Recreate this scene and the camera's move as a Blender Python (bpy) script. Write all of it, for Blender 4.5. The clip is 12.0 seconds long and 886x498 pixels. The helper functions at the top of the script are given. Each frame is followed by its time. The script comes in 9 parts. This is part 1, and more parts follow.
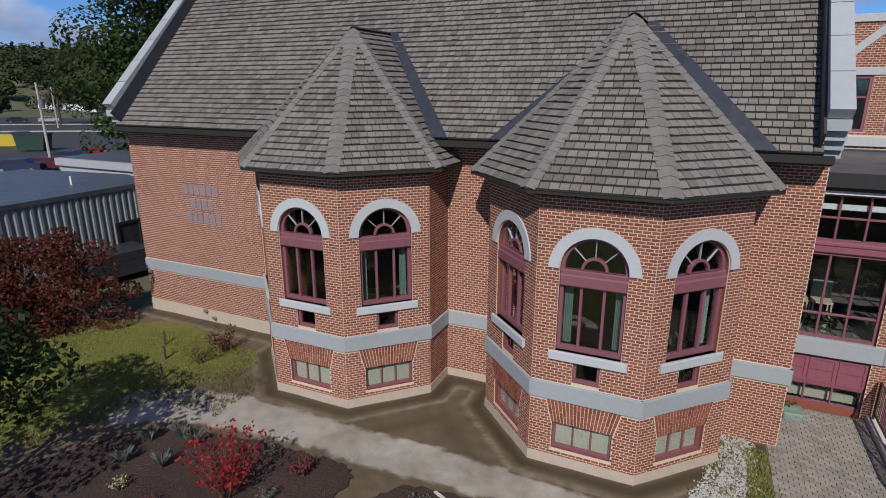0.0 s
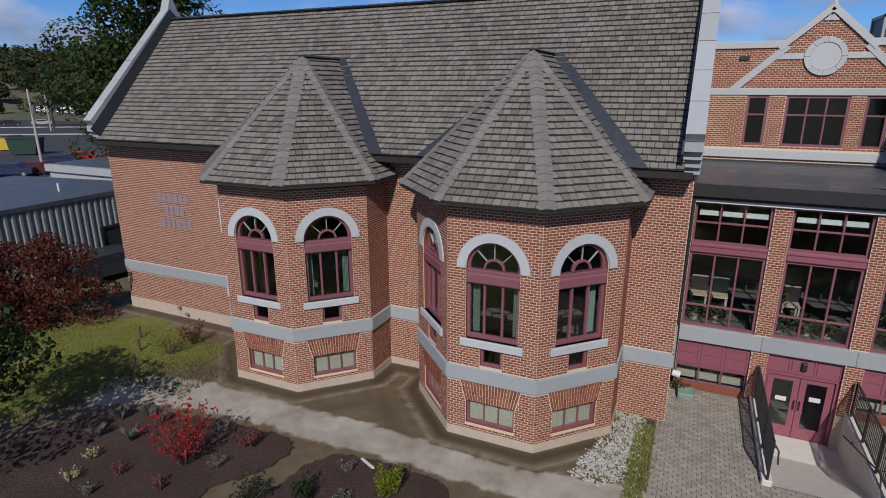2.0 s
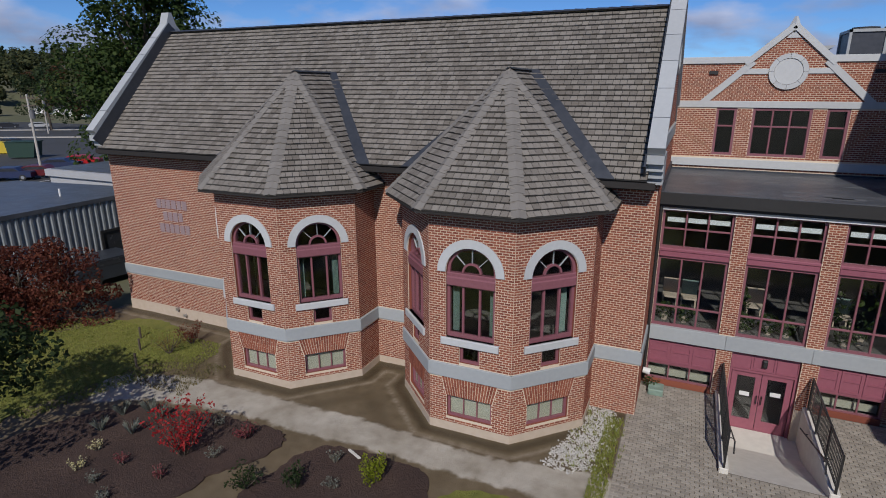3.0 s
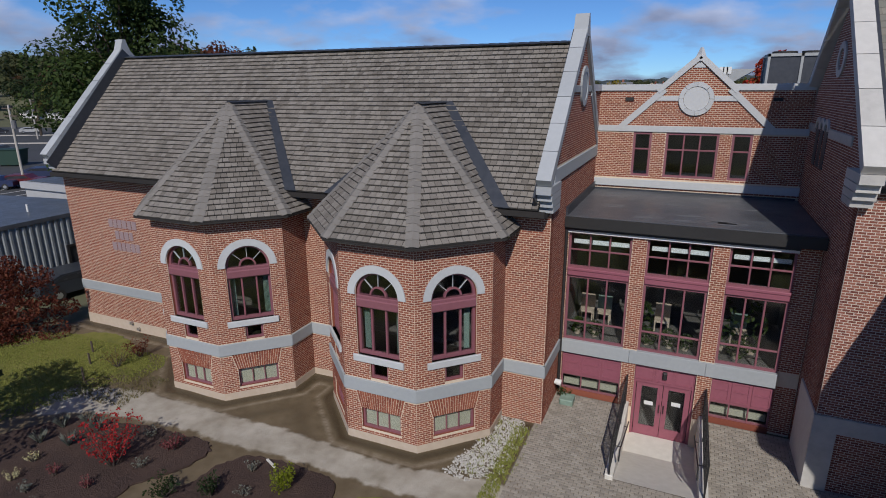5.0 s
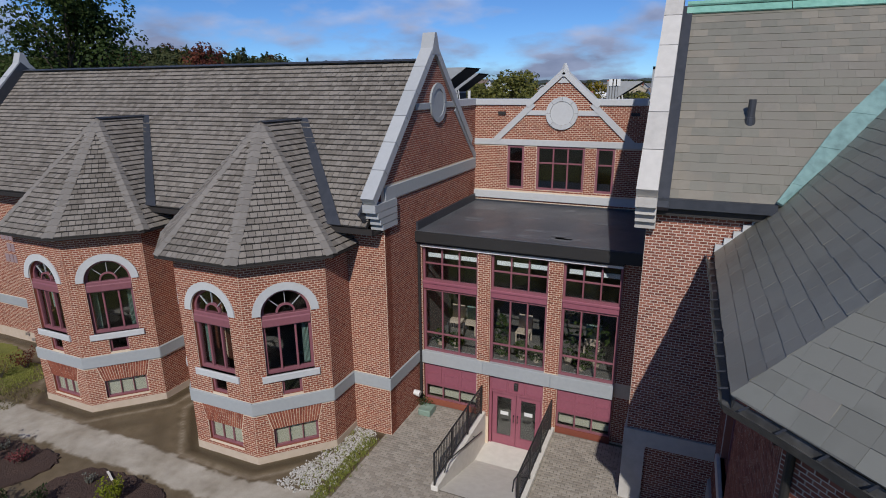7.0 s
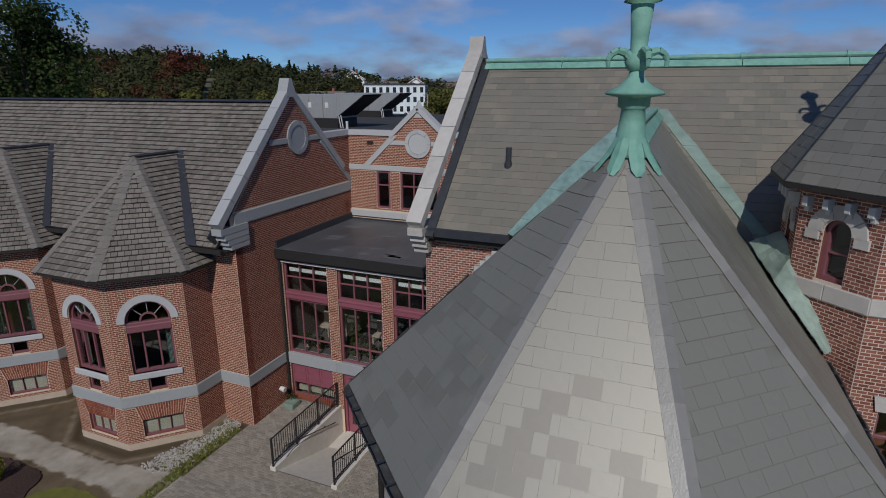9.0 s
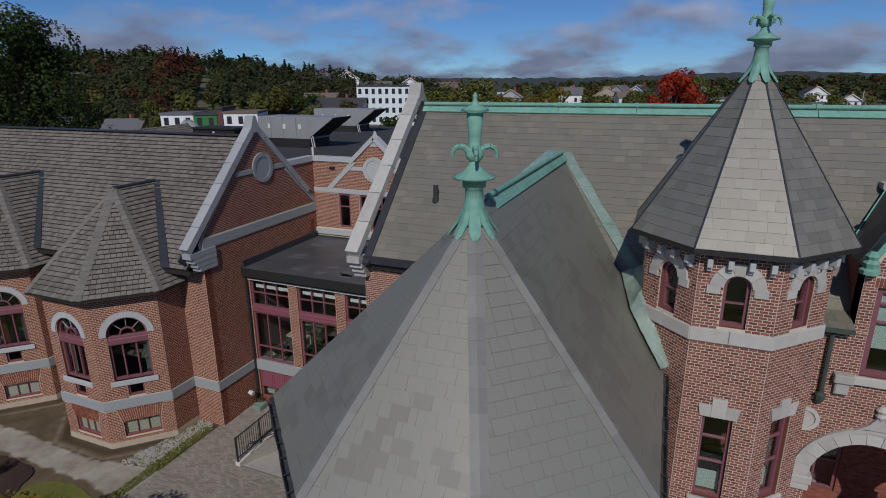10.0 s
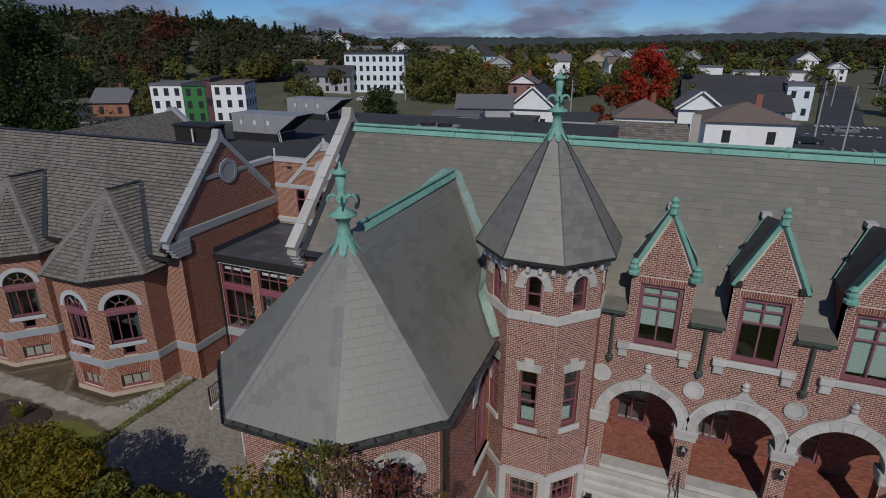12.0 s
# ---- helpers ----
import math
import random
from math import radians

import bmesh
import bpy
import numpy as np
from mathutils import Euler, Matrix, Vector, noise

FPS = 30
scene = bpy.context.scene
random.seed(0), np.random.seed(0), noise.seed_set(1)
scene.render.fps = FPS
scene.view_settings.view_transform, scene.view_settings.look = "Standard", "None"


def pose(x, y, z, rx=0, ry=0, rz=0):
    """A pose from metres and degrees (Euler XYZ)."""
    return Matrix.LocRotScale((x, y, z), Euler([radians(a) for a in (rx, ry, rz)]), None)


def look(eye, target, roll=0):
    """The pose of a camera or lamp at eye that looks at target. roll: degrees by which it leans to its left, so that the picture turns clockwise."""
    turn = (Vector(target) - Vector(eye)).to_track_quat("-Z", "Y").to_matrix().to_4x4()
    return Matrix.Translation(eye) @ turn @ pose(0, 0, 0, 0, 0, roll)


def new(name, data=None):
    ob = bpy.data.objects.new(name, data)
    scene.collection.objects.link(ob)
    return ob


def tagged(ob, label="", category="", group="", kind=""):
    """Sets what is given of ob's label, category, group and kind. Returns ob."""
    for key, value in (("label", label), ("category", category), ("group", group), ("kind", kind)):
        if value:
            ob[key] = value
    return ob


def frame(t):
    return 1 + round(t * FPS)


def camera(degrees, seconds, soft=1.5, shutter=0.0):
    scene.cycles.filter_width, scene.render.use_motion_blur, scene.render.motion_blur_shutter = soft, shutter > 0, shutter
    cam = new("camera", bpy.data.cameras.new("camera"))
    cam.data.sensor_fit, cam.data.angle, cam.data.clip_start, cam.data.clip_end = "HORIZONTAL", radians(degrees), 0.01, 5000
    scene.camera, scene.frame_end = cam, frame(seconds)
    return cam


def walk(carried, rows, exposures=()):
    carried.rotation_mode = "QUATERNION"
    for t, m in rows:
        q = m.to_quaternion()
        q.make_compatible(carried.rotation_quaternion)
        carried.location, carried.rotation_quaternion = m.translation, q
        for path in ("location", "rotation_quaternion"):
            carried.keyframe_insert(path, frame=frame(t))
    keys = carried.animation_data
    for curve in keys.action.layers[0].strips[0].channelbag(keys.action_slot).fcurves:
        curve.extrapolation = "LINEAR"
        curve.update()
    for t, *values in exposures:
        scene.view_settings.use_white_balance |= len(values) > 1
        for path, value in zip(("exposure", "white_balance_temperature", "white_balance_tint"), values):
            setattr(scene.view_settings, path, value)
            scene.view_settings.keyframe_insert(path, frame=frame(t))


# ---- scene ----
cam = camera(76.7, 12.0, soft=1.0)
PATH = [
    (0, (0.326, 0.048, 8.382), (-0.469, 1.796, 7.823), -0.0),
    (0.5, (0.908, -0.096, 8.574), (0.122, 1.653, 8.009), -0.1),
    (1, (1.557, -0.384, 8.663), (0.774, 1.369, 8.102), -0.1),
    (1.5, (2.217, -0.711, 8.775), (1.434, 1.043, 8.216), -0.1),
    (2, (2.77, -1.008, 9.029), (1.986, 0.745, 8.469), -0.1),
    (2.5, (3.197, -1.361, 9.309), (2.417, 0.393, 8.747), -0.2),
    (2.7, (3.322, -1.523, 9.328), (2.544, 0.234, 8.775), -0.1),
    (4.3, (5.164, -2.038, 10.193), (4.395, -0.279, 9.631), -0.1),
    (4.5, (5.482, -1.9, 10.269), (4.711, -0.141, 9.708), -0.3),
    (5, (6.256, -1.564, 10.395), (5.486, 0.196, 9.839), -0.3),
    (5.5, (7.101, -1.118, 10.559), (6.331, 0.642, 10.001), -0.4),
    (6, (8.099, -0.607, 10.691), (7.332, 1.153, 10.133), -0.4),
    (6.5, (9.323, -0.171, 10.834), (8.557, 1.589, 10.274), -0.5),
    (7, (10.701, 0.135, 10.933), (9.938, 1.897, 10.375), -0.4),
    (7.5, (12.245, 0.306, 11.097), (11.488, 2.07, 10.535), -0.5),
    (7.7, (12.92, 0.392, 11.156), (12.157, 2.153, 10.594), -0.6),
    (9.3, (17.248, -0.696, 12.693), (16.525, 1.083, 12.137), -0.0),
    (9.5, (17.837, -0.954, 13.004), (17.115, 0.826, 12.446), -0.0),
    (10, (19.174, -1.53, 13.854), (18.45, 0.245, 13.285), -0.3),
    (10.5, (20.377, -2.226, 14.56), (19.655, -0.45, 13.992), -0.2),
    (11, (21.538, -2.999, 15.267), (20.819, -1.221, 14.7), -0.2),
    (11.5, (22.826, -3.869, 16.018), (22.11, -2.098, 15.424), -0.1),
    (12, (24.085, -4.757, 16.773), (23.387, -3.017, 16.076), 0.0),
]
walk(cam, [(t, look(eye, target, roll)) for t, eye, target, roll in PATH],
     exposures=((0, -0.04), (0.5, -0.16), (2.5, -0.16), (5.5, -0.12), (7.5, -0.06), (9.5, -0.76), (10.5, -0.6), (11.5, -0.68), (12, -0.72)))

# ---- light ----
SUN_WAY = Vector((-0.28, 1.0, -0.86)).normalized()
sun = new("sun", bpy.data.lights.new("sun", "SUN"))
sun.data.energy, sun.data.angle, sun.data.color = 3.65, radians(0.55), (1.0, 0.96, 0.91)
sun.matrix_world = Matrix.Translation((20, -40, 60)) @ SUN_WAY.to_track_quat("-Z", "Y").to_matrix().to_4x4()

world = bpy.data.worlds.new("world")
scene.world = world
world.use_nodes = True
wn, wl = world.node_tree.nodes, world.node_tree.links
wn.clear()
sky = wn.new("ShaderNodeTexSky")
sky.sky_type, sky.sun_disc = "NISHITA", False
sky.sun_elevation = math.asin(-SUN_WAY.z)
sky.sun_rotation = math.atan2(-SUN_WAY.x, -SUN_WAY.y)
sky.altitude, sky.air_density, sky.dust_density, sky.ozone_density = 3000, 1.0, 0.0, 3.0
wtc = wn.new("ShaderNodeTexCoord")
sep = wn.new("ShaderNodeSeparateXYZ")
wl.new(wtc.outputs["Generated"], sep.inputs[0])
lift = wn.new("ShaderNodeMath"); lift.operation = "ADD"; lift.inputs[1].default_value = 0.3
wl.new(sep.outputs["Z"], lift.inputs[0])
lim = wn.new("ShaderNodeMath"); lim.operation = "MAXIMUM"; lim.inputs[1].default_value = 0.02
wl.new(lift.outputs[0], lim.inputs[0])
div = []
for axis in "XY":
    d = wn.new("ShaderNodeMath"); d.operation = "DIVIDE"
    wl.new(sep.outputs[axis], d.inputs[0]); wl.new(lim.outputs[0], d.inputs[1])
    div.append(d)
comb = wn.new("ShaderNodeCombineXYZ")
wl.new(div[0].outputs[0], comb.inputs[0]); wl.new(div[1].outputs[0], comb.inputs[1])
cn = wn.new("ShaderNodeTexNoise")
cn.inputs["Scale"].default_value, cn.inputs["Detail"].default_value, cn.inputs["Roughness"].default_value = 1.9, 9.0, 0.5
wl.new(comb.outputs[0], cn.inputs["Vector"])
cr = wn.new("ShaderNodeValToRGB")
cr.color_ramp.elements[0].position, cr.color_ramp.elements[1].position = 0.50, 0.64
low = wn.new("ShaderNodeMapRange")
low.inputs["From Min"].default_value, low.inputs["From Max"].default_value = 0.0, 0.3
low.inputs["To Min"].default_value, low.inputs["To Max"].default_value = 0.12, -0.07
wl.new(sep.outputs["Z"], low.inputs["Value"])
cover = wn.new("ShaderNodeMath"); cover.operation = "ADD"
wl.new(cn.outputs["Fac"], cover.inputs[0]); wl.new(low.outputs[0], cover.inputs[1])
wl.new(cover.outputs[0], cr.inputs[0])
cn2 = wn.new("ShaderNodeTexNoise")
cn2.inputs["Scale"].default_value, cn2.inputs["Detail"].default_value = 3.2, 6.0
wl.new(comb.outputs[0], cn2.inputs["Vector"])
cc = wn.new("ShaderNodeValToRGB")
cc.color_ramp.elements[0].position, cc.color_ramp.elements[1].position = 0.32, 0.68
cc.color_ramp.elements[0].color, cc.color_ramp.elements[1].color = (0.24, 0.30, 0.48, 1), (0.43, 0.51, 0.74, 1)
wl.new(cn2.outputs["Fac"], cc.inputs[0])
rise_ = wn.new("ShaderNodeMapRange")
rise_.inputs["From Min"].default_value, rise_.inputs["From Max"].default_value = 0.0, 0.14
rise_.inputs["To Min"].default_value, rise_.inputs["To Max"].default_value = 8.5, 16.0
wl.new(sep.outputs["Z"], rise_.inputs["Value"])
cloud = wn.new("ShaderNodeVectorMath"); cloud.operation = "SCALE"
wl.new(cc.outputs[0], cloud.inputs[0]); wl.new(rise_.outputs[0], cloud.inputs["Scale"])
cmix = wn.new("ShaderNodeMix"); cmix.data_type = "RGBA"
tint = wn.new("ShaderNodeMix"); tint.data_type, tint.blend_type = "RGBA", "MULTIPLY"
tint.inputs["Factor"].default_value, tint.inputs["B"].default_value = 1.0, (0.64, 0.96, 1.36, 1)
wl.new(sky.outputs[0], tint.inputs["A"])
wl.new(cr.outputs[0], cmix.inputs["Factor"]); wl.new(tint.outputs["Result"], cmix.inputs["A"]); wl.new(cloud.outputs["Vector"], cmix.inputs["B"])
bg = wn.new("ShaderNodeBackground"); bg.inputs["Strength"].default_value = 0.074
wo = wn.new("ShaderNodeOutputWorld")
wl.new(cmix.outputs["Result"], bg.inputs["Color"]); wl.new(bg.outputs[0], wo.inputs["Surface"])


# ---- materials ----
def surface(name, cols, rough=0.8, scale=6.0, bump=0.2, big=0.35, metal=0.0, pieces=0.0, fine=40.0, spread=0.5, gloss_var=0.1, dist=0.02):
    """Two scales of noise over a ramp of colours; pieces: how much each island or object differs."""
    m = bpy.data.materials.new(name)
    m.use_nodes = True
    n, l = m.node_tree.nodes, m.node_tree.links
    p = n["Principled BSDF"]
    tc = n.new("ShaderNodeTexCoord")
    a = n.new("ShaderNodeTexNoise"); a.inputs["Scale"].default_value = scale; a.inputs["Detail"].default_value = 6
    b = n.new("ShaderNodeTexNoise"); b.inputs["Scale"].default_value = big; b.inputs["Detail"].default_value = 4
    f = n.new("ShaderNodeTexNoise"); f.inputs["Scale"].default_value = fine; f.inputs["Detail"].default_value = 3
    for t in (a, b, f):
        l.new(tc.outputs["Object"], t.inputs["Vector"])
    mix = n.new("ShaderNodeMath"); mix.operation = "MULTIPLY_ADD"; mix.inputs[1].default_value = 0.5
    half = n.new("ShaderNodeMath"); half.operation = "MULTIPLY"; half.inputs[1].default_value = 0.5
    l.new(a.outputs["Fac"], mix.inputs[0]); l.new(b.outputs["Fac"], half.inputs[0]); l.new(half.outputs[0], mix.inputs[2])
    val = mix
    if pieces:
        g = n.new("ShaderNodeNewGeometry"); o = n.new("ShaderNodeObjectInfo")
        s = n.new("ShaderNodeMath"); s.operation = "ADD"
        l.new(g.outputs["Random Per Island"], s.inputs[0]); l.new(o.outputs["Random"], s.inputs[1])
        fr = n.new("ShaderNodeMath"); fr.operation = "FRACT"; l.new(s.outputs[0], fr.inputs[0])
        val = n.new("ShaderNodeMix"); val.data_type = "FLOAT"; val.inputs["Factor"].default_value = pieces
        l.new(mix.outputs[0], val.inputs["A"]); l.new(fr.outputs[0], val.inputs["B"])
    r = n.new("ShaderNodeValToRGB")
    e = r.color_ramp.elements
    lo, hi = 0.5 - spread / 2, 0.5 + spread / 2
    while len(e) < len(cols):
        e.new(0.5)
    for i, c in enumerate(cols):
        e[i].position = lo + (hi - lo) * i / max(1, len(cols) - 1)
        e[i].color = (*c, 1)
    l.new(val.outputs["Result"] if pieces else val.outputs[0], r.inputs[0])
    l.new(r.outputs[0], p.inputs["Base Color"])
    rr = n.new("ShaderNodeMapRange")
    rr.inputs["To Min"].default_value, rr.inputs["To Max"].default_value = max(0.02, rough - gloss_var), min(1, rough + gloss_var)
    l.new(a.outputs["Fac"], rr.inputs["Value"]); l.new(rr.outputs[0], p.inputs["Roughness"])
    p.inputs["Metallic"].default_value = metal
    if bump:
        bm_ = n.new("ShaderNodeBump"); bm_.inputs["Strength"].default_value = bump; bm_.inputs["Distance"].default_value = dist
        add = n.new("ShaderNodeMath"); add.operation = "ADD"
        l.new(a.outputs["Fac"], add.inputs[0]); l.new(f.outputs["Fac"], add.inputs[1])
        l.new(add.outputs[0], bm_.inputs["Height"]); l.new(bm_.outputs[0], p.inputs["Normal"])
    return m


def glass(name, tint=(0.88, 0.91, 0.91), gloss=1.0):
    m = bpy.data.materials.new(name)
    m.use_nodes = True
    n, l = m.node_tree.nodes, m.node_tree.links
    n.clear()
    out = n.new("ShaderNodeOutputMaterial"); mx = n.new("ShaderNodeMixShader")
    tr = n.new("ShaderNodeBsdfTransparent"); gl = n.new("ShaderNodeBsdfGlossy"); fr = n.new("ShaderNodeLayerWeight")
    tr.inputs[0].default_value = (*tint, 1); gl.inputs["Roughness"].default_value = 0.03
    gl.inputs["Color"].default_value = (gloss, gloss, gloss, 1)
    fr.inputs["Blend"].default_value = 0.5
    pw = n.new("ShaderNodeMath"); pw.operation = "POWER"; pw.inputs[1].default_value = 5.0
    sc_ = n.new("ShaderNodeMath"); sc_.operation = "MULTIPLY_ADD"; sc_.inputs[1].default_value, sc_.inputs[2].default_value = 0.94, 0.05
    l.new(fr.outputs["Facing"], pw.inputs[0]); l.new(pw.outputs[0], sc_.inputs[0])
    l.new(sc_.outputs[0], mx.inputs[0]); l.new(tr.outputs[0], mx.inputs[1]); l.new(gl.outputs[0], mx.inputs[2])
    l.new(mx.outputs[0], out.inputs[0])
    return m


BRICK_NEW = surface("new_brick", [(0.135, 0.034, 0.021), (0.212, 0.058, 0.034), (0.288, 0.09, 0.051), (0.18, 0.047, 0.029)], 0.9, 14, 0.25, pieces=0.6, spread=0.9)
BRICK_OLD = surface("old_brick", [(0.118, 0.036, 0.026), (0.205, 0.067, 0.044), (0.295, 0.115, 0.078), (0.175, 0.052, 0.036)], 0.9, 14, 0.3, pieces=0.7, spread=0.9)
MORTAR = surface("pale_mortar", [(0.55, 0.44, 0.33), (0.70, 0.585, 0.455)], 0.95, 20, 0.3)
MORTAR_OLD = surface("old_mortar", [(0.53, 0.455, 0.385), (0.68, 0.605, 0.53)], 0.95, 20, 0.3)
PARGE = surface("parged_base", [(0.42, 0.33, 0.25), (0.55, 0.46, 0.37)], 0.9, 5, 0.25)
STONE = surface("grey_cast_stone", [(0.29, 0.31, 0.325), (0.38, 0.40, 0.41)], 0.8, 9, 0.15, pieces=0.25)
STONE_PALE = surface("pale_cast_stone", [(0.42, 0.43, 0.44), (0.54, 0.55, 0.555)], 0.8, 9, 0.15, pieces=0.2)
COPING = surface("grey_coping_stone", [(0.31, 0.325, 0.34), (0.41, 0.42, 0.43)], 0.8, 9, 0.2, pieces=0.3)
STONE_OLD = surface("weathered_limestone", [(0.33, 0.31, 0.29), (0.49, 0.47, 0.44), (0.60, 0.575, 0.54)], 0.85, 5, 0.35, pieces=0.3, spread=0.6)
MAROON = surface("maroon_paint", [(0.19, 0.07, 0.088), (0.255, 0.10, 0.12)], 0.45, 12, 0.05)
MAROON_PANEL = surface("maroon_panel_paint", [(0.235, 0.072, 0.102), (0.305, 0.10, 0.135)], 0.5, 10, 0.05)
SHINGLE = surface("weathered_wood_shingle", [(0.088, 0.074, 0.060), (0.163, 0.142, 0.121), (0.246, 0.219, 0.191), (0.178, 0.154, 0.128)], 0.9, 24, 0.9, pieces=0.3, spread=0.7)
SHINGLE_CAP = surface("hip_cap_shingle", [(0.16, 0.146, 0.132), (0.225, 0.205, 0.185)], 0.9, 12, 0.4, pieces=0.5, spread=0.8)
SLATE = surface("grey_green_slate", [(0.130, 0.126, 0.100), (0.190, 0.180, 0.146), (0.184, 0.168, 0.137), (0.240, 0.225, 0.190)], 0.47, 9, 0.12, pieces=0.5, spread=0.85, gloss_var=0.07)
SLATE_CAP = surface("slate_ridge_cap", [(0.20, 0.195, 0.178), (0.27, 0.262, 0.24)], 0.45, 9, 0.15, pieces=0.4)
SLATE_PATCH = surface("dark_replacement_slate", [(0.15, 0.142, 0.118), (0.20, 0.188, 0.16)], 0.52, 9, 0.12, pieces=0.4)
for m_ in (SLATE, SLATE_CAP):
    m_.node_tree.nodes["Principled BSDF"].inputs["Specular IOR Level"].default_value = 0.9
SLATE_PAV = surface("smooth_grey_slate", [(0.138, 0.137, 0.110), (0.186, 0.183, 0.150), (0.178, 0.172, 0.140), (0.225, 0.222, 0.186)], 0.46, 9, 0.08, pieces=0.4, spread=0.85, gloss_var=0.05)


def sheen(m, amount, rough):
    """An even, broad gloss of smooth split stone over the grain."""
    n, l = m.node_tree.nodes, m.node_tree.links
    p = n["Principled BSDF"]
    p.inputs["Specular IOR Level"].default_value = 0.1
    gl, mx = n.new("ShaderNodeBsdfGlossy"), n.new("ShaderNodeMixShader")
    gl.inputs["Roughness"].default_value, gl.inputs["Color"].default_value = rough, (0.87, 0.84, 0.78, 1)
    mx.inputs[0].default_value = amount
    l.new(p.outputs[0], mx.inputs[1]); l.new(gl.outputs[0], mx.inputs[2])
    l.new(mx.outputs[0], n["Material Output"].inputs["Surface"])


SLATE_TURRET = surface("weathered_turret_slate", [(0.135, 0.13, 0.112), (0.185, 0.178, 0.155), (0.225, 0.217, 0.192)], 0.55, 9, 0.12, pieces=0.45, spread=0.85, gloss_var=0.06)
sheen(SLATE_TURRET, 0.09, 0.5)
sheen(SLATE_PAV, 0.18, 0.53)


def patchy(m, tone, scale, edge):
    """Slates replaced or weathered in irregular groups: whole pieces take another tone."""
    n, l = m.node_tree.nodes, m.node_tree.links
    p = n["Principled BSDF"]
    ramp = p.inputs["Base Color"].links[0].from_node
    tc, g, o = n.new("ShaderNodeTexCoord"), n.new("ShaderNodeNewGeometry"), n.new("ShaderNodeObjectInfo")
    no = n.new("ShaderNodeTexNoise"); no.inputs["Scale"].default_value = scale; no.inputs["Detail"].default_value = 2
    l.new(tc.outputs["Object"], no.inputs["Vector"])
    su = n.new("ShaderNodeMath"); su.operation = "ADD"
    l.new(g.outputs["Random Per Island"], su.inputs[0]); l.new(o.outputs["Random"], su.inputs[1])
    fr = n.new("ShaderNodeMath"); fr.operation = "FRACT"; l.new(su.outputs[0], fr.inputs[0])
    ad = n.new("ShaderNodeMath"); ad.operation = "MULTIPLY_ADD"; ad.inputs[1].default_value = 0.22
    l.new(fr.outputs[0], ad.inputs[0]); l.new(no.outputs["Fac"], ad.inputs[2])
    st = n.new("ShaderNodeMapRange")
    st.inputs["From Min"].default_value, st.inputs["From Max"].default_value = edge, edge + 0.05
    l.new(ad.outputs[0], st.inputs["Value"])
    mx = n.new("ShaderNodeMix"); mx.data_type, mx.blend_type = "RGBA", "MULTIPLY"
    mx.inputs["B"].default_value = (*tone, 1)
    l.new(st.outputs[0], mx.inputs["Factor"]); l.new(ramp.outputs[0], mx.inputs["A"]); l.new(mx.outputs["Result"], p.inputs["Base Color"])


sheen(SLATE_PATCH, 0.13, 0.54)
patchy(SLATE_PAV, (0.84, 0.84, 0.82), 0.75, 0.68)
patchy(SLATE, (1.13, 1.10, 1.06), 0.45, 0.66)
COPPER = surface("verdigris_copper", [(0.10, 0.24, 0.195), (0.18, 0.39, 0.315), (0.28, 0.50, 0.42)], 0.7, 7, 0.2, big=1.2, spread=0.6)
COPPER_DULL = surface("dull_streaked_copper", [(0.10, 0.14, 0.12), (0.20, 0.28, 0.23), (0.32, 0.42, 0.35)], 0.6, 5, 0.3, big=1.5, spread=0.6)
VALLEY_TEAL = surface("teal_streaked_copper", [(0.06, 0.10, 0.105), (0.15, 0.26, 0.26), (0.24, 0.38, 0.375)], 0.6, 6, 0.25, big=1.4, spread=0.6)
VALLEY = surface("grey_green_valley_copper", [(0.12, 0.18, 0.16), (0.21, 0.30, 0.265), (0.31, 0.40, 0.36)], 0.6, 4, 0.25, big=1.4, spread=0.6)
APRON = surface("pale_weathered_copper", [(0.14, 0.19, 0.165), (0.27, 0.36, 0.31), (0.40, 0.49, 0.44)], 0.6, 5, 0.3, big=1.5, spread=0.6)
LEAD = surface("dark_valley_metal", [(0.035, 0.04, 0.05), (0.07, 0.075, 0.09)], 0.45, 6, 0.1, metal=0.3)
GUTTER = surface("worn_gutter_metal", [(0.05, 0.05, 0.052), (0.12, 0.12, 0.12), (0.26, 0.26, 0.25)], 0.42, 5, 0.3, big=1.5, metal=0.5, spread=0.6)
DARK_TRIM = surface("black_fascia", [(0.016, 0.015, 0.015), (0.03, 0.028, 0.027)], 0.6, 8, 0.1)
FELT = surface("black_underlay", [(0.012, 0.011, 0.010), (0.022, 0.02, 0.018)], 0.95, 8, 0.1)
SOFFIT = surface("dark_soffit", [(0.016, 0.013, 0.012), (0.028, 0.024, 0.022)], 0.8, 8, 0.1)
MEMBRANE = surface("black_roof_membrane", [(0.045, 0.049, 0.057), (0.085, 0.091, 0.102), (0.135, 0.14, 0.15)], 0.4, 1.6, 0.2, big=0.5, gloss_var=0.2, spread=0.6)
WHITE_TRIM = surface("white_trim", [(0.60, 0.60, 0.58), (0.75, 0.75, 0.73)], 0.6, 10, 0.05)
# dark tone that stands in for the shade inside rooms
INTERIOR_DARK = surface("shade_toned_interior", [(0.08, 0.075, 0.07), (0.12, 0.11, 0.10)], 0.9, 4, 0.05)
CURTAIN = surface("pale_green_curtain", [(0.13, 0.21, 0.18), (0.27, 0.36, 0.32)], 0.9, 14, 0.1)
DULL_BLIND = surface("dull_basement_blind", [(0.36, 0.35, 0.27), (0.46, 0.45, 0.36)], 0.8, 8, 0.05)
BLIND = surface("white_blind", [(0.62, 0.66, 0.66), (0.75, 0.78, 0.78)], 0.8, 8, 0.05)
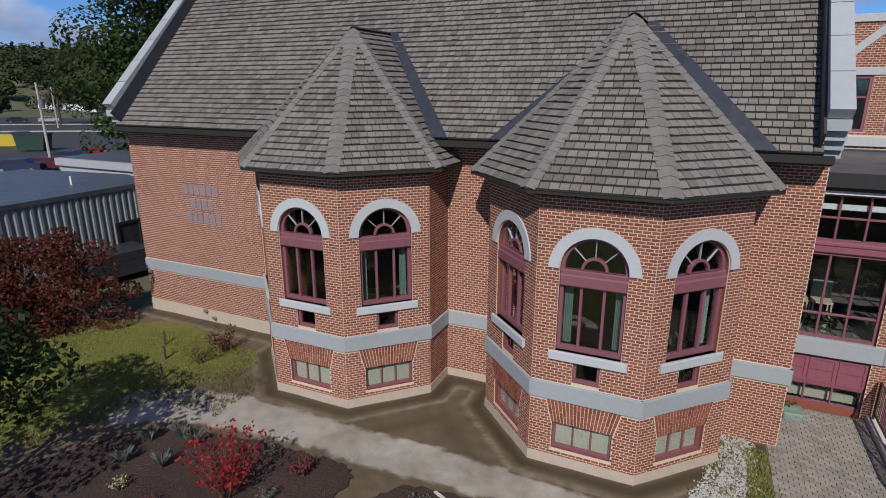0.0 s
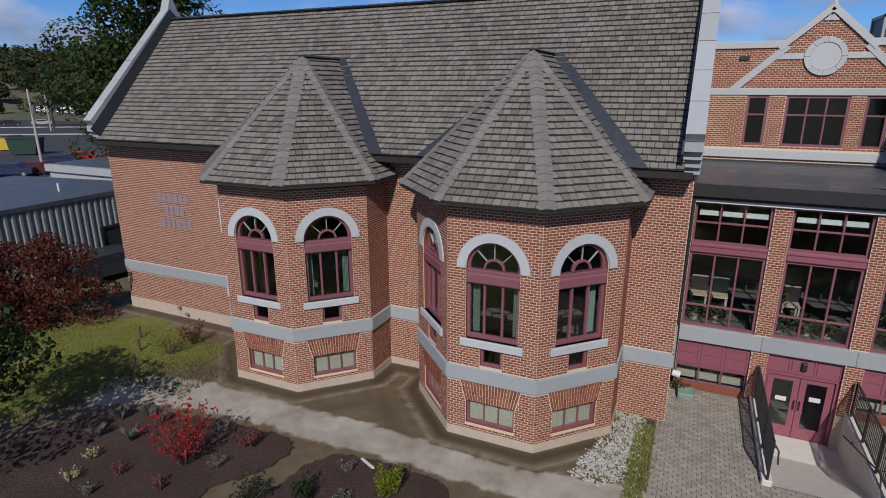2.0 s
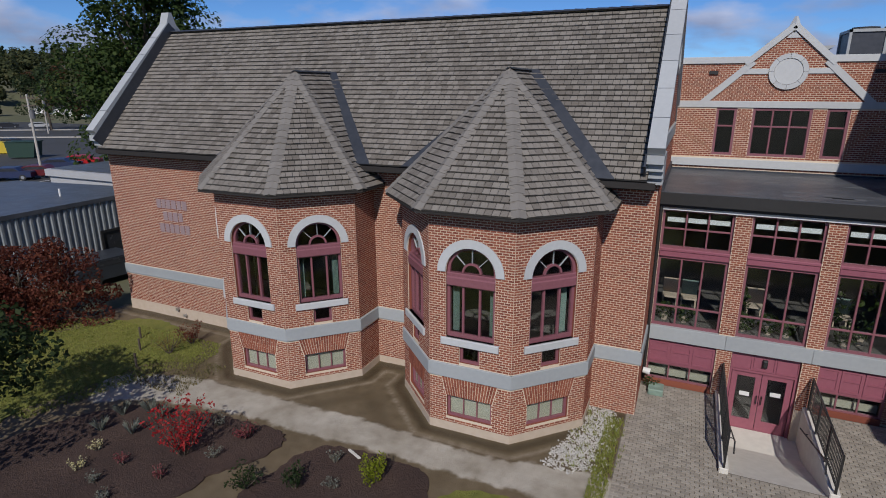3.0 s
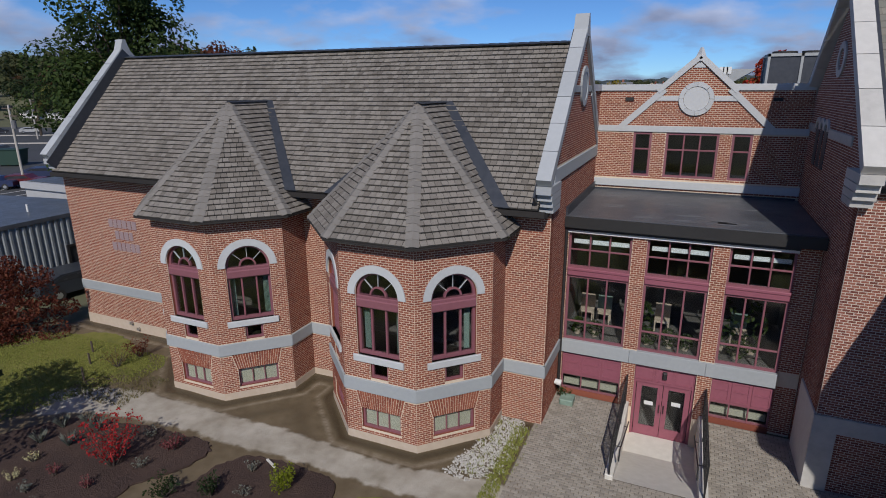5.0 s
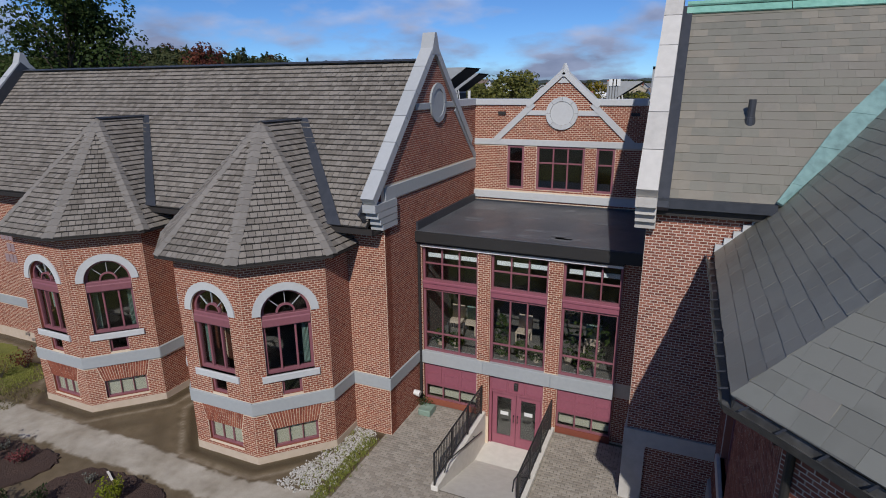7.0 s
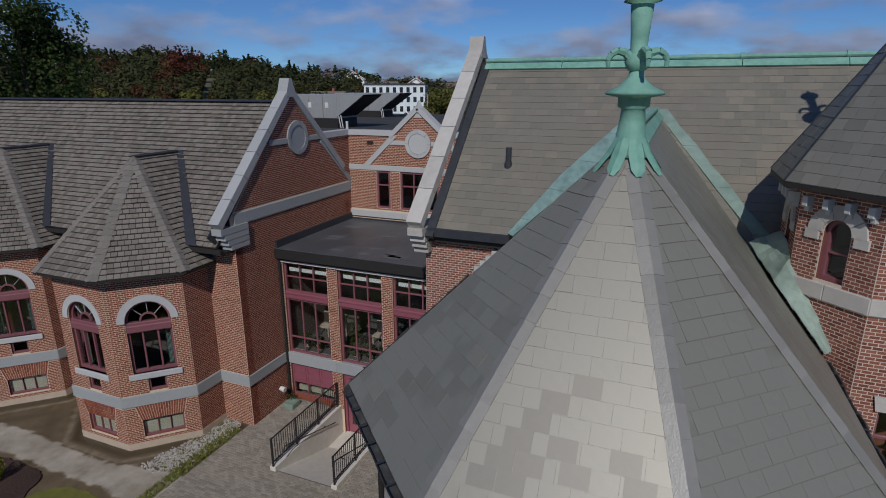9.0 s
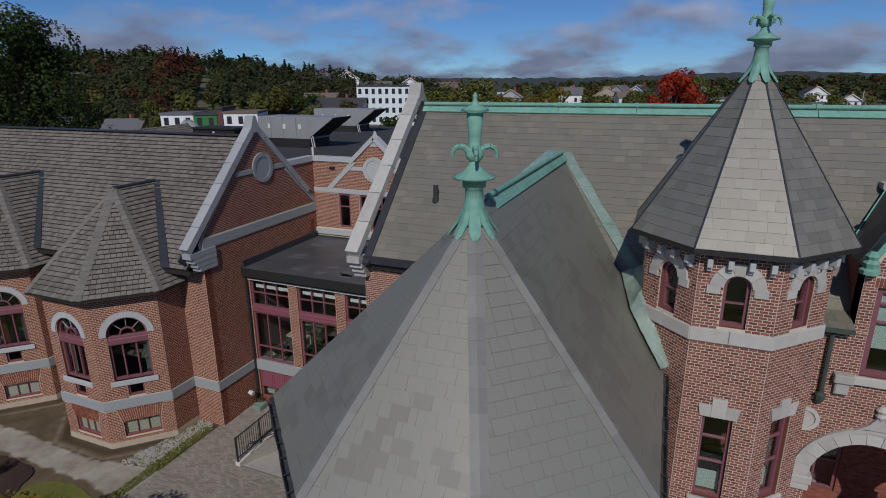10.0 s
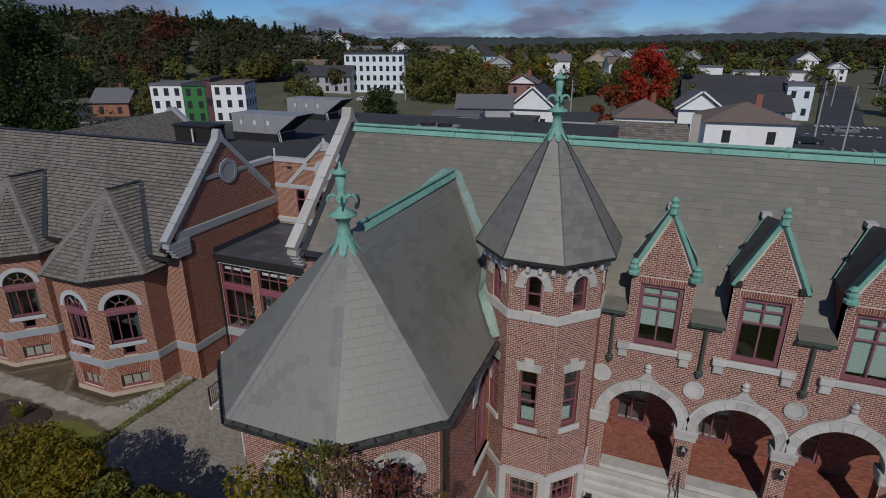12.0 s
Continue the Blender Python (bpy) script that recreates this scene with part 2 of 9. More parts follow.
SHADE_GREEN = surface("green_roller_shade", [(0.34, 0.44, 0.39), (0.44, 0.54, 0.49)], 0.8, 8, 0.05)
GLASS = glass("window_glass")
GLASS_DARK = glass("tinted_glass", (0.35, 0.38, 0.38))
CONCRETE = surface("concrete", [(0.36, 0.33, 0.29), (0.50, 0.47, 0.42)], 0.85, 5, 0.2)
CONCRETE_PALE = surface("pale_concrete", [(0.54, 0.51, 0.455), (0.72, 0.69, 0.63)], 0.85, 5, 0.2)
BLACK_METAL = surface("black_painted_steel", [(0.015, 0.015, 0.016), (0.03, 0.03, 0.03)], 0.4, 10, 0.05)
STEEL = surface("brushed_steel", [(0.45, 0.45, 0.45), (0.6, 0.6, 0.6)], 0.35, 10, 0.05, metal=0.8)
PAVER = surface("grey_brick_paver", [(0.20, 0.178, 0.15), (0.31, 0.275, 0.233), (0.40, 0.362, 0.31)], 0.85, 8, 0.25, pieces=0.5, spread=0.9)
PAVER_JOINT = surface("sandy_joint", [(0.13, 0.115, 0.09), (0.2, 0.175, 0.14)], 0.95, 20, 0.3)
SOIL = surface("wet_brown_soil", [(0.070, 0.050, 0.026), (0.125, 0.094, 0.055), (0.18, 0.14, 0.088)], 0.7, 2.2, 0.5, big=0.6, fine=18, spread=0.6, dist=0.05)
MULCH = surface("dark_bark_mulch", [(0.026, 0.015, 0.012), (0.06, 0.034, 0.026), (0.10, 0.063, 0.047)], 0.95, 14, 0.9, big=0.8, fine=45, spread=0.6, dist=0.05)
TURF = surface("dry_turf", [(0.075, 0.085, 0.015), (0.155, 0.16, 0.028), (0.235, 0.21, 0.06)], 0.95, 3, 0.6, big=0.5, fine=40, spread=0.6, dist=0.05)
FIELD = surface("far_ground", [(0.06, 0.07, 0.035), (0.11, 0.11, 0.06), (0.16, 0.145, 0.095)], 0.95, 0.08, 0.0, big=0.02)
ASPHALT = surface("asphalt", [(0.04, 0.041, 0.043), (0.065, 0.066, 0.068)], 0.8, 1.5, 0.2, big=0.15)
GRAVEL = surface("white_gravel", [(0.34, 0.33, 0.305), (0.58, 0.56, 0.53)], 0.85, 8, 0.2, pieces=0.7, spread=0.9)
GRASS = surface("grass_blades", [(0.10, 0.125, 0.018), (0.20, 0.22, 0.038), (0.31, 0.28, 0.085)], 0.8, 0.6, 0.0, pieces=0.6, spread=0.9)
BARK = surface("bark", [(0.06, 0.045, 0.033), (0.13, 0.10, 0.075)], 0.95, 9, 0.6)


def leaves(name, cols):
    """Leaf blades: dull gloss, and some of the light passes through them."""
    m = surface(name, cols, 0.65, 0.5, 0.0, big=0.25, pieces=0.65, spread=0.95)
    n, l = m.node_tree.nodes, m.node_tree.links
    p = n["Principled BSDF"]
    p.inputs["Specular IOR Level"].default_value = 0.2
    tr, mx = n.new("ShaderNodeBsdfTranslucent"), n.new("ShaderNodeMixShader")
    mx.inputs[0].default_value = 0.4
    l.new(p.inputs["Base Color"].links[0].from_socket, tr.inputs["Color"])
    l.new(p.outputs[0], mx.inputs[1]); l.new(tr.outputs[0], mx.inputs[2])
    l.new(mx.outputs[0], n["Material Output"].inputs["Surface"])
    return m


LEAF_GREEN = leaves("green_leaf", [(0.018, 0.035, 0.010), (0.045, 0.075, 0.018), (0.085, 0.115, 0.03)])
LEAF_DARK = leaves("dark_green_leaf", [(0.012, 0.025, 0.010), (0.03, 0.05, 0.018), (0.055, 0.075, 0.025)])
LEAF_RED = leaves("scarlet_leaf", [(0.22, 0.012, 0.016), (0.42, 0.03, 0.035), (0.55, 0.07, 0.06)])
LEAF_RUST = leaves("rust_red_leaf", [(0.068, 0.019, 0.014), (0.14, 0.04, 0.026), (0.235, 0.085, 0.045)])
LEAF_YELLOW = leaves("yellow_green_leaf", [(0.11, 0.10, 0.014), (0.23, 0.185, 0.022), (0.36, 0.24, 0.032)])
LEAF_OLIVE_FAR = leaves("olive_far_leaf", [(0.085, 0.095, 0.026), (0.155, 0.16, 0.04), (0.235, 0.215, 0.06)])
LEAF_ORANGE = leaves("orange_leaf", [(0.15, 0.085, 0.014), (0.27, 0.15, 0.02), (0.38, 0.20, 0.03)])
LEAF_LIME_FAR = leaves("yellow_lime_leaf", [(0.12, 0.12, 0.015), (0.21, 0.20, 0.02), (0.30, 0.26, 0.035)])
LEAF_LIME = leaves("lime_leaf", [(0.10, 0.13, 0.01), (0.22, 0.26, 0.02), (0.32, 0.34, 0.04)])
LEAF_GREY = leaves("grey_sage_leaf", [(0.14, 0.15, 0.12), (0.25, 0.26, 0.22)])
LEAF_DRY = leaves("dry_tan_leaf", [(0.13, 0.09, 0.03), (0.24, 0.17, 0.07)])
LEAF_PINK = leaves("dull_pink_flower", [(0.18, 0.04, 0.05), (0.30, 0.10, 0.10)])
WOODS = leaves("mixed_woods", [(0.034, 0.042, 0.019), (0.058, 0.069, 0.028), (0.084, 0.093, 0.036), (0.11, 0.096, 0.042)])
LEAF_MAPLE = leaves("scarlet_maple_leaf", [(0.18, 0.018, 0.011), (0.42, 0.038, 0.02), (0.54, 0.10, 0.035)])
LEAF_MAPLE_DULL = leaves("orange_red_maple_leaf", [(0.14, 0.03, 0.015), (0.30, 0.07, 0.025), (0.40, 0.13, 0.04)])
FLOWER = leaves("pale_yellow_flower", [(0.5, 0.45, 0.2), (0.7, 0.65, 0.4)])


def paint(name, c, rough=0.6):
    d = tuple(x * 0.82 for x in c)
    return surface(name, [d, c], rough, 2, 0.05)


# ---- geometry helpers ----
from mathutils.geometry import tessellate_polygon

UP = Vector((0, 0, 1))


class Mesh:
    """A list of vertices and faces that grows piece by piece."""

    def __init__(self):
        self.v, self.f = [], []

    def add(self, pts, faces):
        k = len(self.v)
        self.v.extend(tuple(p) for p in pts)
        self.f.extend(tuple(i + k for i in f) for f in faces)
        return self

    def data(self, name):
        me = bpy.data.meshes.new(name)
        me.from_pydata(self.v, [], self.f)
        me.update()
        return me


class Plane:
    """A local frame: u along, v up, w outward."""

    def __init__(self, o, u, v):
        self.o, self.u = Vector(o), Vector(u).normalized()
        v = Vector(v)
        self.v = (v - v.dot(self.u) * self.u).normalized()
        self.w = self.u.cross(self.v)

    def p(self, u, v, w=0.0):
        return self.o + u * self.u + v * self.v + w * self.w

    def m(self, u, v, w):
        a = Matrix((self.u, self.v, self.w)).transposed().to_4x4()
        a.translation = self.p(u, v, w)
        return a

    def uv(self, p):
        d = Vector(p) - self.o
        return d.dot(self.u), d.dot(self.v)


def upright(a, b):
    """The plane of a wall whose outer face is on the right of the way from a to b."""
    d = Vector((b[0] - a[0], b[1] - a[1], 0))
    return Plane((a[0], a[1], 0), d, UP), d.length


def box(mb, F, u0, u1, v0, v1, w0, w1):
    pts = [F.p(u, v, w) for w in (w0, w1) for u, v in ((u0, v0), (u1, v0), (u1, v1), (u0, v1))]
    mb.add(pts, [(3, 2, 1, 0), (4, 5, 6, 7), (0, 1, 5, 4), (1, 2, 6, 5), (2, 3, 7, 6), (3, 0, 4, 7)])


WORLD = Plane((0, 0, 0), (1, 0, 0), (0, 1, 0))


def cuboid(mb, x0, x1, y0, y1, z0, z1):
    box(mb, WORLD, x0, x1, y0, y1, z0, z1)


def soft_box(mb, F, u0, u1, v0, v1, w0, w1, c=0.02):
    """A box with its front edges chamfered."""
    a = [F.p(u, v, w0) for u, v in ((u0, v0), (u1, v0), (u1, v1), (u0, v1))]
    b = [F.p(u, v, w1 - c) for u, v in ((u0, v0), (u1, v0), (u1, v1), (u0, v1))]
    d = [F.p(u, v, w1) for u, v in ((u0 + c, v0 + c), (u1 - c, v0 + c), (u1 - c, v1 - c), (u0 + c, v1 - c))]
    fs = [(3, 2, 1, 0), (8, 9, 10, 11)]
    for k in (0, 4):
        fs += [(k + i, k + (i + 1) % 4, k + 4 + (i + 1) % 4, k + 4 + i) for i in range(4)]
    mb.add(a + b + d, fs)


def slab(mb, F, outline, holes=(), w0=-0.3, w1=0.0):
    """A polygon with holes, given thickness."""
    loops = [list(outline)] + [list(h) for h in holes]
    tris = tessellate_polygon([[Vector((u, v, 0)) for u, v in lp] for lp in loops])
    flat = [q for lp in loops for q in lp]
    n = len(flat)
    fs = []
    for t in tris:
        a, b, c = (Vector(flat[i]) for i in t)
        if (b - a).cross(c - a) < 0:
            t = (t[0], t[2], t[1])
        fs += [tuple(i + n for i in t), (t[2], t[1], t[0])]
    k = 0
    for j, lp in enumerate(loops):
        area = sum(lp[i][0] * lp[(i + 1) % len(lp)][1] - lp[(i + 1) % len(lp)][0] * lp[i][1] for i in range(len(lp)))
        for i in range(len(lp)):
            a, b = k + i, k + (i + 1) % len(lp)
            fs.append((a, b, b + n, a + n) if (area > 0) == (j == 0) else (b, a, a + n, b + n))
        k += len(lp)
    mb.add([F.p(u, v, w0) for u, v in flat] + [F.p(u, v, w1) for u, v in flat], fs)


def span(poly, v):
    """Where the line at height v crosses a polygon: its least and greatest u, or None."""
    us = []
    for i in range(len(poly)):
        (ua, va), (ub, vb) = poly[i], poly[(i + 1) % len(poly)]
        if (va <= v < vb) or (vb <= v < va):
            us.append(ua + (ub - ua) * (v - va) / (vb - va))
    return (min(us), max(us)) if len(us) > 1 else None


def courses(mb, F, outline, holes=(), size=(0.17, 0.0695), gap=0.0165, rise=0.004, rng=None, taper=False, jitter=0.0, singles=None, v_start=None, lift=0.0, open_joint=0.012):
    """Lays pieces in courses over a polygon. taper: shingles that lean on the course below. singles: (part name, material, parent, test on u and v)."""
    rng = rng or random.Random(5)
    bw, bh = size
    lo_v, hi_v = min(v for _, v in outline), max(v for _, v in outline)
    v = lo_v if v_start is None else v_start
    row = 0
    whole = None
    while v < hi_v - 0.01:
        a, b = max(v, lo_v), min(v + bh, hi_v)
        s0, s1 = span(outline, a + 1e-4), span(outline, b - 1e-4)
        if s0 and s1:
            cuts = []
            for h in holes:
                ss = [s for s in (span(h, a + 0.003), span(h, (a + b) / 2), span(h, b - 0.003)) if s]
                if ss:
                    cuts.append((min(s[0] for s in ss), max(s[1] for s in ss)))
            left, right = min(s0[0], s1[0]), max(s0[1], s1[1])
            segs, x = [], left
            for c0, c1 in sorted(cuts):
                if c0 > x + 0.02:
                    segs.append((x, c0))
                x = max(x, c1)
            if right > x + 0.02:
                segs.append((x, right))
            off = (0.5 * bw if row % 2 else 0.0) + (rng.uniform(-0.3, 0.3) * bw if jitter else 0.0)
            for e0, e1 in segs:
                k = math.floor((e0 - off) / bw)
                while off + k * bw < e1 - 1e-6:
                    wob = rng.uniform(-jitter, jitter)
                    p0, p1 = max(e0, off + k * bw), min(e1, off + (k + 1) * bw)
                    k += 1
                    if p1 - p0 < 0.03:
                        continue
                    q0, q1 = p0 + gap / 2, p1 - gap / 2
                    lo0, lo1 = max(q0, s0[0]), min(q1, s0[1])
                    hi0, hi1 = max(q0, s1[0]), min(q1, s1[1])
                    if lo1 - lo0 < 0.01 and hi1 - hi0 < 0.01:
                        continue
                    lo1, hi1 = max(lo0, lo1), max(hi0, hi1)
                    if taper:
                        t = rise * rng.uniform(0.75, 1.35)
                        bot = a + open_joint - wob * 0.3
                        pts = [F.p(lo0, bot, lift), F.p(lo1, bot, lift), F.p(hi1, b, lift), F.p(hi0, b, lift),
                               F.p(lo0, bot, lift + t), F.p(lo1, bot, lift + t), F.p(hi1, b, lift + 0.006), F.p(hi0, b, lift + 0.006)]
                    else:
                        t = rise + rng.uniform(-0.0015, 0.0015)
                        pts = [F.p(lo0, a + gap / 2, lift), F.p(lo1, a + gap / 2, lift), F.p(hi1, b - gap / 2, lift), F.p(hi0, b - gap / 2, lift),
                               F.p(lo0, a + gap / 2, lift + t), F.p(lo1, a + gap / 2, lift + t), F.p(hi1, b - gap / 2, lift + t), F.p(hi0, b - gap / 2, lift + t)]
                    fs = [(4, 5, 6, 7), (0, 1, 5, 4), (1, 2, 6, 5), (2, 3, 7, 6), (3, 0, 4, 7)]
                    full = abs(lo1 - lo0 - bw + gap) < 1e-4 and abs(hi1 - hi0 - bw + gap) < 1e-4 and abs(b - a - bh) < 1e-4
                    if singles and full and singles[3]((lo0 + lo1) / 2, a) and singles[4] > 0:
                        if whole is None:
                            one, f0 = Mesh(), Plane((0, 0, 0), (1, 0, 0), (0, 1, 0))
                            inv = F.m(lo0, a, 0).inverted()
                            one.add([inv @ Vector(q) for q in pts], fs)
                            whole = one.data(singles[0])
                            whole.materials.append(singles[1])
                        ob = new(singles[0], whole)
                        ob.parent = singles[2]
                        ob.matrix_parent_inverse = Matrix.Translation(-singles[2].location)
                        ob.matrix_basis = F.m(lo0, a, rng.uniform(0, 0.002))
                        singles[4] -= 1
                    else:
                        mb.add(pts, fs)
        v += bh
        row += 1


def part(name, mb, material, parent, label="", smooth=False):
    me = mb.data(name) if isinstance(mb, Mesh) else mb
    me.materials.append(material)
    if smooth:
        for p in me.polygons:
            p.use_smooth = True
    ob = new(name, me)
    if parent is not None:
        ob.parent = parent
        ob.matrix_parent_inverse = Matrix.Translation(-parent.location)
    if label:
        ob["label"] = label
    return ob


def thing(name, at, label, category, group="", kind=""):
    ob = new(name)
    ob.location = at
    return tagged(ob, label, category, group, kind)


def setting(name, mb, material, label, category):
    return tagged(part(name, mb, material, None), label, category, "", "structure")


def stuff(ob):
    ob["kind"] = "stuff"
    return ob


def arch(u0, u1, v0, vs, n=18, rise=None):
    r = (u1 - u0) / 2
    k = (rise or r) / r
    c = (u0 + u1) / 2
    return [(u0, v0), (u1, v0)] + [(c + r * math.cos(math.pi * i / n), vs + k * r * math.sin(math.pi * i / n)) for i in range(n + 1)]


def rect(u0, u1, v0, v1):
    return [(u0, v0), (u1, v0), (u1, v1), (u0, v1)]


def ring(mb, F, c, vs, r0, r1, w0, w1, n=9, a0=0.0, a1=math.pi, joint=0.006, sub=3):
    """An arch of n stones with open joints."""
    for i in range(n):
        b0 = a0 + (a1 - a0) * i / n + joint / r1
        b1 = a0 + (a1 - a0) * (i + 1) / n - joint / r1
        pts, fs = [], []
        for j in range(sub + 1):
            t = b0 + (b1 - b0) * j / sub
            cu, cv = math.cos(t), math.sin(t)
            pts += [F.p(c + r * cu, vs + r * cv, w) for r, w in ((r0, w0), (r1, w0), (r1, w1), (r0, w1))]
        for j in range(sub):
            k = 4 * j
            fs += [(k + q, k + (q + 1) % 4, k + 4 + (q + 1) % 4, k + 4 + q) for q in range(4)]
        fs += [(3, 2, 1, 0), tuple(4 * sub + q for q in range(4))]
        mb.add(pts, [f[::-1] for f in fs])


def beam(mb, a, b, side, w, h, drop=0.0):
    """A bar from a to b; side: the way of its width; h rises from the line."""
    a, b, s = Vector(a), Vector(b), Vector(side).normalized()
    d = (b - a).normalized()
    n = s.cross(d).normalized()
    if n.z < 0:
        n = -n
    pts = [p + s * i * w / 2 + n * k for p in (a, b) for i, k in ((-1, -drop), (1, -drop), (1, h), (-1, h))]
    mb.add(pts, [(0, 1, 2, 3), (7, 6, 5, 4), (0, 4, 5, 1), (1, 5, 6, 2), (2, 6, 7, 3), (3, 7, 4, 0)])


def rod(mb, a, b, r, r2=None, n=8):
    a, b = Vector(a), Vector(b)
    r2 = r if r2 is None else r2
    d = (b - a).normalized()
    x = d.orthogonal().normalized()
    y = d.cross(x)
    pts = []
    for p, q in ((a, r), (b, r2)):
        pts += [p + q * (math.cos(2 * math.pi * i / n) * x + math.sin(2 * math.pi * i / n) * y) for i in range(n)]
    fs = [(i, (i + 1) % n, n + (i + 1) % n, n + i) for i in range(n)] + [tuple(range(n))[::-1], tuple(range(n, 2 * n))]
    mb.add(pts, fs)


def lathe(mb, at, profile, n=20, squash=1.0):
    at = Vector(at)
    pts, fs = [], []
    for r, z in profile:
        pts += [at + Vector((r * math.cos(2 * math.pi * i / n), r * squash * math.sin(2 * math.pi * i / n), z)) for i in range(n)]
    for k in range(len(profile) - 1):
        fs += [(k * n + i, k * n + (i + 1) % n, (k + 1) * n + (i + 1) % n, (k + 1) * n + i) for i in range(n)]
    fs += [tuple(range(n))[::-1], tuple(range((len(profile) - 1) * n, len(profile) * n))]
    mb.add(pts, fs)


def caps(mb, a, b, width, step, up, rng, thick=0.018):
    """A hip or ridge covered with overlapping cap shingles from a (low) to b (high)."""
    a, b = Vector(a), Vector(b)
    d = b - a
    made = []
    n = int(d.length / step)
    d.normalize()
    s = d.cross(Vector(up)).normalized()
    nn = s.cross(d).normalized()
    for i in range(n):
        p, q = a + d * (i * step), a + d * ((i + 1.15) * step)
        w = width * rng.uniform(0.985, 1.015) / 2
        sag = w * 0.36
        lift = thick * rng.uniform(0.9, 1.2)
        one = Mesh()
        made.append(one)
        pts = [p - s * w - nn * (sag - lift), p + nn * lift, p + s * w - nn * (sag - lift),
               q - s * w - nn * sag, q, q + s * w - nn * sag,
               p - s * w - nn * sag, p, p + s * w - nn * sag]
        one.add(pts, [(0, 1, 4, 3), (1, 2, 5, 4), (6, 7, 1, 0), (7, 8, 2, 1), (6, 0, 3), (2, 8, 5)])
    if mb is not None:
        for one in made:
            mb.add(one.v, one.f)
    return made


def strip(mb, pts_a, pts_b):
    n = len(pts_a)
    mb.add(list(pts_a) + list(pts_b), [(i, i + 1, n + i + 1, n + i) for i in range(n - 1)])


def roof_plane(corners):
    """Corners: the two eave corners from left to right seen from outside, then the rest; gives the plane and its outline."""
    c = [Vector(q) for q in corners]
    F = Plane(c[0], c[1] - c[0], c[-1] - c[0])
    return F, [F.uv(q) for q in c]


def laid_wall(name, F, outline, holes, parent, bricks, mortar, cuts=(), label="", th=-0.4, area=None, lift=0.0, singles=None, rg=None):
    """A brick wall: a core, a skin of mortar, and the courses proud of it."""
    core, skin, tiles = Mesh(), Mesh(), Mesh()
    slab(core, F, outline, holes, th, lift - 0.02)
    slab(skin, F, outline, holes, lift - 0.02, lift)
    w = part(name, core, bricks, parent, label)
    part("mortar", skin, mortar, w, "pale mortar joints")
    if singles:
        singles[2] = w
    courses(tiles, F, area or outline, list(holes) + list(cuts), rng=rg, lift=lift, singles=singles)
    stuff(part("brickwork", tiles, bricks, w))
    return w


def each(name, pieces, material, parent, label=""):
    for i, one in enumerate(pieces):
        part(name, one, material, parent, label if i == 0 else "")


# ---- the shingled brick wing with its two bays ----
WX0, WX1, WY, WRIDGE, WZR, WZE, WYE = -18.52, 2.83, 14.01, 17.6, 11.74, 7.08, 13.4
rng = random.Random(11)
wing = thing("library_wing", (-8, 14, 0), "red brick library wing with two octagonal bays and a wood-shingle roof", "building")


def pane_part(F, u0, u1, v0, v1, w, parent, material=None, outline=None):
    mb = Mesh()
    slab(mb, F, outline or rect(u0, u1, v0, v1), (), w - 0.006, w)
    ob = part("pane", mb, material or GLASS, parent)
    ob.visible_shadow = False
    return ob


def grid_window(F, u0, u1, v0, v1, cols, rows, parent, w=-0.14, fw=0.07, mw=0.045, name="window", label="", rails=(), glass_mat=None, frame_mat=None):
    """A framed window: cols panes across, rows: the inner heights of its rails."""
    fm = frame_mat or MAROON
    mb = Mesh()
    slab(mb, F, rect(u0, u1, v0, v1), [rect(u0 + fw, u1 - fw, v0 + fw, v1 - fw)], w - 0.06, w + 0.03)
    win = part(name, mb, fm, parent, label)
    us = [u0 + fw + (u1 - u0 - 2 * fw) * i / cols for i in range(cols + 1)]
    vs = [v0 + fw] + list(rows) + [v1 - fw]
    for u in us[1:-1]:
        m = Mesh(); soft_box(m, F, u - mw / 2, u + mw / 2, v0 + fw, v1 - fw, w - 0.05, w + 0.02, 0.008)
        part("mullion", m, fm, win)
    for v in vs[1:-1]:
        m = Mesh(); soft_box(m, F, u0 + fw, u1 - fw, v - mw / 2, v + mw / 2, w - 0.05, w + 0.016, 0.008)
        part("rail", m, fm, win)
    for i in range(cols):
        for j in range(len(vs) - 1):
            pane_part(F, us[i], us[i + 1], vs[j], vs[j + 1], w - 0.02, win, glass_mat)
    return win


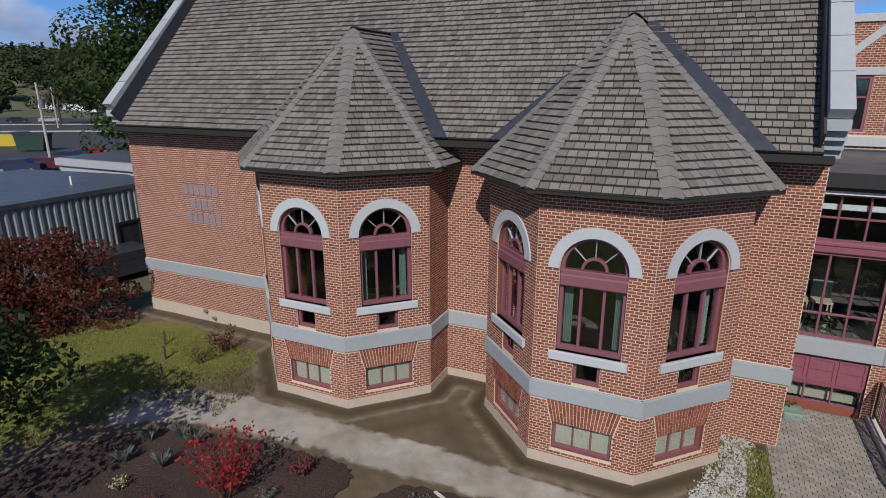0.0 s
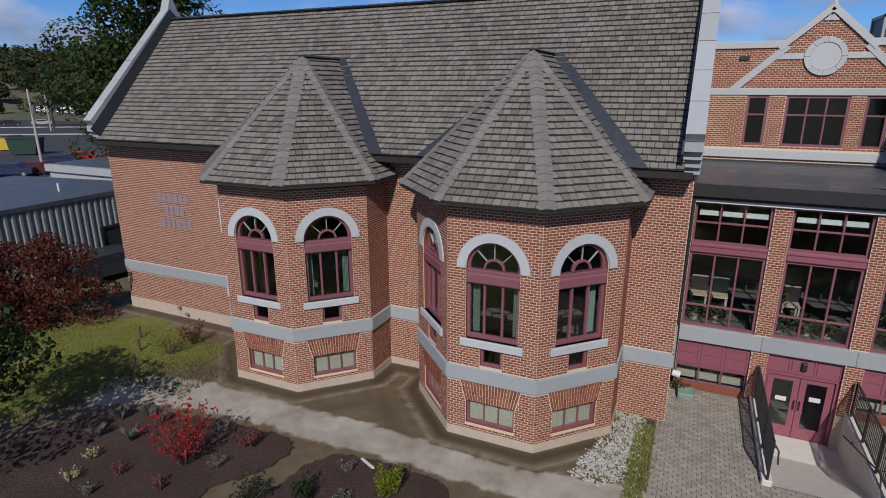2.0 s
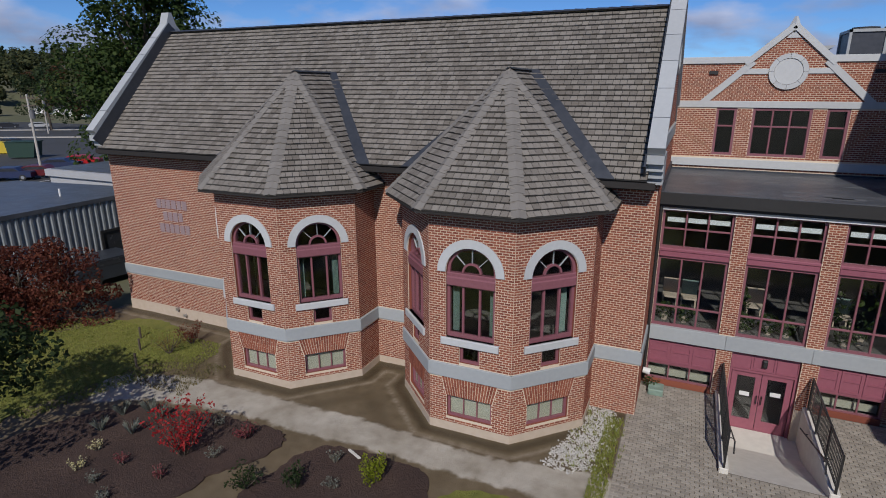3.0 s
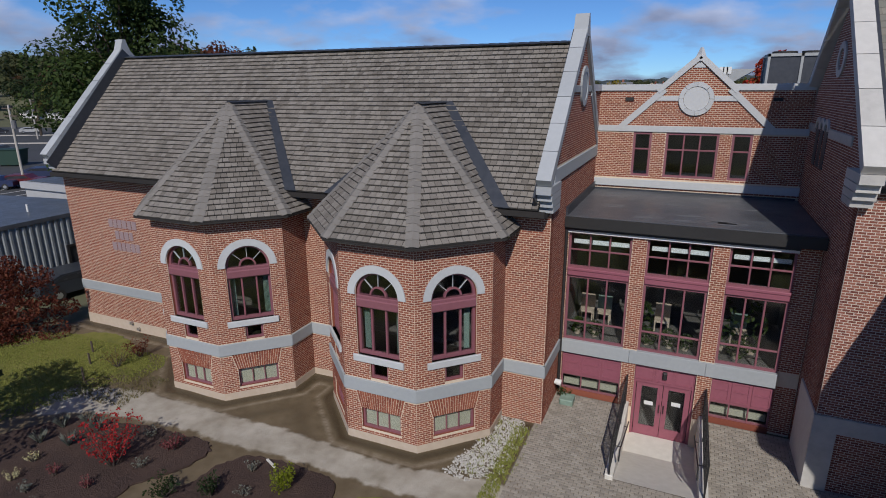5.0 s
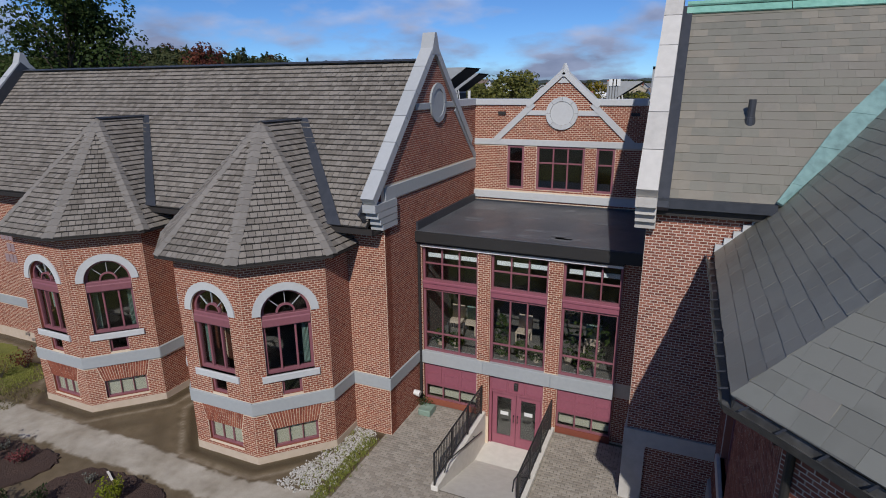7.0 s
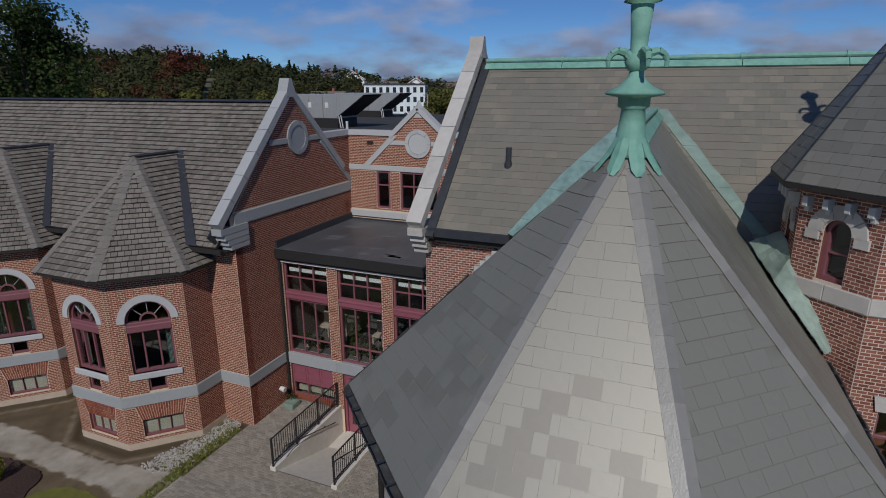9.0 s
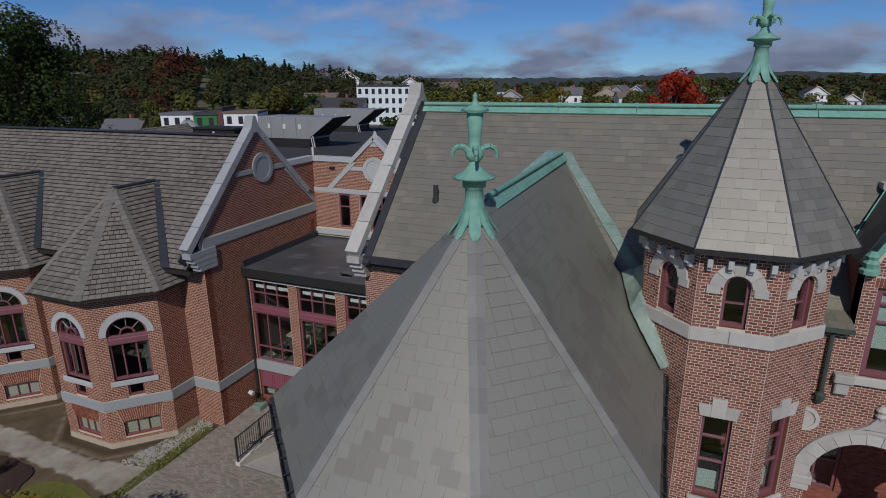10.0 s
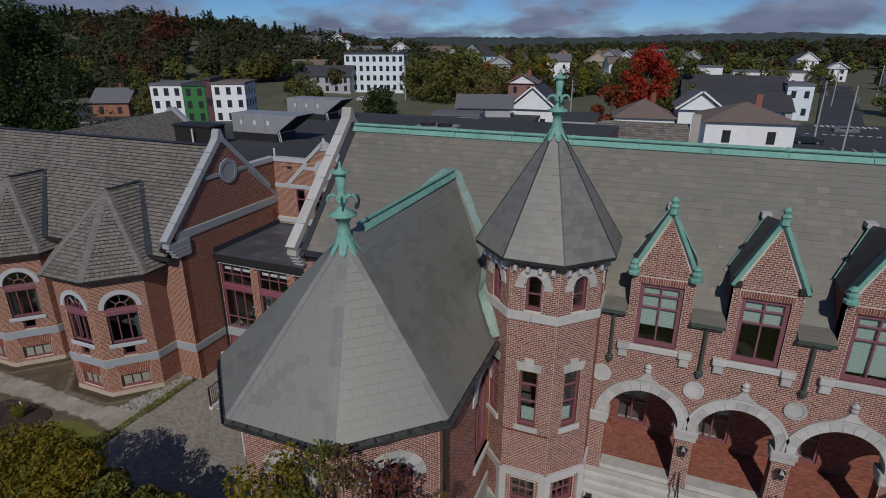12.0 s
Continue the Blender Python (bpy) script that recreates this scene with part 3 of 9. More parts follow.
def bay_window(F, c, parent, curtain=(0, 2), bits=True):
    """An arched window with fanlight, heavy transom, three lights, stone arch and sill, and a small vent light below."""
    h = 0.69
    mb = Mesh()
    slab(mb, F, arch(c - h, c + h, 2.87, 4.75), [rect(c - h + 0.08, c + h - 0.08, 2.98, 4.33), arch(c - h + 0.08, c + h - 0.08, 4.72, 4.76)], -0.2, -0.1)
    win = part("window", mb, MAROON, parent, "arched maroon window with a fanlight")
    m = Mesh(); soft_box(m, F, c - h, c + h, 4.36, 4.62, -0.12, 0.0, 0.03); soft_box(m, F, c - h, c + h, 4.60, 4.72, -0.12, -0.04, 0.02)
    part("transom", m, MAROON, win)
    for u in (-0.235, 0.235):
        m = Mesh(); soft_box(m, F, c + u - 0.03, c + u + 0.03, 2.98, 4.36, -0.17, -0.085, 0.01)
        part("mullion", m, MAROON, win)
    m = Mesh(); ring(m, F, c, 4.74, 0.22, 0.275, -0.17, -0.09, 1, joint=0, sub=14)
    part("fan_ring", m, MAROON, win)
    for a in (45, 90, 135):
        d = Vector((math.cos(radians(a)), math.sin(radians(a))))
        m = Mesh(); beam(m, F.p(c + 0.27 * d.x, 4.74 + 0.27 * d.y, -0.13), F.p(c + 0.63 * d.x, 4.74 + 0.63 * d.y, -0.13), F.w, 0.04, 0.009, 0.009)
        part("fan_bar", m, STONE, win)
    pane_part(F, 0, 0, 0, 0, -0.15, win, None, arch(c - h + 0.06, c + h - 0.06, 4.72, 4.76))
    for u0, u1 in ((-0.62, -0.235), (-0.235, 0.235), (0.235, 0.62)):
        pane_part(F, c + u0, c + u1, 2.96, 4.36, -0.15, win)
    m = Mesh()
    ring(m, F, c, 4.75, 0.70, 0.93, -0.1, 0.04, 1, joint=0.0, sub=28)
    part("stone_arch", m, STONE_PALE, win, "pale stone arch over the window")
    m = Mesh(); soft_box(m, F, c - 0.83, c + 0.83, 2.66, 2.87, -0.15, 0.07, 0.015)
    part("sill", m, STONE_PALE, win, "pale stone sill")
    for k in curtain:
        m = Mesh()
        u0 = c - 0.62 + k * 0.53
        pts_a, pts_b = [], []
        for i in range(15):
            u, w = u0 + 0.18 * i / 14, -0.34 + 0.03 * math.sin(i * 2.1)
            pts_a.append(F.p(u, 2.95, w)); pts_b.append(F.p(u, 4.4, w))
        strip(m, pts_a, pts_b)
        part("curtain", m, CURTAIN, win, "pale green curtain behind the glass")
    grid_window(F, c - 0.29, c + 0.29, 2.16, 2.66, 1, (), parent, -0.1, 0.07, name="vent_window", glass_mat=GLASS_DARK)
    b = grid_window(F, c - 0.66, c + 0.66, 0.42, 1.10, 3, (), parent, -0.12, 0.06, 0.03, name="basement_window")
    m = Mesh(); box(m, F, c - 0.6, c + 0.6, 0.48, 1.04, -0.185, -0.17)
    part("blind", m, DULL_BLIND, b, "drawn dull grey-green blind")


def bay_holes(c):
    return [arch(c - 0.69, c + 0.69, 2.87, 4.75), rect(c - 0.29, c + 0.29, 2.16, 2.66), rect(c - 0.66, c + 0.66, 0.42, 1.10)]


def fan_bricks(F, c, v0, v1, half, n, rg):
    """A flat arch of upright bricks that splay outward."""
    made = []
    for i in range(n):
        t0, t1 = -1 + 2 * i / n, -1 + 2 * (i + 1) / n
        g = 0.008
        for h0, h1 in (((0.0, 0.48), (0.5, 1.0)) if i % 2 else ((0.0, 0.3), (0.32, 0.72), (0.74, 1.0))):
            pts = []
            for w in (0.0, 0.009 + rg.uniform(-0.001, 0.002)):
                for t, h, e in ((t0, h0, g), (t1, h0, -g), (t1, h1, -g), (t0, h1, g)):
                    pts.append(F.p(c + t * (half + 0.14 * h) + e, v0 + (v1 - v0) * h, w))
            made.append(Mesh().add(pts, [(4, 5, 6, 7), (0, 1, 5, 4), (1, 2, 6, 5), (2, 3, 7, 6), (3, 0, 4, 7)]))
    return made


def bay(cx, singles):
    a, h = 2.86, 1.185
    corner = [(cx - a, WY), (cx - a, WY - h), (cx - h, WY - a), (cx + h, WY - a), (cx + a, WY - h), (cx + a, WY)]
    for k in range(5):
        F, ln = upright(corner[k], corner[k + 1])
        c = ln / 2
        windowed = k in (1, 2, 3)
        holes = bay_holes(c) if windowed else []
        one = ["brick", BRICK_NEW, None, lambda u, v: v > 2.1, 300] if singles and k == 2 else None
        fan = [[(c - 0.68, 1.09), (c + 0.68, 1.09), (c + 0.83, 1.69), (c - 0.83, 1.69)]] if windowed else []
        walls = laid_wall("bay_wall", F, rect(0, ln, -0.4, 6.35), holes, wing, BRICK_NEW, MORTAR, fan + [rect(-1, 9, 1.67, 2.08)], "", -0.3, rect(-0.003, ln + 0.003, 0.22, 6.35), 0.0, one, rng)
        if windowed:
            each("arch_brick", fan_bricks(F, c, 1.10, 1.67, 0.68, 19, rng), BRICK_NEW, walls)
            bay_window(F, c, wing, (0, 2) if (k + (cx > -3)) % 2 else (2,))
        m = Mesh(); soft_box(m, F, -0.022, ln + 0.022, 1.67, 2.08, -0.02, 0.055, 0.012)
        part("stone_band", m, STONE, wing, "grey cast stone band round the bay")
        m = Mesh(); slab(m, F, rect(-0.01, ln + 0.01, -0.4, 0.25), (), -0.02, 0.02)
        part("plinth", m, PARGE, wing, "tan parged base course")
        # near-black band added in place of the shadow under the eave
        m = Mesh(); box(m, F, -0.03, ln + 0.03, 6.25, 6.4, -0.02, 0.05)
        part("frieze", m, SOFFIT, wing, "dark band added under the eave as its shadow")
    # roof
    ae, he, ze, za = 3.3, 1.367, 6.42, 9.92
    yr = WYE + (za - WZE) / ((WZR - WZE) / (WRIDGE - WYE))
    ev = [(cx - ae, WY - he), (cx - he, WY - ae), (cx + he, WY - ae), (cx + ae, WY - he)]
    e3 = [Vector((x, y, ze)) for x, y in ev]
    top, rend = Vector((cx, WY, za)), Vector((cx, yr, za))
    faces = [(e3[0], e3[1], top), (e3[1], e3[2], top), (e3[2], e3[3], top),
             (e3[3], Vector((cx + ae, 13.97, ze)), rend, top), (Vector((cx - ae, 13.97, ze)), e3[0], top, rend)]
    deck, shing = Mesh(), Mesh()
    roof = part("bay_roof", Mesh(), FELT, wing, "steep octagonal roof of weathered wood shingles")
    for i, fc in enumerate(faces):
        F, out = roof_plane(fc)
        slab(deck, F, out, (), -0.06, 0.0)
        one = None
        if singles and i == 1:
            one = ["shingle", SHINGLE, roof, lambda u, v: True, 300]
        courses(shing, F, out, (), (0.2, 0.2), 0.016, 0.036, rng, True, 0.02, one, open_joint=0.028)
    roof.data.from_pydata(deck.v, [], deck.f)
    stuff(part("shingle_field", shing, SHINGLE, roof))
    for e in e3:
        each("hip_cap", caps(None, e + Vector((0, 0, 0.05)), top + Vector((0, 0, 0.05)), 0.37, 0.24, (0, 0, 1), rng), SHINGLE_CAP, roof, "overlapping hip cap shingle")
    each("ridge_cap", caps(None, top + Vector((0, 0.0, 0.03)), rend + Vector((0, 0.25, 0.03)), 0.26, 0.3, (0, 0, 1), rng), LEAD, roof)
    m = Mesh()
    nrm = Vector((0, -(WZR - WZE), WRIDGE - WYE)).normalized()
    for s in (-1, 1):
        lo = Vector((cx + s * 2.72, WYE - 0.02, WZE)) + nrm * 0.05
        hi = rend + Vector((0, 0, 0.05))
        away = Vector((s, 0, 0))
        m.add([lo - away * 0.1, lo + away * 0.42, hi + away * 0.3, hi - away * 0.05, lo - away * 0.02 - nrm * 0.1, lo + away * 0.42 - nrm * 0.06, hi + away * 0.3 - nrm * 0.06, hi - nrm * 0.1],
              [(0, 1, 2, 3) if s > 0 else (3, 2, 1, 0), (1, 5, 6, 2), (0, 4, 5, 1), (3, 2, 6, 7)])
    part("valley_flashing", m, LEAD, roof, "dark metal valley flashing")
    # dark soffit box under the eave
    m = Mesh()
    ring_pts = [Vector((cx - ae, 13.97, 0))] + [Vector((x, y, 0)) for x, y in ev] + [Vector((cx + ae, 13.97, 0))]
    inner = [Vector((x, y, 0)) for x, y in corner]
    for i in range(5):
        o0, o1, i0, i1 = ring_pts[i], ring_pts[i + 1], inner[i], inner[i + 1]
        def z(p, h_):
            return Vector((p.x, p.y, h_))
        m.add([z(o0, ze - 0.01), z(o1, ze - 0.01), z(o1, ze - 0.07), z(o0, ze - 0.07), z(i0, 6.26), z(i1, 6.26), z(i0, 6.38), z(i1, 6.38)],
              [(3, 2, 1, 0), (4, 5, 2, 3), (0, 1, 7, 6)])
    part("soffit", m, SOFFIT, roof, "dark stained soffit and fascia")


# walls of the wing
SF, SL = upright((WX0, WY), (WX1, WY))
gaps = [rect(-8.735 - 2.5 - WX0, -8.735 + 2.5 - WX0, 0.3, 5.9), rect(-1.355 - 2.5 - WX0, -1.355 + 2.5 - WX0, 0.3, 5.9)]
laid_wall("wing_wall", SF, rect(0, SL, -0.6, 7.1), gaps, wing, BRICK_NEW, MORTAR, [rect(-1, 30, 1.67, 2.08)], "red brick wall in running bond with pale mortar", -0.35, rect(0, SL, -0.05, 7.0), rg=rng)
GF, GL = upright((WX1, WY), (WX1, 21.62))
GABLE = [(0.03, -0.6), (GL, -0.6), (GL, 10.2), (5.5, 10.2), (3.59, 12.0), (-0.1, 8.0), (-0.1, 7.15), (0.03, 7.15)]
laid_wall("gable_wall", GF, GABLE, [], wing, BRICK_NEW, MORTAR, [rect(-1, 9, 1.67, 2.08), rect(-1, 9, 7.75, 8.15)], "red brick gable wall", -0.35, [(0, 0), (GL, 0), (GL, 10.2), (5.5, 10.2), (3.59, 12.0), (0, 8.05)], rg=rng)
body = Mesh()
NF, NL = upright((WX0, 21.4), (WX0, WY))
slab(body, NF, [(0, -0.6), (NL - 0.03, -0.6), (NL - 0.03, 7.4), (NL - 3.7, 11.7), (0, 7.4)], (), -0.35, 0)
cuboid(body, WX0, WX1, 21.1, 21.4, -0.6, 7.4)
part("closing_wall", body, BRICK_NEW, wing)
# floor coloured dark so that the room reads as shaded
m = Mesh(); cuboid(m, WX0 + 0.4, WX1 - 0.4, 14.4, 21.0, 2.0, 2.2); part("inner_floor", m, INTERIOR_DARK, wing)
for u0, u1 in ((0, -8.735 - 2.86 - WX0), (-8.735 + 2.86 - WX0, -1.355 - 2.86 - WX0), (-1.355 + 2.86 - WX0, SL + 0.05)):
    m = Mesh(); soft_box(m, SF, u0, u1, 1.67, 2.08, -0.02, 0.055, 0.012); part("stone_band", m, STONE, wing, "grey cast stone band")
m = Mesh(); soft_box(m, GF, -0.05, 2.31, 1.67, 2.08, -0.02, 0.055, 0.012)
part("stone_band", m, STONE, wing, "grey cast stone band")
m = Mesh(); soft_box(m, GF, 0.05, GL, 7.75, 8.15, -0.02, 0.05, 0.012)
part("gable_band", m, STONE, wing, "grey stone band across the gable")
m = Mesh()
slab(m, SF, rect(0, -8.735 - 2.86 - WX0, -0.5, 0.46), (), -0.02, 0.025)
part("plinth", m, PARGE, wing)
m = Mesh()
slab(m, SF, rect(-8.735 + 2.86 - WX0, -1.355 - 2.86 - WX0, -0.5, 0.24), (), -0.02, 0.025)
part("plinth", m, PARGE, wing, "tan parged base course")
# gable ornament: disc, collar and raking bands
m = Mesh()
ring(m, GF, 3.9, 10.4, 0.46, 0.64, -0.02, 0.07, 12, 0, 2 * math.pi)
part("disc_rim", m, STONE, wing)
m = Mesh(); slab(m, GF, [(3.9 + 0.46 * math.cos(i * math.pi / 16), 10.4 + 0.46 * math.sin(i * math.pi / 16)) for i in range(32)], (), -0.02, 0.045)
part("disc", m, STONE, wing, "round grey stone disc in the gable")
m = Mesh(); soft_box(m, GF, 2.2, 3.25, 10.22, 10.42, -0.02, 0.045, 0.01); part("collar_band", m, STONE, wing)
m = Mesh(); soft_box(m, GF, 4.55, 5.4, 10.22, 10.42, -0.02, 0.045, 0.01)
part("collar_band", m, STONE, wing)
m = Mesh(); beam(m, GF.p(5.45, 10.15, 0.015), GF.p(7.6, 8.2, 0.015), GF.w, 0.06, 0.11, 0.11)
part("raking_band", m, STONE, wing)
bay(-8.735, False)
bay(-1.355, True)
# main roof
deck, shing = Mesh(), Mesh()
roof = part("wing_roof", Mesh(), FELT, wing, "steep roof of weathered brown-grey wood shingles")
F, out = roof_plane([(WX0 + 0.3, WYE, WZE), (WX1 - 0.25, WYE, WZE), (WX1 - 0.25, WRIDGE, WZR), (WX0 + 0.3, WRIDGE, WZR)])
slab(deck, F, out, (), -0.1, 0)
courses(shing, F, out, (), (0.2, 0.2), 0.016, 0.036, rng, True, 0.02, open_joint=0.028)
F, out = roof_plane([(WX1 - 0.25, 2 * WRIDGE - WYE, WZE), (WX0 + 0.3, 2 * WRIDGE - WYE, WZE), (WX0 + 0.3, WRIDGE, WZR), (WX1 - 0.25, WRIDGE, WZR)])
slab(deck, F, out, (), -0.1, 0)
roof.data.from_pydata(deck.v, [], deck.f)
stuff(part("shingle_field", shing, SHINGLE, roof))
each("ridge_cap", caps(None, (WX0 + 0.3, WRIDGE, WZR + 0.06), (WX1 - 0.3, WRIDGE, WZR + 0.06), 0.34, 0.35, (0, 0, 1), rng), LEAD, roof, "dark ridge cap")
m = Mesh()
cuboid(m, WX0 + 0.2, WX1 - 0.05, WYE - 0.02, WYE + 0.1, WZE - 0.2, WZE - 0.04)
cuboid(m, WX0 + 0.2, WX1 - 0.05, WYE + 0.1, WY, WZE - 0.24, WZE - 0.16)
part("fascia", m, SOFFIT, roof, "dark eave fascia and soffit")


def gable_parapet(x, yf, zf, yp, zp, yb, zb, w, parent, stone, steps=True, finial=True):
    """A coped gable parapet: two raking copings, a peak stone and stepped corbels at the foot."""
    n = 6
    for k in range(n):
        m = Mesh()
        a = Vector((x, yf, zf)).lerp(Vector((x, yp, zp)), k / n)
        b = Vector((x, yf, zf)).lerp(Vector((x, yp, zp)), (k + 1) / n - 0.003)
        beam(m, a, b, (1, 0, 0), w, 0.14, 0.12)
        part("coping_stone", m, stone, parent, "pale stone parapet coping")
        m = Mesh()
        a = Vector((x, yb, zb)).lerp(Vector((x, yp, zp)), k / n)
        b = Vector((x, yb, zb)).lerp(Vector((x, yp, zp)), (k + 1) / n - 0.003)
        beam(m, a, b, (1, 0, 0), w, 0.14, 0.12)
        part("coping_stone", m, stone, parent, "pale stone parapet coping")
    if finial:
        m = Mesh()
        m.add([Vector((x + i * (w / 2 + 0.008), yp + j, zp - 0.25)) for i, j in ((-1, -0.32), (1, -0.32), (1, 0.32), (-1, 0.32))]
              + [Vector((x + i * (w / 2 + 0.008), yp + j, zp + 0.42)) for i, j in ((-1, -0.07), (1, -0.07), (1, 0.07), (-1, 0.07))],
              [(3, 2, 1, 0), (4, 5, 6, 7), (0, 1, 5, 4), (1, 2, 6, 5), (2, 3, 7, 6), (3, 0, 4, 7)])
        part("peak_stone", m, stone, parent)
    if steps:
        for i, (d, z0, z1) in enumerate(((0.0, -0.32, -0.1), (0.16, -0.52, -0.34), (0.3, -0.72, -0.54), (0.42, -0.9, -0.74))):
            m = Mesh()
            cuboid(m, x - w / 2, x + w / 2 - 0.002 * i, yf + d, yf + 1.3, zf + z0, zf + z1)
            part("corbel", m, stone, parent)


gable_parapet(WX1 - 0.1, 13.35, 7.86, WRIDGE, 12.17, 21.0, 8.85, 0.42, wing, COPING)
gable_parapet(WX0 + 0.28, 13.3, 7.70, WRIDGE, 12.14, 21.9, 7.7, 0.42, wing, COPING)
m = Mesh()
beam(m, (WX1 - 0.33, 13.3, 7.36), (WX1 - 0.33, WRIDGE, 12.0), (1, 0, 0), 0.05, 0.2, 0.25)
part("step_flashing", m, LEAD, wing)
m = Mesh()
beam(m, (WX0 + 0.49, 13.3, 7.36), (WX0 + 0.49, WRIDGE, 12.0), (1, 0, 0), 0.05, 0.2, 0.25)
part("step_flashing", m, LEAD, wing, "dark flashing along the parapet")
LETTER = surface("dull_mauve_metal", [(0.24, 0.17, 0.18), (0.32, 0.24, 0.25)], 0.5, 9, 0.05)
# lettering on the west part of the front, too faint to read
for j, (v, ws) in enumerate(((4.92, (0.30, 0.24, 0.28, 0.31, 0.26, 0.31)), (4.42, (0.28, 0.26, 0.31, 0.24)), (3.92, (0.32, 0.26, 0.24, 0.31, 0.28, 0.27)))):
    u = (2.46, 2.76, 2.48)[j]
    for w_ in ws:
        m = Mesh(); box(m, SF, u, u + w_ * 0.82, v - 0.18, v + 0.18, 0.008, 0.022)
        part("letter_bar", m, LETTER, wing)
        u += w_
m = Mesh(); rod(m, (2.88, 15.6, 0.75), (3.1, 15.6, 0.72), 0.09, 0.11, 12)
part("dryer_vent", m, WHITE_TRIM, wing, "round pale vent hood")
for x_, z_ in ((-15.6, 0.42), (-15.2, 0.2)):
    m = Mesh(); rod(m, (x_, 14.0, z_), (x_, 13.86, z_), 0.06, 0.07, 10)
    part("hose_tap", m, STEEL, wing)


# ---- the glazed connector with the sunken entrance ----
conn = thing("glazed_connector", (6.4, 16.3, 0), "brick and maroon glazed connector with a flat black roof", "building")
CY = 16.32
CF = upright((WX1, CY), (9.98, CY))[0]
PIERS = [(0.0, 0.12), (2.10, 2.54), (4.40, 4.84), (6.56, 7.15)]
BAYS = [(0.12, 2.10), (2.54, 4.40), (4.84, 6.56)]
for i, (u0, u1) in enumerate(PIERS):
    w1 = 0.06 if i < 3 else -0.1
    tiles = Mesh()
    walls = laid_wall("pier", CF, rect(u0, u1, -1.2, 6.1), [], conn, BRICK_NEW, MORTAR, [rect(-1, 9, 1.6, 2.06)], "red brick pier between the windows", -0.35, rect(u0, u1, 0, 6.0), w1, None, rng)
    if i in (1, 2):
        for (s, d) in ((u0, -1), (u1, 1)):
            a, b = CF.p(s, 0, 0.06 if d < 0 else -0.2), CF.p(s, 0, -0.2 if d < 0 else 0.06)
            FF = Plane(a, b - a, UP) if d < 0 else Plane(b, a - b, UP)
            FF = Plane(a, b - a, UP)
            courses(tiles, FF, rect(0, 0.2, 0, 6.0), (), rng=rng, rise=0.004)
        stuff(part("side_brickwork", tiles, BRICK_NEW, walls))
for a, b in ((0, 2.31), (2.315, 4.61), (4.615, 6.56)):
    m = Mesh(); soft_box(m, CF, a, b, 1.6, 2.06, -0.3, 0.12, 0.012)
    part("stone_band", m, STONE, conn, "grey cast stone band over the entrance")
for i, (u0, u1) in enumerate(BAYS):
    grid_window(CF, u0, u1, 4.64, 5.86, 3, (5.25,), conn, -0.06, 0.07, 0.05, label="six-light upper window")
    m = Mesh(); soft_box(m, CF, u0, u1, 4.36, 4.62, -0.12, 0.05, 0.03); soft_box(m, CF, u0, u1, 4.55, 4.65, -0.12, 0.08, 0.02)
    part("spandrel", m, MAROON_PANEL, conn, "maroon painted spandrel")
    grid_window(CF, u0, u1, 2.06, 4.37, 3, (2.72,), conn, -0.06, 0.08, 0.055, label="tall three-light window")
    if i != 1:
        m = Mesh(); soft_box(m, CF, u0, u1, 0.72, 1.56, -0.15, -0.04, 0.01)
        base = part("panel", m, MAROON_PANEL, conn, "maroon painted panel")
        for k in range(3):
            a = u0 + (u1 - u0) * k / 3
            m = Mesh(); slab(m, CF, rect(a + 0.02, a + (u1 - u0) / 3 - 0.02, 0.80, 1.50), [rect(a + 0.08, a + (u1 - u0) / 3 - 0.08, 0.86, 1.16), rect(a + 0.08, a + (u1 - u0) / 3 - 0.08, 1.20, 1.44)], -0.04, -0.015)
            part("moulding", m, MAROON_PANEL, base)
        grid_window(CF, u0, u1, 0.16, 0.74, 3, (), conn, -0.08, 0.05, 0.045, name="basement_window")
        m = Mesh(); box(m, CF, u0, u1, -0.3, 0.16, -0.2, 0.0)
        part("base_course", m, BRICK_NEW, conn)
        m = Mesh(); box(m, CF, u0 + 0.05, u1 - 0.05, 0.2, 0.42, -0.4, -0.3)
        part("deep_sill", m, DULL_BLIND, conn)
    # pale bars of light shelves behind the upper panes
    for k in range(3):
        a = u0 + 0.1 + (u1 - u0 - 0.2) * k / 3
        m = Mesh(); box(m, CF, a + 0.04, a + (u1 - u0) / 3 - 0.06, 5.44, 5.58, -0.19, -0.16)
        part("light_shelf", m, BLIND, conn, "pale light shelf behind the glass")
# entrance
u0, u1 = 2.54, 4.40
m = Mesh(); soft_box(m, CF, u0, u1, 0.98, 1.56, -0.2, -0.06, 0.01)
head = part("door_head", m, MAROON_PANEL, conn, "maroon panel over the doors")
for k in range(3):
    a = u0 + (u1 - u0) * k / 3
    m = Mesh(); slab(m, CF, rect(a + 0.02, a + (u1 - u0) / 3 - 0.02, 1.02, 1.54), [rect(a + 0.05, a + (u1 - u0) / 3 - 0.05, 1.05, 1.51)], -0.06, -0.035)
    part("moulding", m, MAROON_PANEL, head)
m = Mesh(); soft_box(m, CF, 3.41, 3.54, 1.18, 1.42, -0.06, 0.06, 0.03)
part("wall_lamp", m, BLACK_METAL, head, "small black wall lamp")
m = Mesh(); slab(m, CF, rect(u0, u1, -1.08, 1.0), [rect(u0 + 0.08, u1 - 0.08, -1.06, 0.93)], -0.22, -0.05)
part("door_frame", m, MAROON_PANEL, conn)
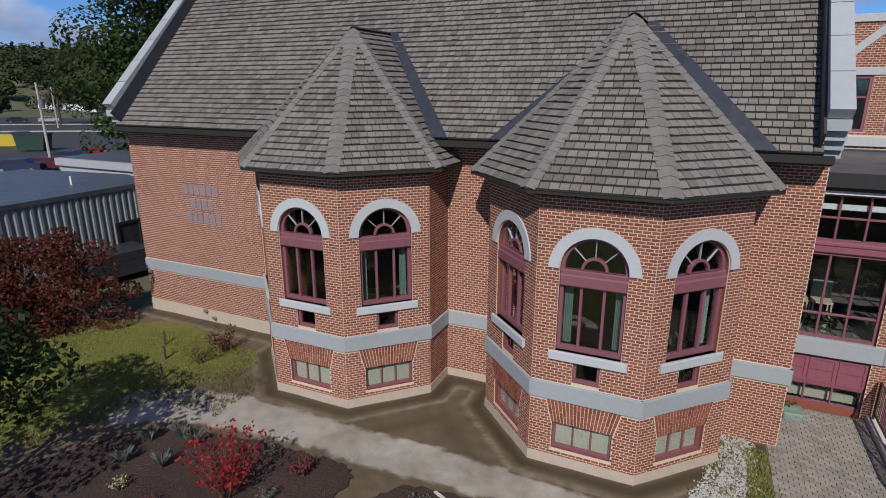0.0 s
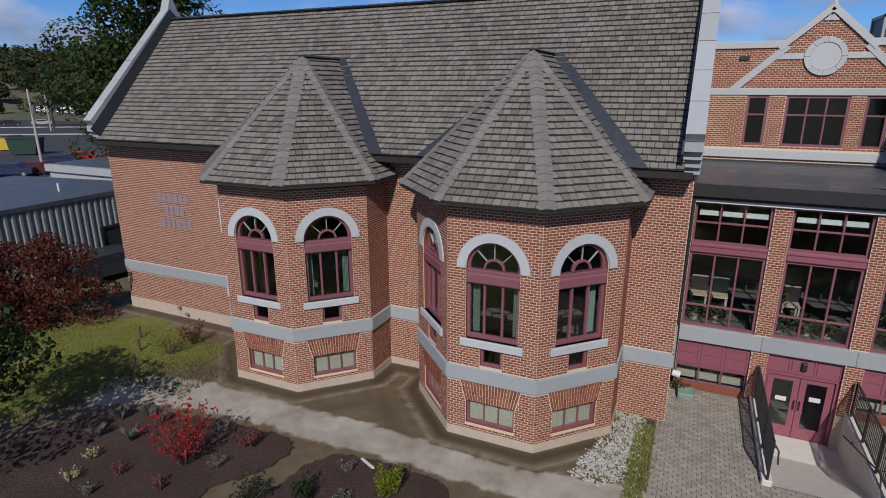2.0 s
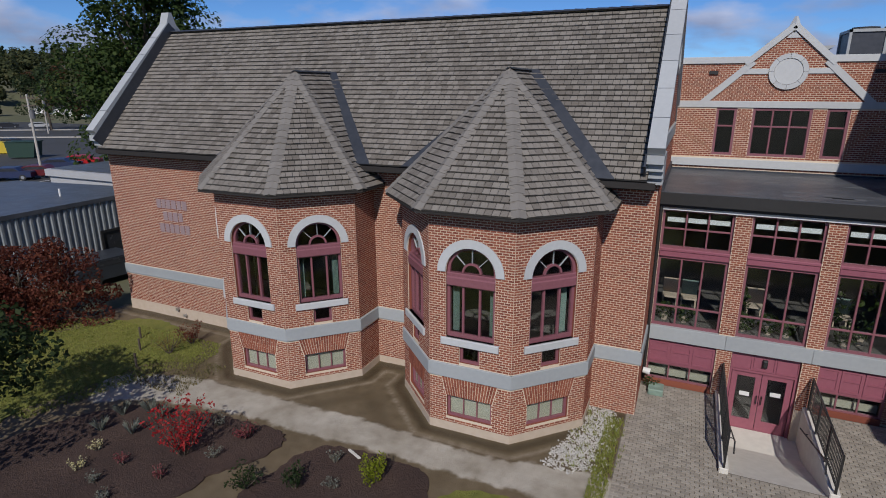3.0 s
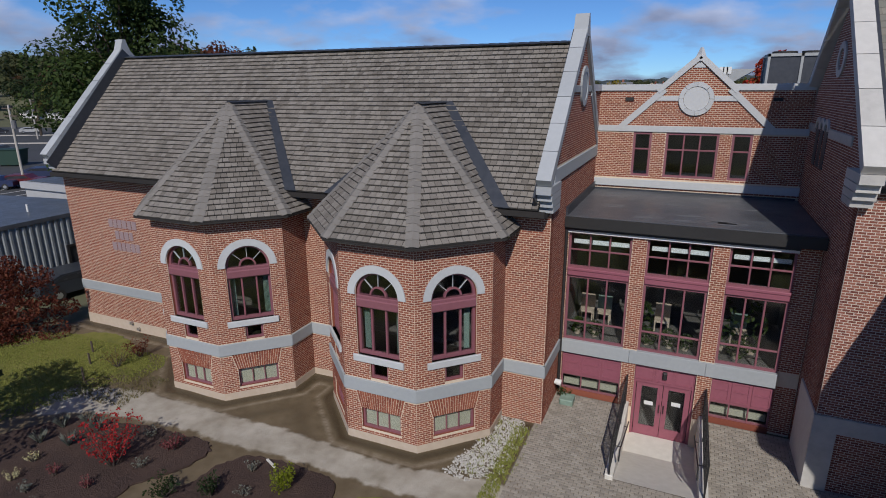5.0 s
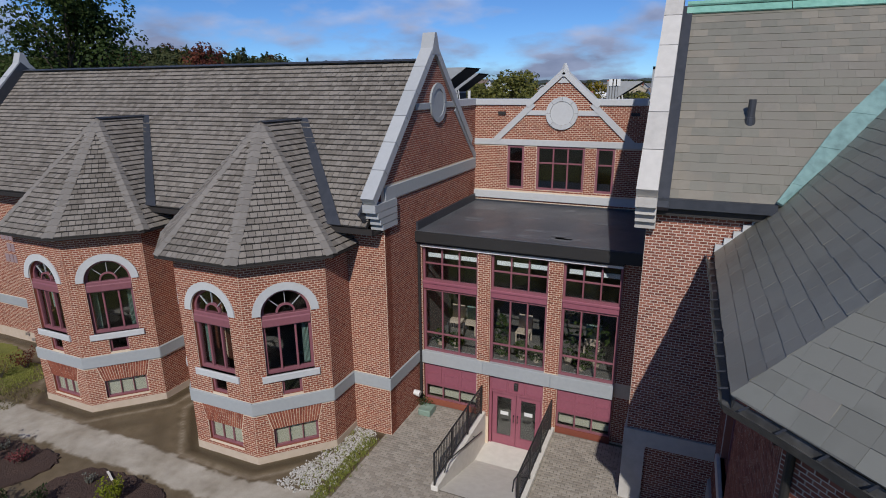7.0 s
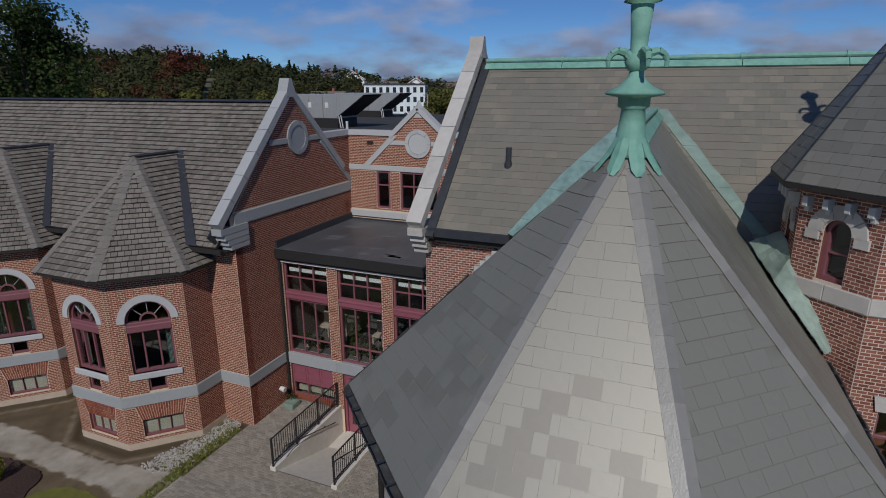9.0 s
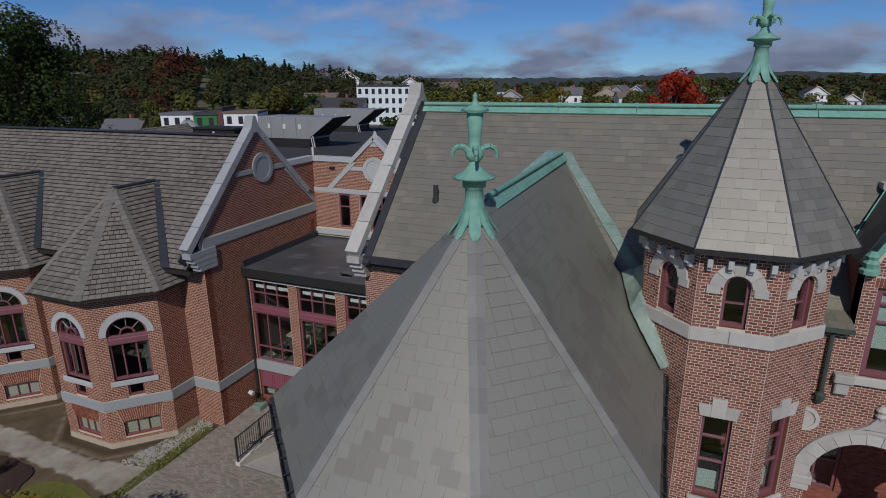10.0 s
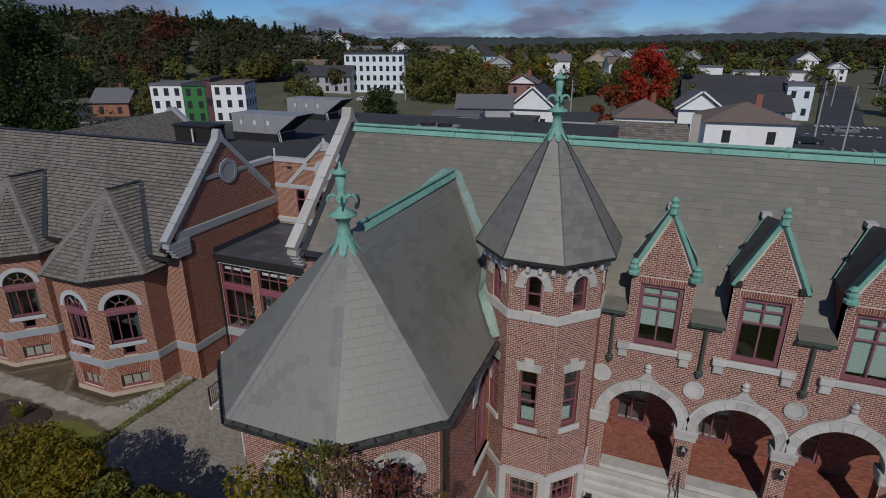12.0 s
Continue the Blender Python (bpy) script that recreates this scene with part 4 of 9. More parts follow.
for k in range(2):
    a = u0 + 0.10 + k * 0.838
    m = Mesh(); slab(m, CF, rect(a, a + 0.82, -1.06, 0.925), [rect(a + 0.16, a + 0.66, -0.72, 0.76)], -0.17, -0.11)
    d = part("door", m, MAROON_PANEL, conn, "closed maroon glazed door")
    pane_part(CF, a + 0.14, a + 0.68, -0.74, 0.78, -0.14, d)
    h = Mesh()
    uh = a + (0.76 if k == 0 else 0.06)
    for v0, v1, w0, w1 in ((-0.1, 0.16, -0.05, -0.03), (-0.1, -0.07, -0.11, -0.03), (0.13, 0.16, -0.11, -0.03)):
        box(h, CF, uh - 0.012, uh + 0.012, v0, v1, w0, w1)
    part("door_handle", h, BLACK_METAL, d, "black pull handle")
    h = Mesh(); box(h, CF, a + 0.28, a + 0.56, (0.2 if k else 0.08), (0.34 if k else 0.22), -0.132, -0.128)
    part("notice", h, WHITE_TRIM, d, "white paper notice")
# roof
m = Mesh()
cuboid(m, WX1 + 0.01, 9.97, 16.08, 21.60, 6.28, 6.42)
part("flat_roof", m, MEMBRANE, conn, "flat black membrane roof with pale patches")
m = Mesh(); cuboid(m, WX1 + 0.01, 9.97, 15.98, 16.1, 6.06, 6.40)
part("gutter", m, DARK_TRIM, conn, "black gutter along the roof edge")
m = Mesh(); cuboid(m, WX1 + 0.01, 9.4, 16.1, CY + 0.1, 5.96, 6.28)
part("soffit", m, DARK_TRIM, conn)
m = Mesh(); box(m, CF, 0.0, 6.56, 5.86, 5.96, -0.1, 0.14)
part("head_trim", m, WHITE_TRIM, conn, "white trim under the eave")
PATCHED = surface("grey_patch", [(0.10, 0.105, 0.115), (0.17, 0.175, 0.185)], 0.5, 3, 0.1)
for i in range(14):
    m = Mesh()
    x, y = rng.uniform(3.3, 9.3), rng.uniform(16.4, 21)
    slab(m, WORLD, rect(x, x + rng.uniform(0.3, 1.0), y, y + rng.uniform(0.12, 0.4)), (), 6.422, 6.426)
    part("roof_patch", m, PATCHED, conn, "greyish patch on the membrane" if i == 0 else "")
m = Mesh(); cuboid(m, WX1 + 0.005, WX1 + 0.07, 16.1, 21.56, 6.42, 6.7); cuboid(m, WX1 + 0.07, 9.9, 21.52, 21.60, 6.42, 6.48)
part("upstand", m, LEAD, conn, "dark flashing upstand")
m = Mesh(); rod(m, (WX1 + 0.06, 16.15, 0.2), (WX1 + 0.06, 16.15, 6.05), 0.05, None, 10)
part("downpipe", m, DARK_TRIM, conn, "dark downpipe in the corner")
# rooms behind the glass, their shade painted in as a dark tone
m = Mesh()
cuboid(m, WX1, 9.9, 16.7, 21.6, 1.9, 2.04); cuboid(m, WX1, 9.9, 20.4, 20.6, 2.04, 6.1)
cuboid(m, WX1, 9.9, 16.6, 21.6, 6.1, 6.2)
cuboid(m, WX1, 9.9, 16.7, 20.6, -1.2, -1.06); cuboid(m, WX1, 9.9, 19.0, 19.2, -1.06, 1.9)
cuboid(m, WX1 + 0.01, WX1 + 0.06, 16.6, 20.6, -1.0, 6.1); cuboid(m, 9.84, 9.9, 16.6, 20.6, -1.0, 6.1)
part("inner_shell", m, INTERIOR_DARK, conn, "rooms behind the glass, painted dark for shade")


def blob_leaves(mb, c, radii, n, size, rg, flat=0.0):
    c = Vector(c)
    for _ in range(n):
        while True:
            d = Vector((rg.uniform(-1, 1), rg.uniform(-1, 1), rg.uniform(-1, 1)))
            if 0.05 < d.length < 1:
                break
        d = d.normalized() * (0.55 + 0.45 * d.length)
        p = c + Vector((d.x * radii[0], d.y * radii[1], d.z * radii[2]))
        s = size * rg.uniform(0.6, 1.4)
        a = Vector((rg.uniform(-1, 1), rg.uniform(-1, 1), rg.uniform(-1, 1))).normalized()
        if flat:
            nn = (d + Vector((0, 0, 0.5)) + a * (1 - flat) * 1.6).normalized()
            a = nn.orthogonal().normalized()
            b = nn.cross(a)
            t_ = rg.uniform(0, 6.28)
            a, b = a * math.cos(t_) + b * math.sin(t_), b * math.cos(t_) - a * math.sin(t_)
            mb.add([p - a * s * 0.5, p - b * s * 0.36, p + a * s * 0.5, p + b * s * 0.36], [(0, 1, 2, 3)])
            continue
        b = a.orthogonal().normalized()
        b = (b * math.cos(1.1) + a.cross(b) * math.sin(rg.uniform(0, 6.28))).normalized()
        mb.add([p - a * s * 0.5, p + b * s * 0.32, p + a * s * 0.5, p - b * s * 0.32], [(0, 1, 2, 3)])


def pot_plant(x, y, z, h, r):
    t = thing("pot_plant", (x, y, z), "leafy green pot plant on the sill behind the glass", "plant", "plants in the connector")
    m = Mesh(); lathe(m, (x, y, z), [(0.09, 0), (0.13, 0.2), (0.14, 0.22), (0.11, 0.21)], 12)
    part("pot", m, PARGE, t)
    m = Mesh(); blob_leaves(m, (x, y, z + h * 0.6), (r, r * 0.7, h * 0.5), 130, 0.16, rng)
    part("foliage", m, LEAF_GREEN, t)


for i, (x, h, r) in enumerate(((3.3, 0.55, 0.26), (3.9, 0.5, 0.3), (5.6, 0.5, 0.3), (6.3, 0.6, 0.3), (6.8, 0.5, 0.26), (7.8, 1.9, 0.4), (8.3, 0.55, 0.3), (8.7, 1.7, 0.4), (5.5, 1.3, 0.25))):
    pot_plant(x, 16.95 + 0.25 * (h > 1), 2.04, h, r)
for i, x in enumerate((3.4, 4.0, 6.0, 8.4)):
    t = thing("reading_chair", (x, 18.2, 2.04), "pale wooden reading chair inside the glazed room", "chair", "chairs in the connector")
    m = Mesh(); cuboid(m, x - 0.25, x + 0.25, 18.0, 18.5, 2.44, 2.5); part("seat", m, PARGE, t)
    m = Mesh(); cuboid(m, x - 0.25, x + 0.25, 18.46, 18.52, 2.5, 3.0); part("backrest", m, CURTAIN if i % 2 else PARGE, t)
    for dx in (-0.22, 0.22):
        for dy in (18.03, 18.47):
            m = Mesh(); cuboid(m, x + dx - 0.02, x + dx + 0.02, dy - 0.02, dy + 0.02, 2.04, 2.44); part("leg", m, PARGE, t)

# the block behind the connector
back = thing("rear_block", (6.3, 21.8, 6), "brick rear block with a small stone-trimmed gable and flat roof", "building")
BF, BL = upright((WX1 - 0.2, 21.62), (10.0, 21.62))
def bu(x):
    return x - (WX1 - 0.2)
WINS = [(4.20, 4.88), (5.38, 7.22), (7.63, 8.31)]
holes = [rect(bu(a), bu(b), 7.0, 8.7) for a, b in WINS]
body = Mesh()
outl = [(0, 5.5), (BL, 5.5), (BL, 10.3), (bu(7.41), 10.3), (bu(6.28), 11.35), (bu(5.16), 10.3), (0, 10.3)]
tiles = Mesh()
walls = laid_wall("wall", BF, outl, holes, back, BRICK_NEW, MORTAR, [rect(-1, 9, 6.57, 6.86), rect(-1, 9, 8.7, 8.93)], "red brick wall", -0.35, rect(0, BL, 6.5, 10.25), rg=rng)
courses(tiles, BF, [(bu(5.16), 10.26), (bu(7.41), 10.26), (bu(6.28), 11.3)], (), rng=rng)
cuboid(body, -9, 20, 27.1, 46, 5.0, 9.8)
cuboid(body, -9, 2.4, 22.1, 27.1, 5.0, 9.8)
cuboid(body, 10.2, 20, 22.1, 27.1, 5.0, 9.8)
part("rear_mass", body, BRICK_NEW, back)
stuff(part("brickwork", tiles, BRICK_NEW, walls))
for a, b in WINS:
    grid_window(BF, bu(a), bu(b), 7.0, 8.7, 3 if b - a > 1.5 else 1, (8.05,), back, -0.05, 0.09, 0.06, label="maroon window")
m = Mesh(); soft_box(m, BF, 0, BL, 6.57, 6.86, -0.02, 0.08, 0.012); part("sill_band", m, STONE_PALE, back, "grey stone sill band")
m = Mesh(); soft_box(m, BF, 0, BL, 8.7, 8.93, -0.02, 0.045, 0.012); part("stone_band", m, STONE_PALE, back)
for s in (-1, 1):
    m = Mesh(); beam(m, BF.p(bu(6.28) + s * 2.62, 8.84, 0.02), BF.p(bu(6.28) + s * 1.1, 10.27, 0.02), BF.w, 0.075, 0.11, 0.11)
    part("raking_band", m, STONE_PALE, back)
    m = Mesh(); beam(m, BF.p(bu(6.28) + s * 1.35, 10.2, -0.15), BF.p(bu(6.28), 11.42, -0.15), BF.w, 0.45, 0.1, 0.1)
    part("gable_coping", m, STONE_PALE, back)
    m = Mesh(); soft_box(m, BF, bu(6.28) + (0.6 if s > 0 else -1.42), bu(6.28) + (1.42 if s > 0 else -0.6), 9.85, 10.03, -0.02, 0.04, 0.01)
    part("collar_band", m, STONE_PALE, back)
m = Mesh(); lathe(m, (6.28, 21.76, 11.3), [(0.26, -0.05), (0.17, 0.12), (0.05, 0.42)], 4); part("peak_stone", m, STONE_PALE, back)
m = Mesh(); slab(m, BF, [(bu(6.28) - 0.22, 11.02), (bu(6.28) + 0.22, 11.02), (bu(6.28), 11.26)], (), -0.02, 0.03); part("peak_panel", m, STONE_PALE, back)
m = Mesh(); ring(m, BF, bu(6.28), 9.93, 0.44, 0.6, -0.02, 0.075, 8, 0, 2 * math.pi); part("disc_rim", m, STONE_PALE, back)
m = Mesh(); slab(m, BF, [(bu(6.28) + 0.43 * math.cos(i * math.pi / 16), 9.93 + 0.43 * math.sin(i * math.pi / 16)) for i in range(32)], (), -0.02, 0.05); part("disc", m, STONE_PALE, back, "round grey stone disc")
m = Mesh(); soft_box(m, BF, 0.2, bu(5.14), 10.22, 10.45, -0.4, 0.06, 0.012); part("parapet_coping", m, STONE_PALE, back)
m = Mesh(); soft_box(m, BF, bu(7.42), BL, 10.22, 10.45, -0.4, 0.06, 0.012); part("parapet_coping", m, STONE_PALE, back)
m = Mesh(); beam(m, (WX1 - 0.15, 19.4, 10.32), (WX1 - 0.15, 21.8, 10.32), (1, 0, 0), 0.42, 0.14, 0.1)
part("parapet_coping", m, STONE_PALE, back, "grey stone parapet coping")
for x in (3.8, 8.75):
    m = Mesh(); cuboid(m, x, x + 0.3, 21.56, 21.63, 9.86, 9.98); part("scupper", m, DARK_TRIM, back)
m = Mesh(); cuboid(m, -9, 20, 22.12, 46, 9.8, 9.96); part("flat_roof", m, surface("weathered_roof_felt", [(0.035, 0.036, 0.038), (0.06, 0.061, 0.064)], 0.9, 2, 0.2), back, "flat black roof")
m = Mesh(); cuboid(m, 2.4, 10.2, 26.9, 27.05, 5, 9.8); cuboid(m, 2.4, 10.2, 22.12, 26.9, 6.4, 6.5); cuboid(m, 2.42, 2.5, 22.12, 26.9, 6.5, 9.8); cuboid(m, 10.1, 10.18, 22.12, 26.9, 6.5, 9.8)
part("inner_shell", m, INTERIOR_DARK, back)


def rooftop_unit(x, y, ln, d, h, curb=0.34, group="rooftop units"):
    t = thing("rooftop_unit", (x, y, 9.96), "grey sheet-metal rooftop air unit with a flared hood", "air unit", group)
    m = Mesh(); cuboid(m, x, x + ln, y, y + d, 9.96, 9.96 + curb); part("curb", m, DARK_TRIM, t)
    zc = 9.96 + curb
    m = Mesh(); F = Plane((x, y, zc), (1, 0, 0), UP)
    for k in range(4):
        soft_box(m, F, ln * k / 4 + 0.01, ln * (k + 1) / 4 - 0.01, 0, h, -d, 0.0, 0.02)
    part("casing", m, STEEL_GREY, t, "grey casing panels")
    m = Mesh()
    a, b = x + ln, x + ln + 1.35 * h
    m.add([(a, y, zc + 0.1), (a, y + d, zc + 0.1), (b, y, zc + h), (b, y + d, zc + h), (a, y, zc + h), (a, y + d, zc + h)], [(0, 2, 4), (1, 5, 3), (4, 2, 3, 5)])
    part("hood", m, STEEL_GREY, t, "flared intake hood")
    m = Mesh(); m.add([(a + 0.02, y + 0.05, zc + 0.1), (a + 0.02, y + d - 0.05, zc + 0.1), (b - 0.05, y + d - 0.05, zc - 0.08 + h), (b - 0.05, y + 0.05, zc - 0.08 + h)], [(0, 1, 2, 3)])
    part("louvre", m, DARK_TRIM, t)
    for k in range(3):
        m = Mesh(); cuboid(m, x + ln * (0.2 + k * 0.3), x + ln * (0.2 + k * 0.3) + 0.2, y - 0.03, y, zc + 0.6, zc + 0.9); part("label_plate", m, WHITE_TRIM, t)
    m = Mesh()
    for dx in (0.15, 0.3):
        rod(m, (a + dx, y + 0.1, 9.96), (a + dx - 0.1, y + 0.05, zc + 0.2), 0.03)
    part("conduit", m, WHITE_TRIM, t)


STEEL_GREY = surface("grey_sheet_metal", [(0.30, 0.31, 0.31), (0.40, 0.41, 0.41)], 0.5, 5, 0.05, metal=0.2)
rooftop_unit(-5.8, 28.2, 3.9, 2.2, 1.35, 0.55)
rooftop_unit(-9.4, 39.6, 4.1, 2.2, 1.35, 0.5)
box_ = thing("roof_penthouse", (-6.3, 25.7, 9.96), "low dark membrane-covered roof penthouse", "penthouse")
m = Mesh(); cuboid(m, -8.1, -4.9, 25.0, 26.4, 9.96, 11.25); part("wall", m, FELT, box_)
m = Mesh(); cuboid(m, -8.18, -4.82, 24.92, 26.48, 11.25, 11.35); part("cap", m, DARK_TRIM, box_)
for x, y, z0, z1 in ((2.2, 22.6, 9.9, 10.75), (-6.2, 24.7, 9.96, 11.15)):
    t = thing("vent_pipe", (x, y, z0), "short white plastic vent pipe on the roof", "vent pipe", "roof vents")
    m = Mesh(); rod(m, (x, y, z0), (x, y, z1), 0.06, None, 12); part("pipe", m, WHITE_TRIM, t)


def condenser(x, y, ln, d, h):
    t = thing("condenser_unit", (x, y, 9.96), "large rooftop condenser with dark coil faces", "air unit", "rooftop condensers")
    m = Mesh()
    for a in (x, x + ln / 2 - 0.05, x + ln - 0.1):
        cuboid(m, a, a + 0.1, y, y + 0.1, 9.96, 9.96 + h); cuboid(m, a, a + 0.1, y + d - 0.1, y + d, 9.96, 9.96 + h)
    cuboid(m, x, x + ln, y, y + d, 9.96 + h - 0.12, 9.96 + h); cuboid(m, x, x + ln, y, y + d, 9.96, 10.2)
    part("frame", m, STEEL_GREY, t)
    m = Mesh(); cuboid(m, x + 0.06, x + ln - 0.06, y + 0.06, y + d - 0.06, 10.2, 9.96 + h - 0.12); part("coil", m, LEAD, t, "dark coil")
    for k in range(2):
        m = Mesh(); lathe(m, (x + ln * (0.28 + 0.44 * k), y + d / 2, 9.96 + h), [(0.5, 0), (0.5, 0.12), (0.46, 0.12), (0.46, 0.0)], 20); part("fan_ring", m, DARK_TRIM, t)


condenser(8.95, 27.6, 2.6, 2.0, 1.75)
rooftop_unit(7.0, 27.8, 0.5, 1.2, 0.8)


# ---- the old library: slate roof, octagonal pavilion, turret, loggia ----
old = thing("old_library", (22, 13.5, 0), "old red brick library with slate roofs, turret and arched loggia", "building")
MX0, MX1, MYE, MZE, MYR, MZR, FY = 10.0, 46.0, 13.1, 7.85, 18.5, 13.0, 13.31
rng = random.Random(23)


def main_z(y):
    return MZE + (MZR - MZE) * (y - MYE) / (MYR - MYE)


def old_wall(name, F, outline, holes, parent, v0=None, cuts=(), label="", th=-0.4):
    return laid_wall(name, F, outline, list(holes), parent, BRICK_OLD, MORTAR_OLD, cuts, label, th, rg=rng)


# west gable and the short front west of the pavilion
F, L = upright((MX0, 23.5), (MX0, 14.03))
old_wall("west_wall", F, [(0, -0.3), (L, -0.3), (L, 8.2), (L - 4.5, 12.78), (0, 8.2)], [], old, label="red brick gable wall")
# pointed west windows with stone trim
for u in (3.35, 4.0, 4.65):
    m = Mesh(); slab(m, F, arch(u - 0.22, u + 0.22, 7.9, 9.05), (), 0.0, 0.02); part("lancet", m, LEAD, old, "narrow dark window")
    m = Mesh(); ring(m, F, u, 9.05, 0.22, 0.36, 0.0, 0.06, 1, joint=0.0, sub=10); part("stone_arch", m, STONE_OLD, old)
m = Mesh(); soft_box(m, F, 5.1, 7.9, 8.9, 9.15, -0.02, 0.05, 0.01); part("stone_band", m, STONE_OLD, old)
m = Mesh(); soft_box(m, F, 1.3, 2.9, 8.9, 9.15, -0.02, 0.05, 0.01); part("stone_band", m, STONE_OLD, old)
m = Mesh(); ring(m, F, L - 4.5, 11.1, 0.3, 0.5, 0, 0.05, 10, 0, 2 * math.pi); part("round_window", m, STONE_OLD, old)
F, L = upright((MX0, 14.0), (20.0, 14.0))
old_wall("front_wall_west", F, rect(0, 4.0, 0, 8.25), [], old, label="red brick wall")
m = Mesh(); slab(m, F, rect(-0.06, 3.0, -0.2, 2.2), [rect(0.5, 2.6, -0.1, 1.75)], -0.02, 0.07)
part("stone_surround", m, STONE_OLD, old, "pale stone base surround")
m = Mesh(); soft_box(m, Plane((MX0, 16.0, 0), (0, -1, 0), UP), 0, 2.0, -0.2, 2.2, -0.02, 0.05, 0.02); part("stone_base", m, STONE_OLD, old)
# roof
deck, sl = Mesh(), Mesh()
roof = part("main_roof", Mesh(), SLATE_PATCH, old, "grey-green slate roof with a copper ridge")
WE = 13.72
for xa, xb, ya in ((MX0 + 0.2, 20.5, WE), (20.5, MX1, 13.62)):
    F, out = roof_plane([(xa, ya, main_z(ya)), (xb, ya, main_z(ya)), (xb, MYR, MZR), (xa, MYR, MZR)])
    slab(deck, F, out, (), -0.15, 0)
    courses(sl, F, out, (), (0.36, 0.27), 0.002, 0.012, rng, True, 0.015, open_joint=0.007)
F, out = roof_plane([(MX1, 24.0, MZE), (MX0 + 0.2, 24.0, MZE), (MX0 + 0.2, MYR, MZR), (MX1, MYR, MZR)])
slab(deck, F, out, (), -0.15, 0)
roof.data.from_pydata(deck.v, [], deck.f)
stuff(part("slate_field", sl, SLATE, roof))
for k in range(14):
    m = Mesh()
    a, b = MX0 + 0.3 + k * 2.55, MX0 + 0.3 + (k + 1) * 2.55 - 0.02
    beam(m, (a, MYR - 0.16, MZR - 0.1), (b, MYR - 0.16, MZR - 0.1), (0, 1, 1), 0.25, 0.04)
    beam(m, (a, MYR + 0.16, MZR - 0.1), (b, MYR + 0.16, MZR - 0.1), (0, 1, -1), 0.25, 0.04)
    rod(m, (a, MYR, MZR + 0.1), (b, MYR, MZR + 0.1), 0.075, None, 10)
    rod(m, (b - 0.05, MYR, MZR + 0.1), (b + 0.05, MYR, MZR + 0.1), 0.1, None, 10)
    part("ridge_sheet", m, COPPER, roof, "green verdigris copper ridge roll" if k == 0 else "")
gable_parapet(MX0 - 0.02, 13.3, 8.6, 18.45, 13.45, 23.6, 8.55, 0.46, old, STONE_OLD, True, True)
m = Mesh(); beam(m, (MX0 + 0.32, 13.5, main_z(13.5)), (MX0 + 0.32, MYR, MZR), (1, 0, 0), 0.26, 0.07, 0.05); part("flashing", m, LEAD, old)
m = Mesh(); cuboid(m, MX0 + 0.15, 12.6, WE - 0.14, WE + 0.02, main_z(WE) - 0.2, main_z(WE) + 0.02)
part("gutter", m, LEAD, old, "dark metal gutter")
m = Mesh(); cuboid(m, MX0 + 0.15, 13.0, 13.75, 14.0, 8.05, 8.25); part("cornice", m, DARK_TRIM, old)
for x, y in ((12.0, 15.45),):
    m = Mesh(); rod(m, (x, y, main_z(y) - 0.1), (x, y, main_z(y) + 0.5), 0.085, None, 12); rod(m, (x, y, main_z(y) - 0.1), (x, y - 0.02, main_z(y) + 0.1), 0.13, 0.1, 12)
    part("vent_pipe", m, LEAD, roof, "dark vent pipe")
for x, y in ((26.2, 15.5), (26.45, 14.9), (24.9, 15.5), (21.0, 17.2), (27.6, 15.2)):
    m = Mesh(); G = Plane((x, y, main_z(y)), (1, 0, 0), (0, 1, (MZR - MZE) / (MYR - MYE))); soft_box(m, G, -0.1, 0.1, -0.07, 0.07, 0.0, 0.05, 0.02)
    part("snow_guard", m, SLATE_CAP, roof)

